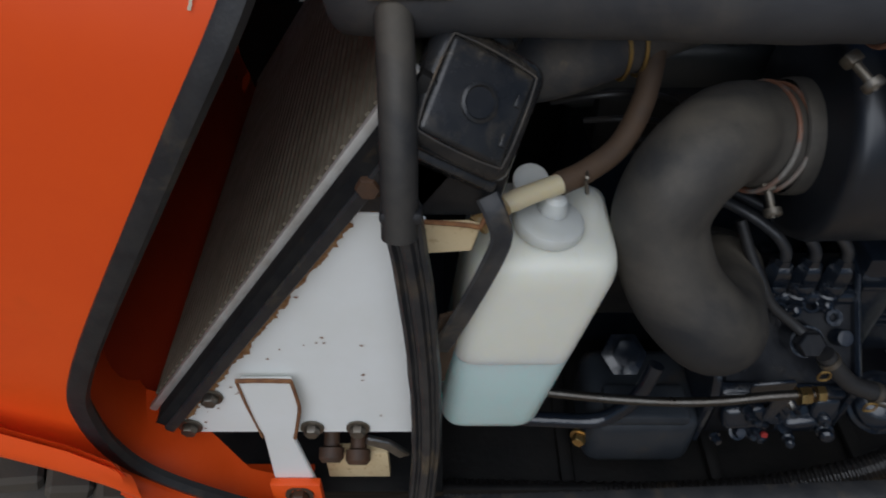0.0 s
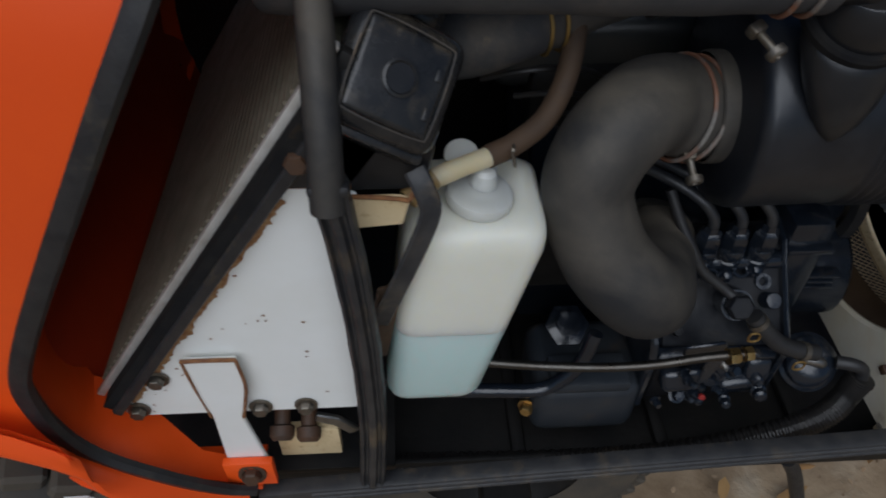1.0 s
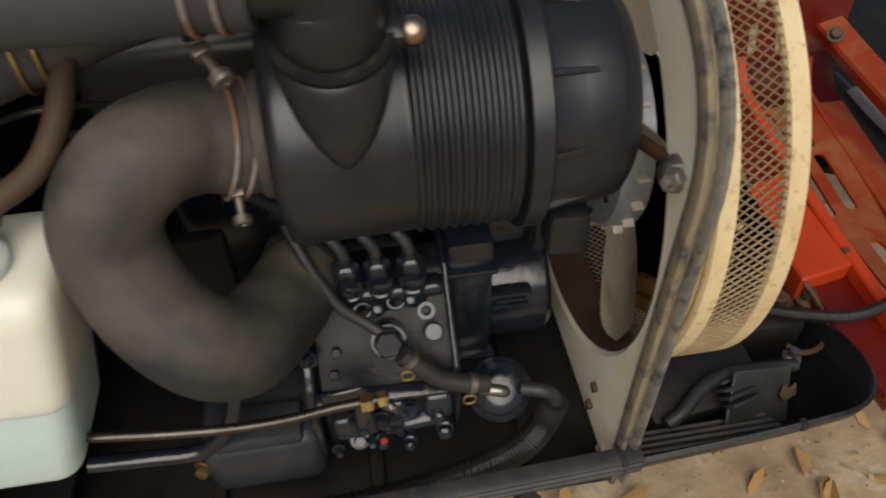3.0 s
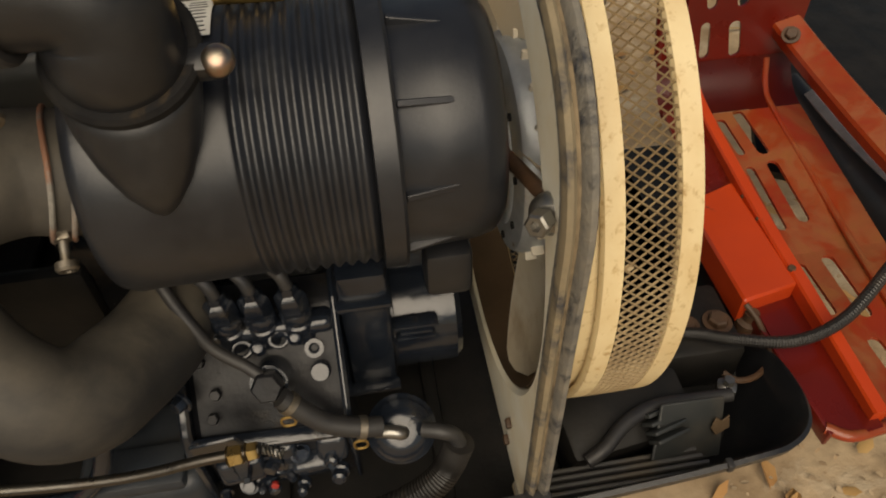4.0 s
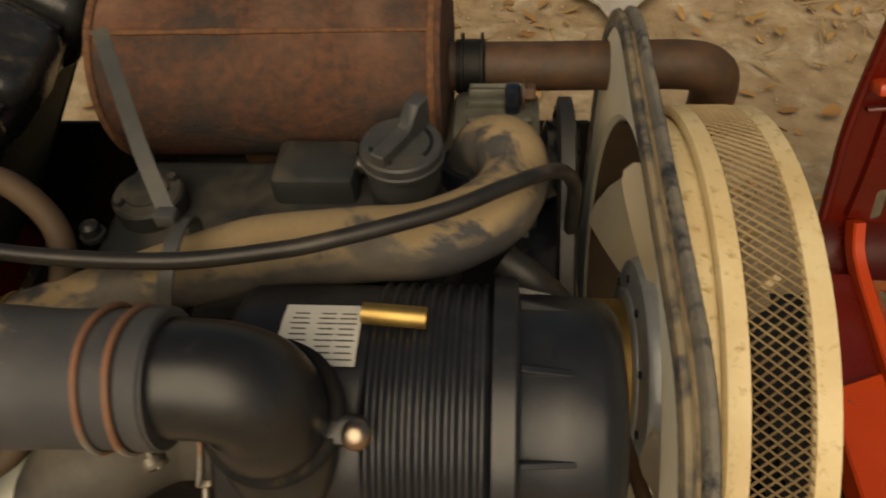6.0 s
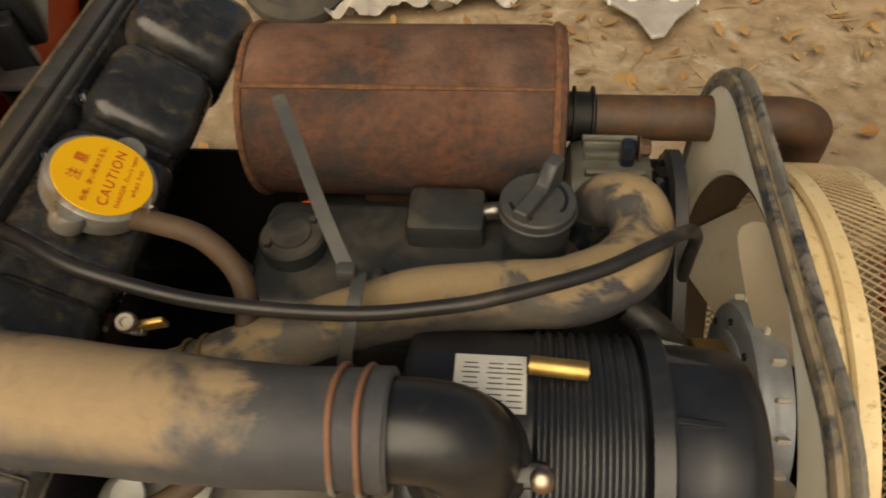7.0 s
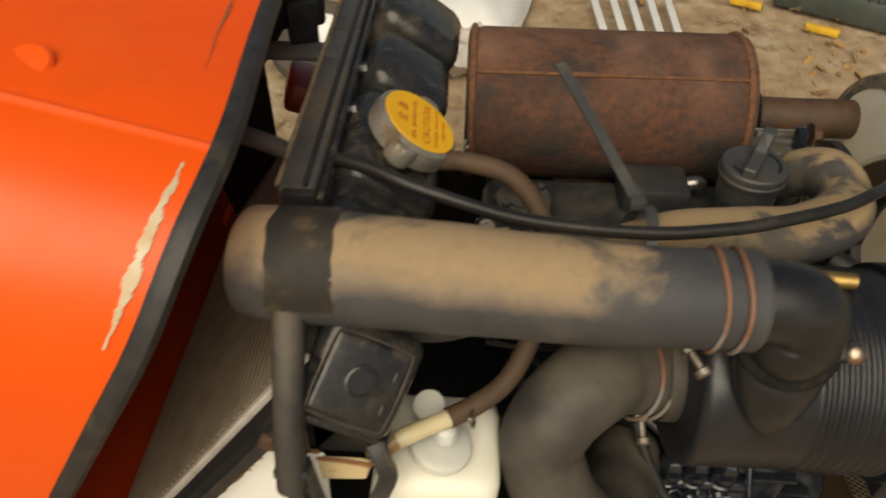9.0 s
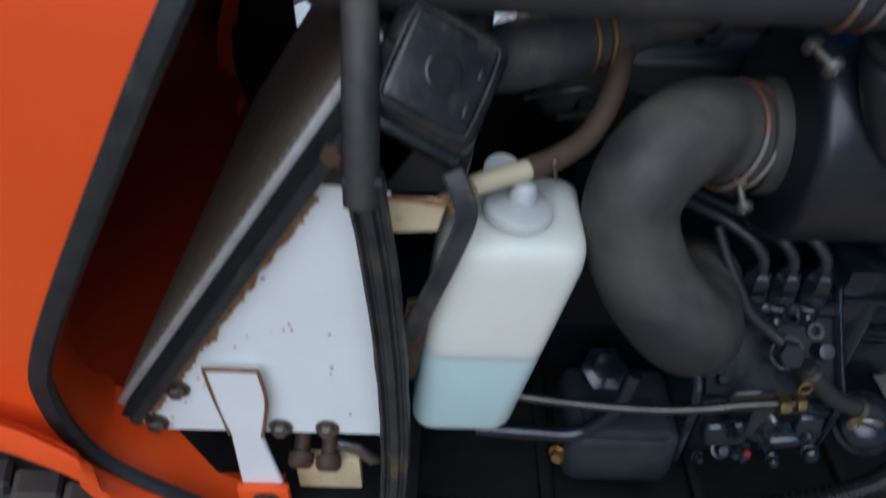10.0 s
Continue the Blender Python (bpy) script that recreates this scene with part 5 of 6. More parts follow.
for x, y, z in ((0.2475, 0.322, 0.6545), (0.2260, 0.319, 0.6530)):
    ring = basis((x, y, z), (0.1, -0.6, 0.8))
    part("clamp_eye", tube([ring @ Vector((0.0052 * math.cos(a), 0.0044 * math.sin(a), 0)) for a in [2 * math.pi * j / 10 for j in range(10)]], 0.0014, 8, 3, None, True), M_ENGINE, engine)
    part("clamp_stud", lathe([(0.0050, -0.006), (0.0050, 0.002), (0.0034, 0.004), (0.0030, 0.0065), (0, 0.0075)], ring @ Matrix.Translation((0.0095, 0, 0)), 16), M_ENGINE, engine)
for x, y, z in ((0.199, 0.3225, 0.6425), (0.206, 0.308, 0.6285), (0.203, 0.298, 0.6190)):
    bolt(engine, (x, y, z), (0, -0.7, 0.72), 0.0036, 0.005, M_PUMP, False)
part("return_pipe", tube([(0.188, 0.340, 0.716), (0.196, 0.328, 0.698), (0.205, 0.318, 0.682), (0.2137, 0.3112, 0.6675), (0.2291, 0.3050, 0.6560), (0.237, 0.300, 0.651)], 0.0036, 12, 8), M_RUBBER, engine)
bolt(engine, (0.240, 0.2985, 0.6450), (-0.05, -0.80, 0.6), 0.0094, 0.008, M_PUMP, False)
part("banjo", lathe([(0, -0.018), (0.0110, -0.018), (0.0110, 0.0), (0, 0.0)], basis((0.240, 0.2985, 0.6450), (-0.05, -0.80, 0.6)), 24), M_ENGINE, engine)
part("stop_pin", lathe([(0.0060, -0.022), (0.0060, 0.002), (0.0052, 0.0035), (0, 0.0038)], basis((0.2690, 0.3060, 0.6395), (0, -0.7, 0.72)), 20), M_ENGINE, engine)
part("socket_ring", lathe([(0.0022, 0.001), (0.0034, 0.0025), (0.0058, 0.0025), (0.0060, -0.002)], basis((0.2665, 0.3215, 0.6425), (0, -0.7, 0.72)), 20), M_ENGINE, engine)
part("fuel_hose", tube([(0.247, 0.287, 0.647), (0.255, 0.284, 0.638), (0.270, 0.280, 0.624), (0.288, 0.279, 0.616), (0.300, 0.280, 0.612)], 0.0062, 14, 6), M_RUBBER, engine)
for o, d in (((0.251, 0.2855, 0.642), (0.6, -0.2, -0.7)), ((0.289, 0.279, 0.6155), (0.9, 0, -0.3))):
    hc = part("hose_clip", lathe([(0.0064, -0.0022), (0.0071, -0.0022), (0.0071, 0.0022), (0.0064, 0.0022)], basis(o, d), 24), M_BOLT, engine, "zinc spring hose clip")
    part("ear", tube([Vector(o) + Vector((-0.002 + 0.0032 * sx, -0.006, -0.009 + 0.0036 * sz)) for sx, sz in ((-1, -1), (1, -1), (1, 1), (-1, 1))], 0.0008, 6, 3, None, True), M_GOLD, hc)
LP = basis((0.312, 0.296, 0.578), (0, -0.62, 0.78))
lift = part("lift_pump", lathe([(0.014, -0.02), (0.021, -0.006), (0.0225, -0.002), (0.0225, 0.002), (0.020, 0.004), (0.0195, 0.009), (0.016, 0.013), (0.012, 0.0155), (0.009, 0.0165), (0, 0.017)], LP, 36), M_ENGINE, engine, "round glossy fuel lift pump")
part("inlet", tube([LP @ Vector((0, 0, 0.012)), LP @ Vector((0, 0, 0.021)), LP @ Vector((-0.006, 0.002, 0.023)), LP @ Vector((-0.016, 0.004, 0.022))], 0.0042, 12, 6), M_STEEL, lift)
part("outlet", tube([(0.325, 0.285, 0.592), (0.336, 0.281, 0.593), (0.344, 0.280, 0.588), (0.347, 0.279, 0.578)], 0.0050, 14, 6), M_RUBBER, lift)
cp = smooth_path([(0.347, 0.279, 0.580), (0.341, 0.276, 0.562), (0.328, 0.268, 0.550), (0.302, 0.264, 0.535), (0.249, 0.262, 0.516), (0.19, 0.262, 0.505), (0.14, 0.264, 0.499), (0.06, 0.268, 0.494), (0.0, 0.27, 0.493)], 40)
tagged(part("corrugated_conduit", sweep(bmesh.new(), cp, circle_profile(0.0102, 14), scale=[1.0 if k % 4 < 2 else 0.88 for k in range(len(cp))]), M_CABLE, None, "", 20), "black corrugated plastic conduit along the sill", "conduit")
GV = basis((0, 0.392, 0.588), (1, 0, 0), (0, 0, 1))
part("governor_cap", lathe([(0.030, 0.300), (0.047, 0.302), (0.047, 0.316), (0.0455, 0.317), (0.0455, 0.358), (0.042, 0.362), (0, 0.362)], GV, 40), M_ENGINE, engine)
for z, w in ((0.634, 0.026), (0.646, 0.030), (0.640, 0.022)):
    part("rib", box((w, 0.010, 0.003), Matrix.Translation((0.330, 0.349, z - 0.028)), 0.0012), M_ENGINE, engine)
part("governor_case", box((0.032, 0.050, 0.118), Matrix.Translation((0.299, 0.361, 0.624)), 0.006), M_ENGINE, engine)
for z in (0.572, 0.662):
    part("flange_lip", box((0.034, 0.010, 0.005), Matrix.Translation((0.299, 0.334, z)), 0.002), M_ENGINE, engine)
part("rod", tube([(0.055, 0.266, 0.637), (0.10, 0.263, 0.633), (0.142, 0.260, 0.633), (0.175, 0.258, 0.637), (0.205, 0.257, 0.644), (0.236, 0.256, 0.648)], 0.0031, 12, 8), M_ROD, engine, "oily steel throttle rod")
bolt(engine, (0.219, 0.256, 0.6455), (1, 0, 0.1), 0.0058, 0.007, M_BRASS, False, "brass nut")
bolt(engine, (0.229, 0.256, 0.6475), (1, 0, 0.1), 0.0052, 0.005, M_BRASS, False, "brass nut")
part("lever_plate", slab([(0.196, 0.642), (0.222, 0.646), (0.228, 0.632), (0.220, 0.600), (0.214, 0.600), (0.214, 0.628), (0.196, 0.632)], 0.003, Matrix.Translation((0, 0.016, 0)) @ XZ), M_ENGINE, engine)
part("drain_pipe", tube([(0.040, 0.282, 0.580), (0.075, 0.282, 0.577), (0.108, 0.282, 0.576), (0.126, 0.283, 0.590), (0.136, 0.286, 0.606), (0.143, 0.292, 0.628)], 0.0055, 14, 8), M_ENGINE, engine)
st = part("starter", box((0.082, 0.07, 0.060), Matrix.Translation((0.146, 0.315, 0.545)), 0.012, seg=3), M_STARTER, engine, "blue-grey starter motor housing")
part("starter_lid", box((0.060, 0.030, 0.012), Matrix.Translation((0.146, 0.295, 0.5755)), 0.004), M_STARTER, st)
bolt(engine, (0.103, 0.290, 0.541), (-0.4, -0.9, 0.1), 0.005, 0.006, M_BRASS)
part("plug", lathe([(0.014, 0), (0.014, 0.008), (0.017, 0.009), (0.017, 0.014), (0.010, 0.016), (0.010, 0.024), (0, 0.025)], basis((0.134, 0.335, 0.580), (0, -0.5, 0.85)), 6), M_ENGINE, engine)
for k, (x, z, w, h) in enumerate(((0.212, 0.580, 0.030, 0.020), (0.238, 0.584, 0.018, 0.026), (0.224, 0.560, 0.028, 0.016), (0.254, 0.572, 0.026, 0.020), (0.268, 0.586, 0.020, 0.022))):
    part("linkage", box((w, 0.016, h), pose(x, 0.286 + 0.003 * (k % 3), z, 12 * (k % 4) - 20, 9 * (k % 3) - 8, 0), 0.005, seg=3), M_ENGINE, engine)
random.seed(31)
for k in range(13):
    x, z = random.uniform(0.196, 0.276), random.uniform(0.553, 0.594)
    y = 0.281 + random.uniform(-0.003, 0.004)
    d = (random.uniform(-0.5, 0.5), -1, random.uniform(0.0, 1.0))
    r = random.uniform(0.0026, 0.0048)
    if k % 2:
        part("plug_screw", lathe([(0, 0), (r * 1.3, 0), (r * 1.3, 0.004), (r, 0.005), (r, 0.010), (r * 0.6, 0.0115), (0, 0.0115)], basis((x, y, z), d), 16), M_ENGINE, engine)
    else:
        bolt(engine, (x, y, z), d, r, 0.006, M_ENGINE)
part("red_plug", lathe([(0.0035, 0), (0.0035, 0.003), (0, 0.0035)], basis((0.229, 0.277, 0.566), (0, -1, 0.4)) @ Matrix.Scale(0.7, 4), 14), M_REDPLUG, engine, "red plastic plug")
part("spring", tube([(0.228 + 0.012 * t, 0.279 + 0.003 * math.cos(t * 40), 0.610 - 0.012 * t + 0.003 * math.sin(t * 40)) for t in [k / 30 for k in range(31)]], 0.0007, 6, 2), M_STEEL, engine)
part("block_rib", box((0.10, 0.012, 0.09), Matrix.Translation((0.10, 0.352, 0.66)), 0.005), M_GRIMESHADE, engine)
for k in range(4):
    part("wire", tube([(0.06 + 0.02 * k, 0.345, 0.80 - 0.012 * k), (0.09 + 0.015 * k, 0.335, 0.812 - 0.016 * k), (0.125 + 0.01 * k, 0.35, 0.80 - 0.02 * k), (0.15, 0.37, 0.77 - 0.02 * k)], 0.0018, 8, 6), M_CABLE, engine, "thin black wire")

# Another added dark sheet, for shade in the cowl's far corner.
part("far_corner_shade", box((0.30, 0.005, 0.33), Matrix.Translation((-0.29, 0.677, 0.635)), 0.001), M_GRIMESHADE, cowl)

# ---- alternator and belt ----
alt = thing("alternator", (0.31, 0.535, 0.74), "ribbed grey aluminium alternator", "alternator")
AM = basis((0, 0.534, 0.772), (1, 0, 0), (0, 0, 1))
part("housing", lathe([(0, 0.278), (0.034, 0.279), (0.046, 0.286), (0.0485, 0.296), (0.0485, 0.332), (0.044, 0.339), (0, 0.340)], AM, 40), M_ALTERN, alt)
for k in range(22):
    a = AM @ Matrix.Rotation(radians(k * 360 / 22), 4, "Z")
    part("fin", box((0.007, 0.0045, 0.040), a @ Matrix.Translation((0.0495, 0, 0.314)), 0.001), M_ALTERN, alt)
part("lug", box((0.010, 0.012, 0.030), Matrix.Translation((0.322, 0.532, 0.822)), 0.003), M_ENGINE, alt)
bolt(alt, (0.328, 0.532, 0.832), (1, 0, 0), 0.006, 0.007, M_PIPE)
part("pulley", lathe([(0.014, 0.338), (0.030, 0.345), (0.024, 0.352), (0.024, 0.358), (0.030, 0.365), (0, 0.366)], AM, 32), M_ENGINE, alt)
belt_pts = [(0.3555, 0.532 + 0.027 * math.cos(a), 0.790 + 0.027 * math.sin(a)) for a in (0.9, 0.2, -0.4)] + [(0.3555, 0.49, 0.66), (0.3555, 0.46, 0.62), (0.3555, 0.42, 0.605), (0.3555, 0.385, 0.62), (0.3555, 0.375, 0.66), (0.3555, 0.40, 0.72), (0.3555, 0.47, 0.79), (0.3555, 0.505, 0.815), (0.3555, 0.53, 0.818)]
tagged(part("drive_belt", sweep(bmesh.new(), smooth_path(belt_pts, 6, True), [(-0.006, -0.003), (0.006, -0.003), (0.004, 0.004), (-0.004, 0.004)], True, up=[Vector((0, p.y - 0.45, p.z - 0.72)) for p in smooth_path(belt_pts, 6, True)]), M_RUBBER), "black rubber drive belt", "belt")
part("pulley", lathe([(0.030, 0.350), (0.055, 0.350), (0.050, 0.353), (0.050, 0.358), (0.055, 0.361), (0.020, 0.362), (0.020, 0.376)], FX, 40), M_ENGINE, fan)
for k in range(10):
    a = FX @ Matrix.Rotation(radians(36 * k), 4, "Z")
    part("hub_bolt", lathe([(0.0026, 0), (0.0026, 0.002), (0, 0.002)], a @ Matrix.Translation((0.0590, 0, 0.3945)), 8), M_GRIMESHADE, fan)
part("boss", lathe([(0.0, 0.3955), (0.062, 0.3960), (0.0690, 0.3985), (0.0715, 0.403), (0.0715, 0.418), (0, 0.420)], FX, 56), M_HUB, fan, "round pale zinc boss")
for k in range(20):
    part("hub_rib", box((0.010, 0.003, 0.008), FX @ Matrix.Rotation(radians(18 * k + 9), 4, "Z") @ Matrix.Translation((0.0720, 0, 0.410)), 0.001), M_FAN, fan)
part("hub_disc", lathe([(0.044, 0.3935), (0.050, 0.3938), (0.0515, 0.3950), (0.0515, 0.3962), (0.045, 0.3966)], FX, 40), M_HUB, fan, "pale zinc hub disc")
for y0, z0, y1, z1 in ((0.330, 0.585, 0.385, 0.545), (0.318, 0.615, 0.392, 0.560)):
    part("cross_bar", sweep(bmesh.new(), [Vector((0.450, y0, z0)), Vector((0.450, (y0 + y1) / 2, (z0 + z1) / 2)), Vector((0.450, y1, z1))], [(-0.004, -0.006), (0.004, -0.006), (0.004, 0.006), (-0.004, 0.006)], up=Vector((0, 0.6, 0.8))), M_RUSTYELLOW, drum, "rusty yellow cross bar")

# ---- stay rod to the shroud ----
stay = thing("support_rod", (0.38, 0.3, 0.76), "thin dark rod with ball joint end", "rod")
part("rod", tube([(0.377, 0.365, 0.755), (0.381, 0.330, 0.766), (0.386, 0.290, 0.779), (0.388, 0.274, 0.784)], 0.0038, 12, 6), M_PIPE, stay)
part("ball_end", lathe([(0, -0.008), (0.0065, -0.007), (0.0092, -0.0035), (0.0098, 0), (0.0090, 0.0035), (0.0065, 0.006), (0, 0.007)], basis((0.386, 0.270, 0.783), (-0.4, -0.8, 0.3)), 20), M_STEEL, stay, "worn steel ball end")
part("nut", lathe([(0.0056, 0), (0.0056, 0.008), (0.0045, 0.009), (0.0025, 0.009), (0.0025, 0.005), (0, 0.005)], basis((0.381, 0.263, 0.787), (-0.6, -0.7, 0.3)), 6), M_STEEL, stay)
for y, z in ((0.302, 0.530), (0.300, 0.556)):
    part("rivet_nut", box((0.004, 0.007, 0.007), pose(0.3845, y, z, 20, 0, 0), 0.001), M_PIPE, plate)

# Added near-black half disc for the shaded inside of the drum.
bm = bmesh.new()
fan_pts = [bm.verts.new((0.457, FY + 0.158 * math.cos(a), FZ + 0.158 * math.sin(a))) for a in [radians(170 + 200 * k / 40) for k in range(41)]]
bm.faces.new(fan_pts)
bmesh.ops.solidify(bm, geom=bm.faces[:], thickness=0.003)
part("lower_shade_plate", bm, M_GRIMESHADE, drum)

# ---- wire mesh of the drum ----
verts, faces = [], []
NS, X0, X1, RM = 192, 0.422, 0.4475, 0.1645
for fam in (1, -1):
    for k in range(NS):
        a0 = 2 * math.pi * k / NS
        prev = None
        for j in range(6):
            t = j / 5
            a = a0 + fam * 2 * math.pi / NS * 3.6 * t
            x = X0 + (X1 - X0) * t
            b0 = len(verts)
            for da, dr in ((-0.0030, 0.0), (0.0, 0.0011), (0.0030, 0.0), (0.0, -0.0006)):
                r = RM + dr + 0.0002 * fam
                verts.append((x, FY + r * math.cos(a + da * 1.3), FZ + r * math.sin(a + da * 1.3)))
            if prev is not None:
                faces += [(prev + i, prev + (i + 1) % 4, b0 + (i + 1) % 4, b0 + i) for i in range(4)]
            prev = b0
me = bpy.data.meshes.new("wire_mesh")
me.from_pydata(verts, [], faces)
bm = bmesh.new()
bm.from_mesh(me)
part("wire_mesh", bm, M_MESH, drum, "dusty diamond wire mesh", 60)
random.seed(8)
verts, faces = [], []
for k in range(NS):
    for j in range(7):
        a, x = 2 * math.pi * (k + 0.5 * (j % 2)) / NS, X0 + (X1 - X0) * (j + 0.5) / 7
        deg = math.degrees(a) + 5 * noise.noise(Vector((x * 90, 2.0, 0)))
        want = 0.75 if 40 < deg < 74 else 0.15 if deg < 90 else 0.012 if deg < 230 else 0.0
        if random.random() < want:
            b0 = len(verts)
            for da, dx in ((-0.0160, 0), (0, -0.0035), (0.0160, 0), (0, 0.0035)):
                verts.append((x + dx, FY + (RM - 0.0006) * math.cos(a + da), FZ + (RM - 0.0006) * math.sin(a + da)))
            faces.append((b0, b0 + 1, b0 + 2, b0 + 3))
me = bpy.data.meshes.new("caked_dust")
me.from_pydata(verts, [], faces)
bm = bmesh.new()
bm.from_mesh(me)
part("caked_dust", bm, M_CAKED, drum, "dust caked in the mesh openings")["kind"] = "stuff"

# ---- sill and tray at the fan end ----
part("joint", box((0.004, 0.0155, 0.0155), pose(0.385, 0.240, 0.5579, 0, -4.6, 0), 0.0006), M_RUBBER, sill)
for dz in (0.003, -0.003):
    part("bead", tube([(-0.06, 0.2332, 0.5221 + dz), (0.2, 0.2332, 0.543 + dz), (0.396, 0.2332, 0.5588 + dz)], 0.0018, 8, 4), M_STRIP, sill)
tray = thing("front_tray", (0.53, 0.35, 0.48), "black plastic front tray with rounded corner", "tray")
TP = [(0.395, 0.240, 0.556), (0.485, 0.245, 0.557), (0.536, 0.249, 0.558), (0.565, 0.254, 0.557), (0.584, 0.267, 0.556), (0.592, 0.287, 0.555), (0.597, 0.315, 0.546), (0.600, 0.340, 0.532), (0.601, 0.37, 0.505)]
tp = smooth_path(TP, 6)
bm = bmesh.new()
rows = []
for p in tp:
    ins = Vector((-0.6 * (p.x - 0.44) / 0.18, 0.8, 0)).normalized()
    rows.append([bm.verts.new(v) for v in (p + Vector((0, 0, -0.010)) - ins * 0.0015, p - ins * 0.0030 + Vector((0, 0, -0.0015)), p, p + ins * 0.0030 + Vector((0, 0, -0.004)), p + ins * 0.016 + Vector((0, 0, -0.050)), p + ins * 0.05 + Vector((0, 0, -0.085)))])
for r0, r1 in zip(rows, rows[1:]):
    for k in range(5):
        bm.faces.new((r0[k], r0[k + 1], r1[k + 1], r1[k]))
part("rim", bm, M_PLASTIC, tray)
part("pan", box((0.195, 0.225, 0.006), Matrix.Translation((0.482, 0.3985, 0.474)), 0.001), M_GRIMESHADE, tray)
for k in range(4):
    part("step_rib", box((0.13, 0.003, 0.006), pose(0.455, 0.256 + 0.008 * k, 0.530 - 0.006 * k, 0, -1, 0), 0.001), M_EDGING, tray)
part("rim_joint", box((0.005, 0.0075, 0.008), Matrix.Translation((0.5195, 0.2470, 0.5545)), 0.0015), M_RUBBER, tray)
horn = thing("filter_bracket", (0.5, 0.3, 0.475), "dark dusty metal bracket with rubber hose", "bracket")
part("case", box((0.10, 0.05, 0.045), pose(0.475, 0.315, 0.508, 15, 0, 8), 0.006), M_GRIMESHADE, horn)
part("wing", slab([(-0.03, -0.02), (0.03, -0.025), (0.035, 0.02), (-0.02, 0.025)], 0.003, pose(0.512, 0.290, 0.525, 55, 10, 10), 0.001), M_COVER, horn)
for k in range(4):
    part("fin", box((0.030, 0.003, 0.012), pose(0.497, 0.283 + 0.007 * k, 0.535, 40, 10, 20), 0.001), M_COVER, horn)
part("hose", tube([(0.436, 0.276, 0.530), (0.450, 0.282, 0.534), (0.470, 0.297, 0.537), (0.495, 0.307, 0.536), (0.525, 0.309, 0.533), (0.555, 0.310, 0.530)], 0.0052, 12, 6), M_RUBBER, horn)
part("pale_tab", slab([(0, 0), (0.018, 0.002), (0.020, 0.016), (0.010, 0.013), (0.004, 0.020), (-0.004, 0.010)], 0.002, pose(0.535, 0.286, 0.520, 60, 0, 15) @ Matrix.Scale(0.7, 4), 0.0005), M_MUDSHADE, horn)
part("terminal", lathe([(0.008, 0), (0.008, 0.008), (0.004, 0.010), (0.004, 0.016), (0, 0.016)], basis((0.556, 0.318, 0.522)), 6), M_STEEL, horn)
part("bracket_wire", tube([(0.60, 0.385, 0.535), (0.608, 0.372, 0.525), (0.606, 0.345, 0.520), (0.590, 0.330, 0.518), (0.570, 0.325, 0.522), (0.560, 0.332, 0.525)], 0.0025, 8, 6), M_PIPE, horn)
part("block", box((0.09, 0.07, 0.05), Matrix.Translation((0.545, 0.385, 0.500)), 0.006), M_GRIMESHADE, horn)
for x in (0.548, 0.575):
    bolt(horn, (x, 0.378, 0.5255), (0, 0, 1), 0.008, 0.006, M_PIPE)
cd = smooth_path([(0.530, 0.372, 0.530), (0.554, 0.364, 0.533), (0.577, 0.352, 0.537), (0.615, 0.338, 0.545), (0.655, 0.345, 0.555), (0.702, 0.375, 0.568), (0.75, 0.412, 0.575), (0.80, 0.48, 0.57)], 84)
tagged(part("corrugated_conduit", sweep(bmesh.new(), cd, circle_profile(0.0050, 12), scale=[1.0 if k % 4 < 2 else 0.92 for k in range(len(cd))]), M_CABLE, None, "", 20), "black corrugated plastic conduit to the bonnet", "conduit")

# ---- slotted red bonnet section ----
def sheet(outer, holes, thick, m):
    """A plate in the local xy of m with openings cut through."""
    loops = [[Vector((x, y, 0)) for x, y in outer]] + [[Vector((x, y, 0)) for x, y in h] for h in holes]
    flat = [v for lp in loops for v in lp]
    bm = bmesh.new()
    vs = [bm.verts.new(v) for v in flat]
    for tri in geometry.tessellate_polygon(loops):
        try:
            bm.faces.new([vs[i] for i in tri])
        except ValueError:
            pass
    bmesh.ops.recalc_face_normals(bm, faces=bm.faces)
    r = bmesh.ops.extrude_face_region(bm, geom=bm.faces[:])
    bmesh.ops.translate(bm, verts=[v for v in r["geom"] if isinstance(v, bmesh.types.BMVert)], vec=(0, 0, thick))
    bm.transform(m)
    return bm


def slot(cx, cy, length, w, ang):
    out = []
    c, s = math.cos(radians(ang)), math.sin(radians(ang))
    for sgn in (1, -1):
        for k in range(6):
            a = radians(-90 + 36 * k) + (0 if sgn > 0 else math.pi)
            x, y = sgn * (length / 2 - w / 2) + w / 2 * math.cos(a), w / 2 * math.sin(a)
            out.append((cx + c * x - s * y, cy + s * x + c * y))
    return out


red = thing("bonnet", (0.68, 0.45, 0.50), "faded red slotted bonnet section standing open", "bonnet")
FM = pose(0, 0, 0.512, 0, 0, 0)
BM = pose(0, 0.445, 0.512, 8.5, 0, 0)  # the floor rises towards the wall
part("slotted_floor", sheet([(0.655, 0.276), (0.748, 0.283), (0.766, 0.445), (0.655, 0.445)],
                            [slot(0.705, 0.404, 0.070, 0.012, 90), slot(0.697, 0.322, 0.055, 0.012, 92), slot(0.678, 0.405, 0.058, 0.009, 91)], 0.003, FM), M_RED, red)
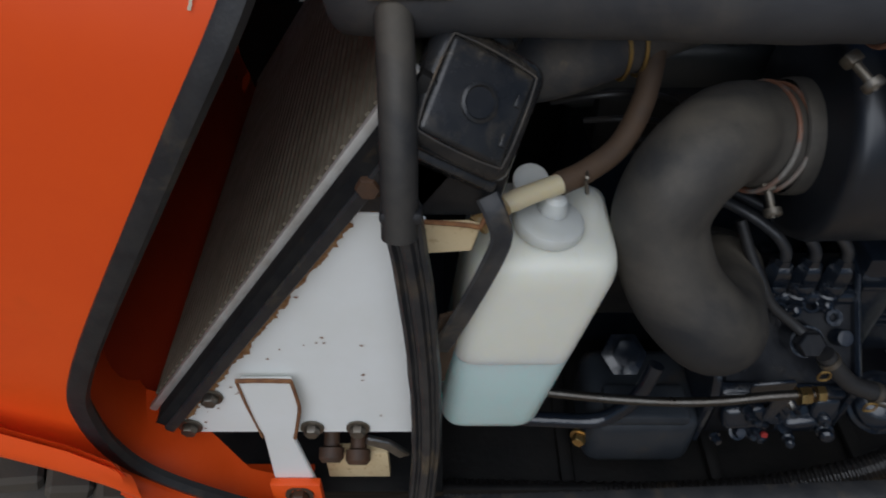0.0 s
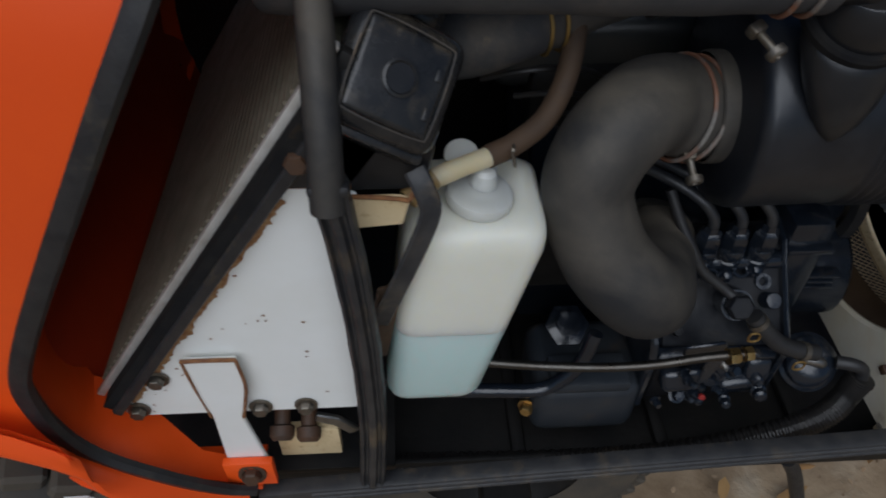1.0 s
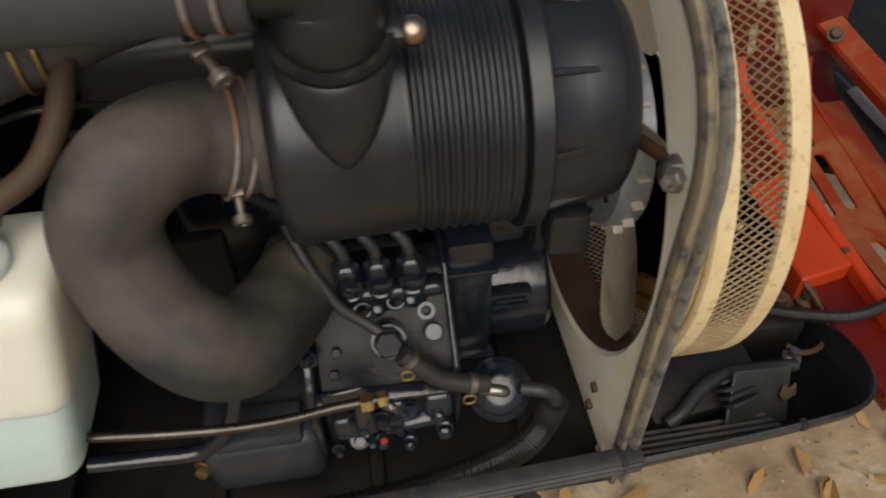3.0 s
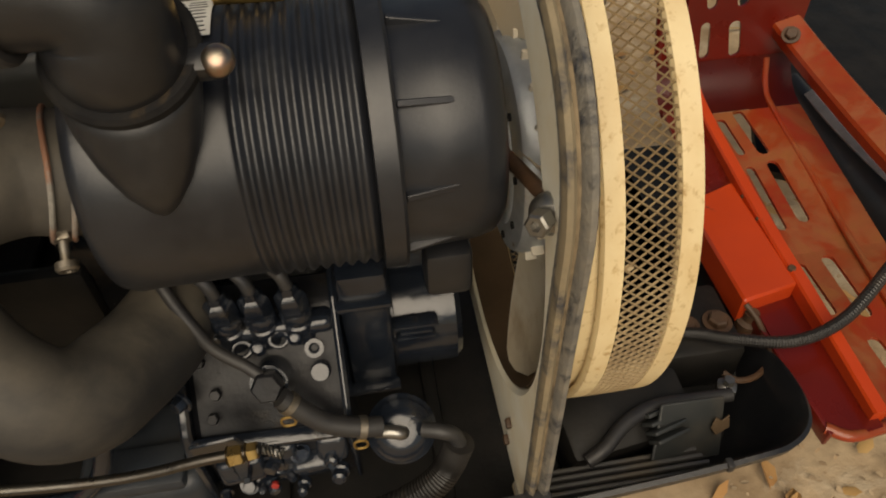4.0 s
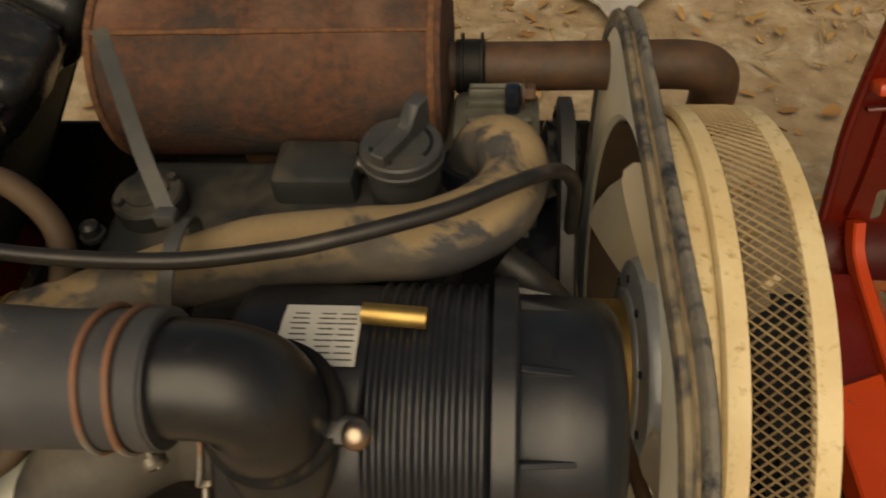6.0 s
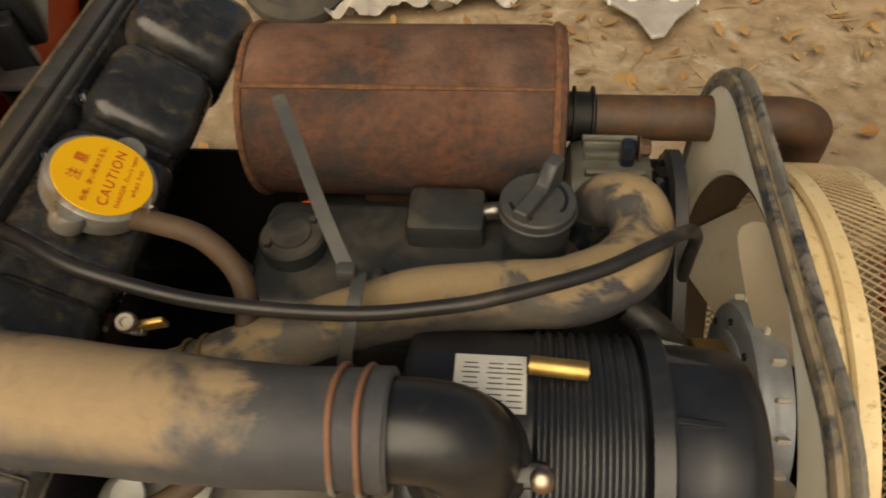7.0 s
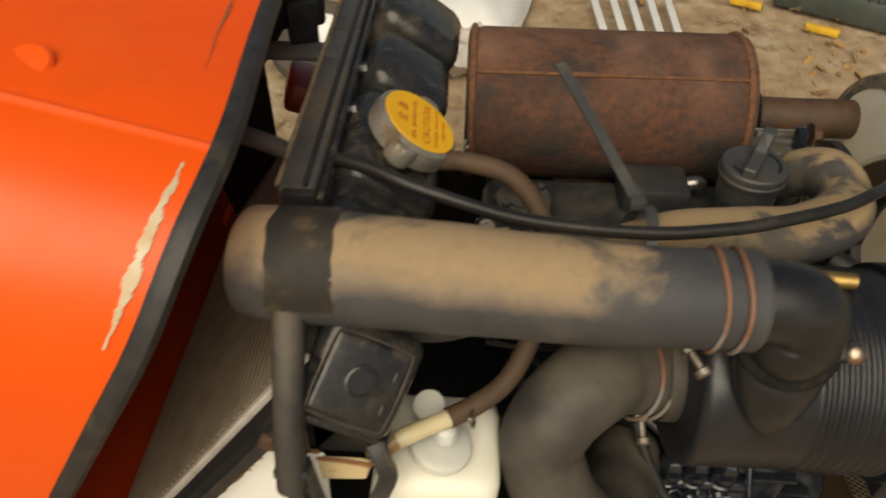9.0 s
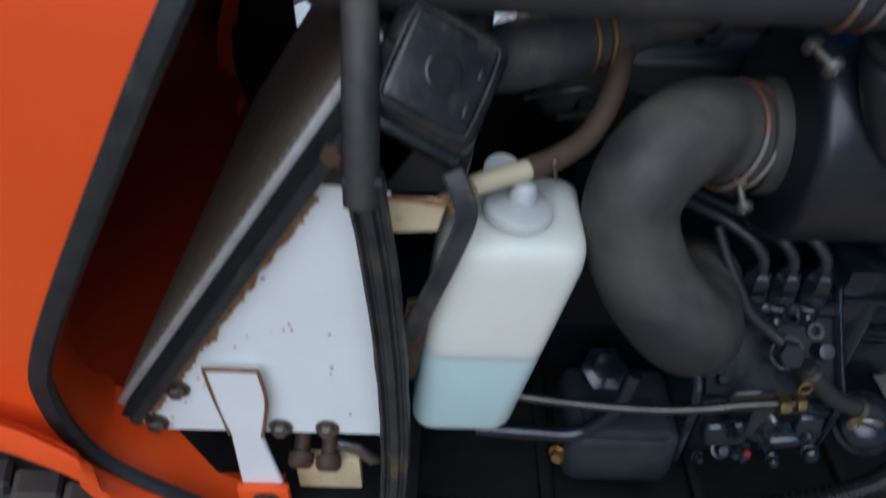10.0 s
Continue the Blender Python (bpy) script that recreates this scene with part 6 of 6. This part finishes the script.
part("slotted_floor", sheet([(0.655, 0.0), (0.766, 0.0), (0.766, 0.179), (0.655, 0.179)],
                            [slot(0.699, 0.149, 0.062, 0.012, 96), slot(0.704, 0.071, 0.076, 0.012, 91), slot(0.677, 0.145, 0.050, 0.009, 95), slot(0.680, 0.066, 0.078, 0.009, 91)], 0.003, BM), M_RED, red)
# Side strips, bend and wall take the red that holds their shade.
part("side_floor", sheet([(0.619, 0.270), (0.632, 0.266), (0.6545, 0.270), (0.6545, 0.445), (0.612, 0.445), (0.612, 0.285)], [], 0.003, pose(0, 0, 0.521)), M_REDSHADED, red, "darker red side strip of the floor")
part("side_floor", sheet([(0.612, 0.0), (0.6545, 0.0), (0.6545, 0.179), (0.616, 0.179)], [], 0.003, Matrix.Translation((0, 0, 0.009)) @ BM), M_REDSHADED, red)
bm = bmesh.new()
rows = []
for k in range(9):
    a = radians(8.5 + 66.5 * k / 8)
    rows.append([bm.verts.new((x, 0.6146 + 0.050 * math.sin(a), 0.588 - 0.050 * math.cos(a) + 0.003)) for x in (0.616 + 0.0005 * k, 0.6545, 0.70, 0.766)])
for r0, r1 in zip(rows, rows[1:]):
    for k in range(3):
        bm.faces.new((r0[k], r0[k + 1], r1[k + 1], r1[k]))
bmesh.ops.solidify(bm, geom=bm.faces[:], thickness=0.003)
part("bend", bm, M_REDSHADED, red)
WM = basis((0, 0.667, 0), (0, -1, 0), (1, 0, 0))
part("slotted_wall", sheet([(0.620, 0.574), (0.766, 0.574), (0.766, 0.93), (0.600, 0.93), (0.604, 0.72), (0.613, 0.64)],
                           [slot(0.665, 0.601, 0.042, 0.010, 100), slot(0.697, 0.600, 0.042, 0.012, 104), slot(0.659, 0.656, 0.042, 0.010, 104), slot(0.691, 0.656, 0.042, 0.012, 104)], 0.003, WM), M_REDSHADED, red)
part("column", sweep(bmesh.new(), smooth_path([(0.644, 0.662, 0.59), (0.640, 0.663, 0.65), (0.630, 0.663, 0.742)], 5), [(-0.008, -0.003), (0.008, -0.003), (0.005, 0.004), (-0.005, 0.004)], up=Vector((0, -1, 0))), M_REDSHADED, red, "pressed upright rib of the wall")
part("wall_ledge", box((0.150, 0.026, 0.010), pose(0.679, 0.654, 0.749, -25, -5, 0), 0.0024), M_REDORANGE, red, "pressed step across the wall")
part("wall_ledge", box((0.140, 0.010, 0.004), pose(0.680, 0.661, 0.722, -20, -5, 0), 0.0015), M_REDSHADED, red)
part("wall_edge", tube([(0.620, 0.664, 0.585), (0.613, 0.666, 0.64), (0.604, 0.666, 0.72), (0.600, 0.666, 0.93)], 0.005, 10, 6), M_REDSHADED, red)
part("rim_strip", sweep(bmesh.new(), smooth_path([(0.648, 0.652, 0.590), (0.650, 0.635, 0.568), (0.6525, 0.60, 0.555), (0.6535, 0.52, 0.545), (0.6535, 0.44, 0.539), (0.6535, 0.38, 0.537), (0.6530, 0.276, 0.532)], 5), [(-0.0055, -0.013), (0.0055, -0.024), (0.006, 0.001), (0.0045, 0.003), (-0.0045, 0.003), (-0.006, 0.001)], up=Vector((0, 0, 1))), M_REDORANGE, red, "folded orange rim strip")
part("step_box", slab([(0.595, 0.502), (0.6475, 0.522), (0.6475, 0.394), (0.597, 0.384)], 0.030, pose(0, 0, 0.5105), 0.002), M_REDORANGE, red, "brighter orange box section")
part("trough_side", box((0.004, 0.128, 0.016), pose(0.6105, 0.334, 0.517, 0, 0, 4), 0.001), M_REDSHADED, red)
part("front_lip", tube([(0.614, 0.277, 0.522), (0.630, 0.268, 0.521), (0.66, 0.272, 0.518), (0.738, 0.281, 0.515)], 0.0045, 12, 5), M_RED, red)
part("cross_bar", sweep(bmesh.new(), smooth_path([(0.742, 0.705, 0.622), (0.752, 0.65, 0.606), (0.765, 0.58, 0.590), (0.780, 0.50, 0.575), (0.80, 0.42, 0.56)], 5), [(-0.014, -0.010), (0.014, -0.010), (0.0145, 0.004), (0.012, 0.007), (-0.012, 0.007), (-0.0145, 0.004)], up=Vector((-0.25, -0.35, 0.9))), M_RED, red, "orange-red painted flat bar")
part("crease", tube([(0.738, 0.662, 0.575), (0.736, 0.645, 0.551), (0.735, 0.618, 0.541), (0.735, 0.50, 0.5235), (0.728, 0.36, 0.5155), (0.722, 0.285, 0.5155)], 0.0032, 10, 6), M_RED, red, "pressed bead along the floor")
bolt(red, (0.742, 0.642, 0.612), (-0.3, -0.5, 0.8), 0.006, 0.005, M_PIPE)
for y in (0.50, 0.47, 0.41):
    bolt(red, (0.650, y, 0.5385), (0, 0, 1), 0.0035, 0.003, M_PIPE, False)
part("mount", lathe([(0.010, 0), (0.010, 0.010), (0.006, 0.012), (0.006, 0.02), (0, 0.02)], basis((0.607, 0.382, 0.506)), 20), M_PIPE, red)
lamp = thing("headlamp", (0.77, 0.55, 0.50), "black headlamp housing with pale lens strip", "headlamp")
part("housing", tube([(0.774, 0.665, 0.540), (0.782, 0.60, 0.520), (0.795, 0.52, 0.505), (0.812, 0.43, 0.49), (0.826, 0.35, 0.48)], 0.024, 16, 6, radii=[0.012, 0.022, 0.026, 0.026, 0.02]), M_PLASTIC, lamp)
part("lens_strip", sweep(bmesh.new(), smooth_path([(0.774, 0.625, 0.553), (0.784, 0.575, 0.546), (0.797, 0.51, 0.537), (0.814, 0.44, 0.524)], 6), [(-0.006, -0.001), (0.006, -0.001), (0.006, 0.001), (-0.006, 0.001)], up=Vector((-0.3, -0.5, 0.8)), scale=[0.6 + 0.8 * math.sin(math.pi * min(k / 18 + 0.15, 0.9)) for k in range(19)]), M_ALU, lamp, "pale grey lens strip")
part("backing", box((0.40, 0.62, 0.01), pose(1.02, 0.80, 0.47, 0, 4, -22), 0.002), M_GRIMESHADE, lamp, "dark plastic backing")

# ---- chassis with its wheels ----
chassis = thing("chassis", (0.0, 0.46, 0.20), "black steel tractor frame on dusty block-tread tyres", "chassis")
for y in (0.40, 0.54):
    part("rail", box((1.25, 0.030, 0.10), Matrix.Translation((-0.05, y, 0.415)), 0.005), M_GRIMESHADE, chassis)
# Added dark block that stands for the shadow under the bonnet's edge.
part("front_shade_block", box((0.085, 0.30, 0.030), Matrix.Translation((0.605, 0.500, 0.470)), 0.004), M_GRIMESHADE, chassis)
part("front_axle", box((0.06, 0.24, 0.05), Matrix.Translation((0.12, 0.47, 0.19)), 0.008), M_GRIMESHADE, chassis)
part("axle_post", box((0.07, 0.10, 0.20), Matrix.Translation((0.12, 0.47, 0.29)), 0.008), M_GRIMESHADE, chassis)
part("rear_axle", box((0.16, 0.24, 0.20), Matrix.Translation((-0.40, 0.48, 0.28)), 0.02), M_GRIMESHADE, chassis)
WI = Matrix.Identity(4)
tyre_me = finish(lathe([(0.14, -0.075), (0.20, -0.085), (0.238, -0.078), (0.248, -0.06), (0.250, 0.0), (0.248, 0.06), (0.238, 0.078), (0.20, 0.085), (0.14, 0.075)], WI, 64), "wheel", M_TYRE)
rim_me = finish(lathe([(0.0, -0.03), (0.10, -0.03), (0.14, -0.07), (0.145, -0.075), (0.145, 0.075), (0.0, 0.07)], WI, 40), "rim", M_GRIMESHADE)
block_me = finish(box((0.020, 0.034, 0.026), WI, 0.004, seg=1), "tread_block", M_TYRE)
for x, y, k in ((-0.40, 0.34, 1.0), (-0.40, 0.60, 1.0), (0.12, 0.47, 0.74), (0.12, 0.62, 0.74)):
    wheel = new("wheel", tyre_me)
    wheel.parent = chassis
    wheel.matrix_parent_inverse = Matrix.Translation(-BASES[chassis.name])
    wheel.matrix_basis = basis((x, y, 0.26 * k), (0, 1, 0), (0, 0, 1)) @ Matrix.Scale(k, 4)
    wheel["label"] = "dusty tractor tyre with block tread"
    new("rim", rim_me).parent = wheel
    for n in range(44):
        for j, dy in enumerate((-0.060, -0.021, 0.021, 0.060)):
            block = new("tread_block", block_me)
            block.parent = wheel
            block.matrix_basis = Matrix.Rotation(2 * math.pi * (n + 0.5 * (j % 2)) / 44, 4, "Z") @ Matrix.Translation((0.255, 0, dy)) @ Matrix.Rotation(radians(14 if j < 2 else -14), 4, "X")
part("decal_stripe", slab([(-0.205, 0.592), (-0.19, 0.592), (-0.150, 0.545), (-0.170, 0.540)], 0.001, basis((0, 0.207, 0), (0, -1, 0), (1, 0, 0)), 0), M_WHITEPLAIN, cowl, "white decal stripe")

# ---- clutter on the far ground ----
fork = thing("garden_fork", (0.6, 2.1, 0.0), "pale metal fork head lying on the ground", "garden fork")
part("shoulder", slab([(0.47, 2.03), (0.74, 2.03), (0.66, 1.93), (0.62, 1.85), (0.585, 1.84), (0.555, 1.93)], 0.012, pose(0, 0, 0.045, 0, 0, 0), 0.003), M_TARP, fork)
for k in range(5):
    part("tine", box((0.026, 0.55, 0.014), pose(0.485 + 0.06 * k, 2.28, 0.05 + 0.004 * (k % 2), 0, 0, 2 - k), 0.005), M_WHITEPLAIN, fork)
sack = thing("feed_sack", (0.02, 2.4, 0.0), "white plastic sack with green print", "sack")
bm = bmesh.new()
bmesh.ops.create_grid(bm, x_segments=24, y_segments=16, size=0.5)
for v in bm.verts:
    e = (1 - (2 * v.co.x) ** 6) * (1 - (2 * v.co.y) ** 6)
    v.co = Vector((v.co.x * 0.46, v.co.y * 0.55, max(0.0, 0.10 * e) + 0.02 * noise.noise(v.co * 5)))
bm.transform(pose(0.02, 2.50, 0.02, 0, 0, -12))
part("bag", bm, M_WHITEPLAIN, sack, "", 80)
part("print", lathe([(0.0, 0.0), (0.040, 0.0), (0.040, 0.002), (0, 0.002)], pose(0.05, 2.42, 0.135, 0, 0, 0) @ Matrix.Diagonal((1.2, 0.7, 1, 1)), 24), M_GREEN, sack, "green oval print")
barrow = thing("barrow_wheel", (-0.43, 2.05, 0.0), "dusty rubber wheel with white rim", "wheel")
BW = basis((-0.40, 2.08, 0.08), (0.1, -0.35, 0.9))
part("tyre", lathe([(0.085, -0.03), (0.13, -0.04), (0.155, -0.02), (0.16, 0), (0.155, 0.02), (0.13, 0.04), (0.085, 0.03)], BW, 40), M_TYRE, barrow)
part("rim", lathe([(0.0, 0.0), (0.05, 0.01), (0.075, 0.03), (0.09, 0.032), (0.09, -0.03), (0, -0.03)], BW, 32), M_WHITEPLAIN, barrow)
tarp = thing("plastic_sheet", (-0.1, 1.9, 0.0), "crumpled pale grey plastic sheet", "plastic sheet")
bm = bmesh.new()
bmesh.ops.create_grid(bm, x_segments=40, y_segments=20, size=0.5)
for v in bm.verts:
    v.co = Vector((v.co.x * 0.55, v.co.y * 0.25, 0.05 + 0.07 * noise.noise(v.co * 6) + 0.03 * noise.noise(v.co * 17)))
bm.transform(pose(-0.05, 2.12, 0.0, 0, 0, 10))
part("sheet", bm, M_TARP, tarp, "", 60)
crate = thing("ribbed_crate", (1.35, 2.55, 0.0), "dark green ribbed plastic crate", "crate")
part("panel", box((0.50, 0.34, 0.10), pose(1.42, 2.62, 0.06, 0, 0, -32), 0.02), M_CRATE, crate)
for k in range(14):
    part("rib", box((0.014, 0.34, 0.012), pose(1.42, 2.62, 0.112, 0, 0, -32) @ Matrix.Translation((-0.23 + 0.035 * k, 0, 0)), 0.004), M_CRATE, crate)
for x, y in ((1.03, 2.60), (1.235, 2.41)):
    tagged(part("yellow_stick", box((0.11, 0.028, 0.022), pose(x, y, 0.02, 0, 0, -28), 0.004), M_YELLOWTOOL), "short yellow plastic stick on the ground", "stick", "yellow sticks on the ground")
tagged(part("orange_cap", lathe([(0.03, 0), (0.03, 0.02), (0.026, 0.024), (0, 0.024)], basis((0.096, 0.522, 0.768)) @ Matrix.Scale(0.30, 4), 24), M_ORANGE), "orange plastic cap behind the engine", "cap")
tagged(part("red_bracket", box((0.06, 0.05, 0.03), pose(-0.075, 0.62, 0.80, 0, 20, 10), 0.006), M_RED), "red painted bracket behind the radiator", "bracket")

# ---- leaves, straw and pebbles ----
random.seed(11)


def litter(name, n, area, size, material, label, category, flat=0.5, wide=0.4, dens=None):
    verts, faces = [], []
    made = 0
    while made < n:
        x, y = random.uniform(area[0], area[1]), random.uniform(area[2], area[3])
        if dens and random.random() > dens(x, y):
            continue
        made += 1
        L, W = random.uniform(*size), 0
        W = L * random.uniform(wide * 0.6, wide * 1.3)
        m = pose(x, y, 0.010 + 0.012 * noise.noise(Vector((x, y, 0)) * 2.2) + random.uniform(0, 0.012), random.uniform(-30, 30) * flat, random.uniform(-30, 30) * flat, random.uniform(0, 360))
        b0 = len(verts)
        cup = random.uniform(-0.25, 0.35) * W
        for px, py, pz in ((-L / 2, 0, 0), (-L / 6, -W / 2, cup), (L / 4, -W / 2.4, cup), (L / 2, 0, 0), (L / 4, W / 2.4, cup), (-L / 6, W / 2, cup), (-L / 6, 0, 0), (L / 4, 0, 0)):
            verts.append(m @ Vector((px, py, pz)))
        faces += [(b0, b0 + 1, b0 + 6), (b0 + 1, b0 + 2, b0 + 7, b0 + 6), (b0 + 2, b0 + 3, b0 + 7), (b0 + 3, b0 + 4, b0 + 7), (b0 + 4, b0 + 5, b0 + 6, b0 + 7), (b0 + 5, b0, b0 + 6)]
    me = bpy.data.meshes.new(name)
    me.from_pydata(verts, [], faces)
    bm = bmesh.new()
    bm.from_mesh(me)
    return tagged(part(name, bm, material, None, "", 60), label, category, kind="stuff")


litter("dry_leaves", 1500, (-1.2, 2.6, 0.0, 3.6), (0.018, 0.065), M_STRAW, "curled dry brown and tan leaves", "leaves", 1.0, 0.45)
litter("straw", 1100, (-0.6, 2.6, 1.6, 4.0), (0.04, 0.13), M_STRAWPALE, "pale dry straw and grass stems", "straw", 0.5, 0.06)
litter("leaf_crumbs", 7000, (-0.6, 2.4, 0.0, 3.0), (0.004, 0.013), M_CRUMB, "crumbled leaf bits on the soil", "leaf litter", 0.8, 0.6)
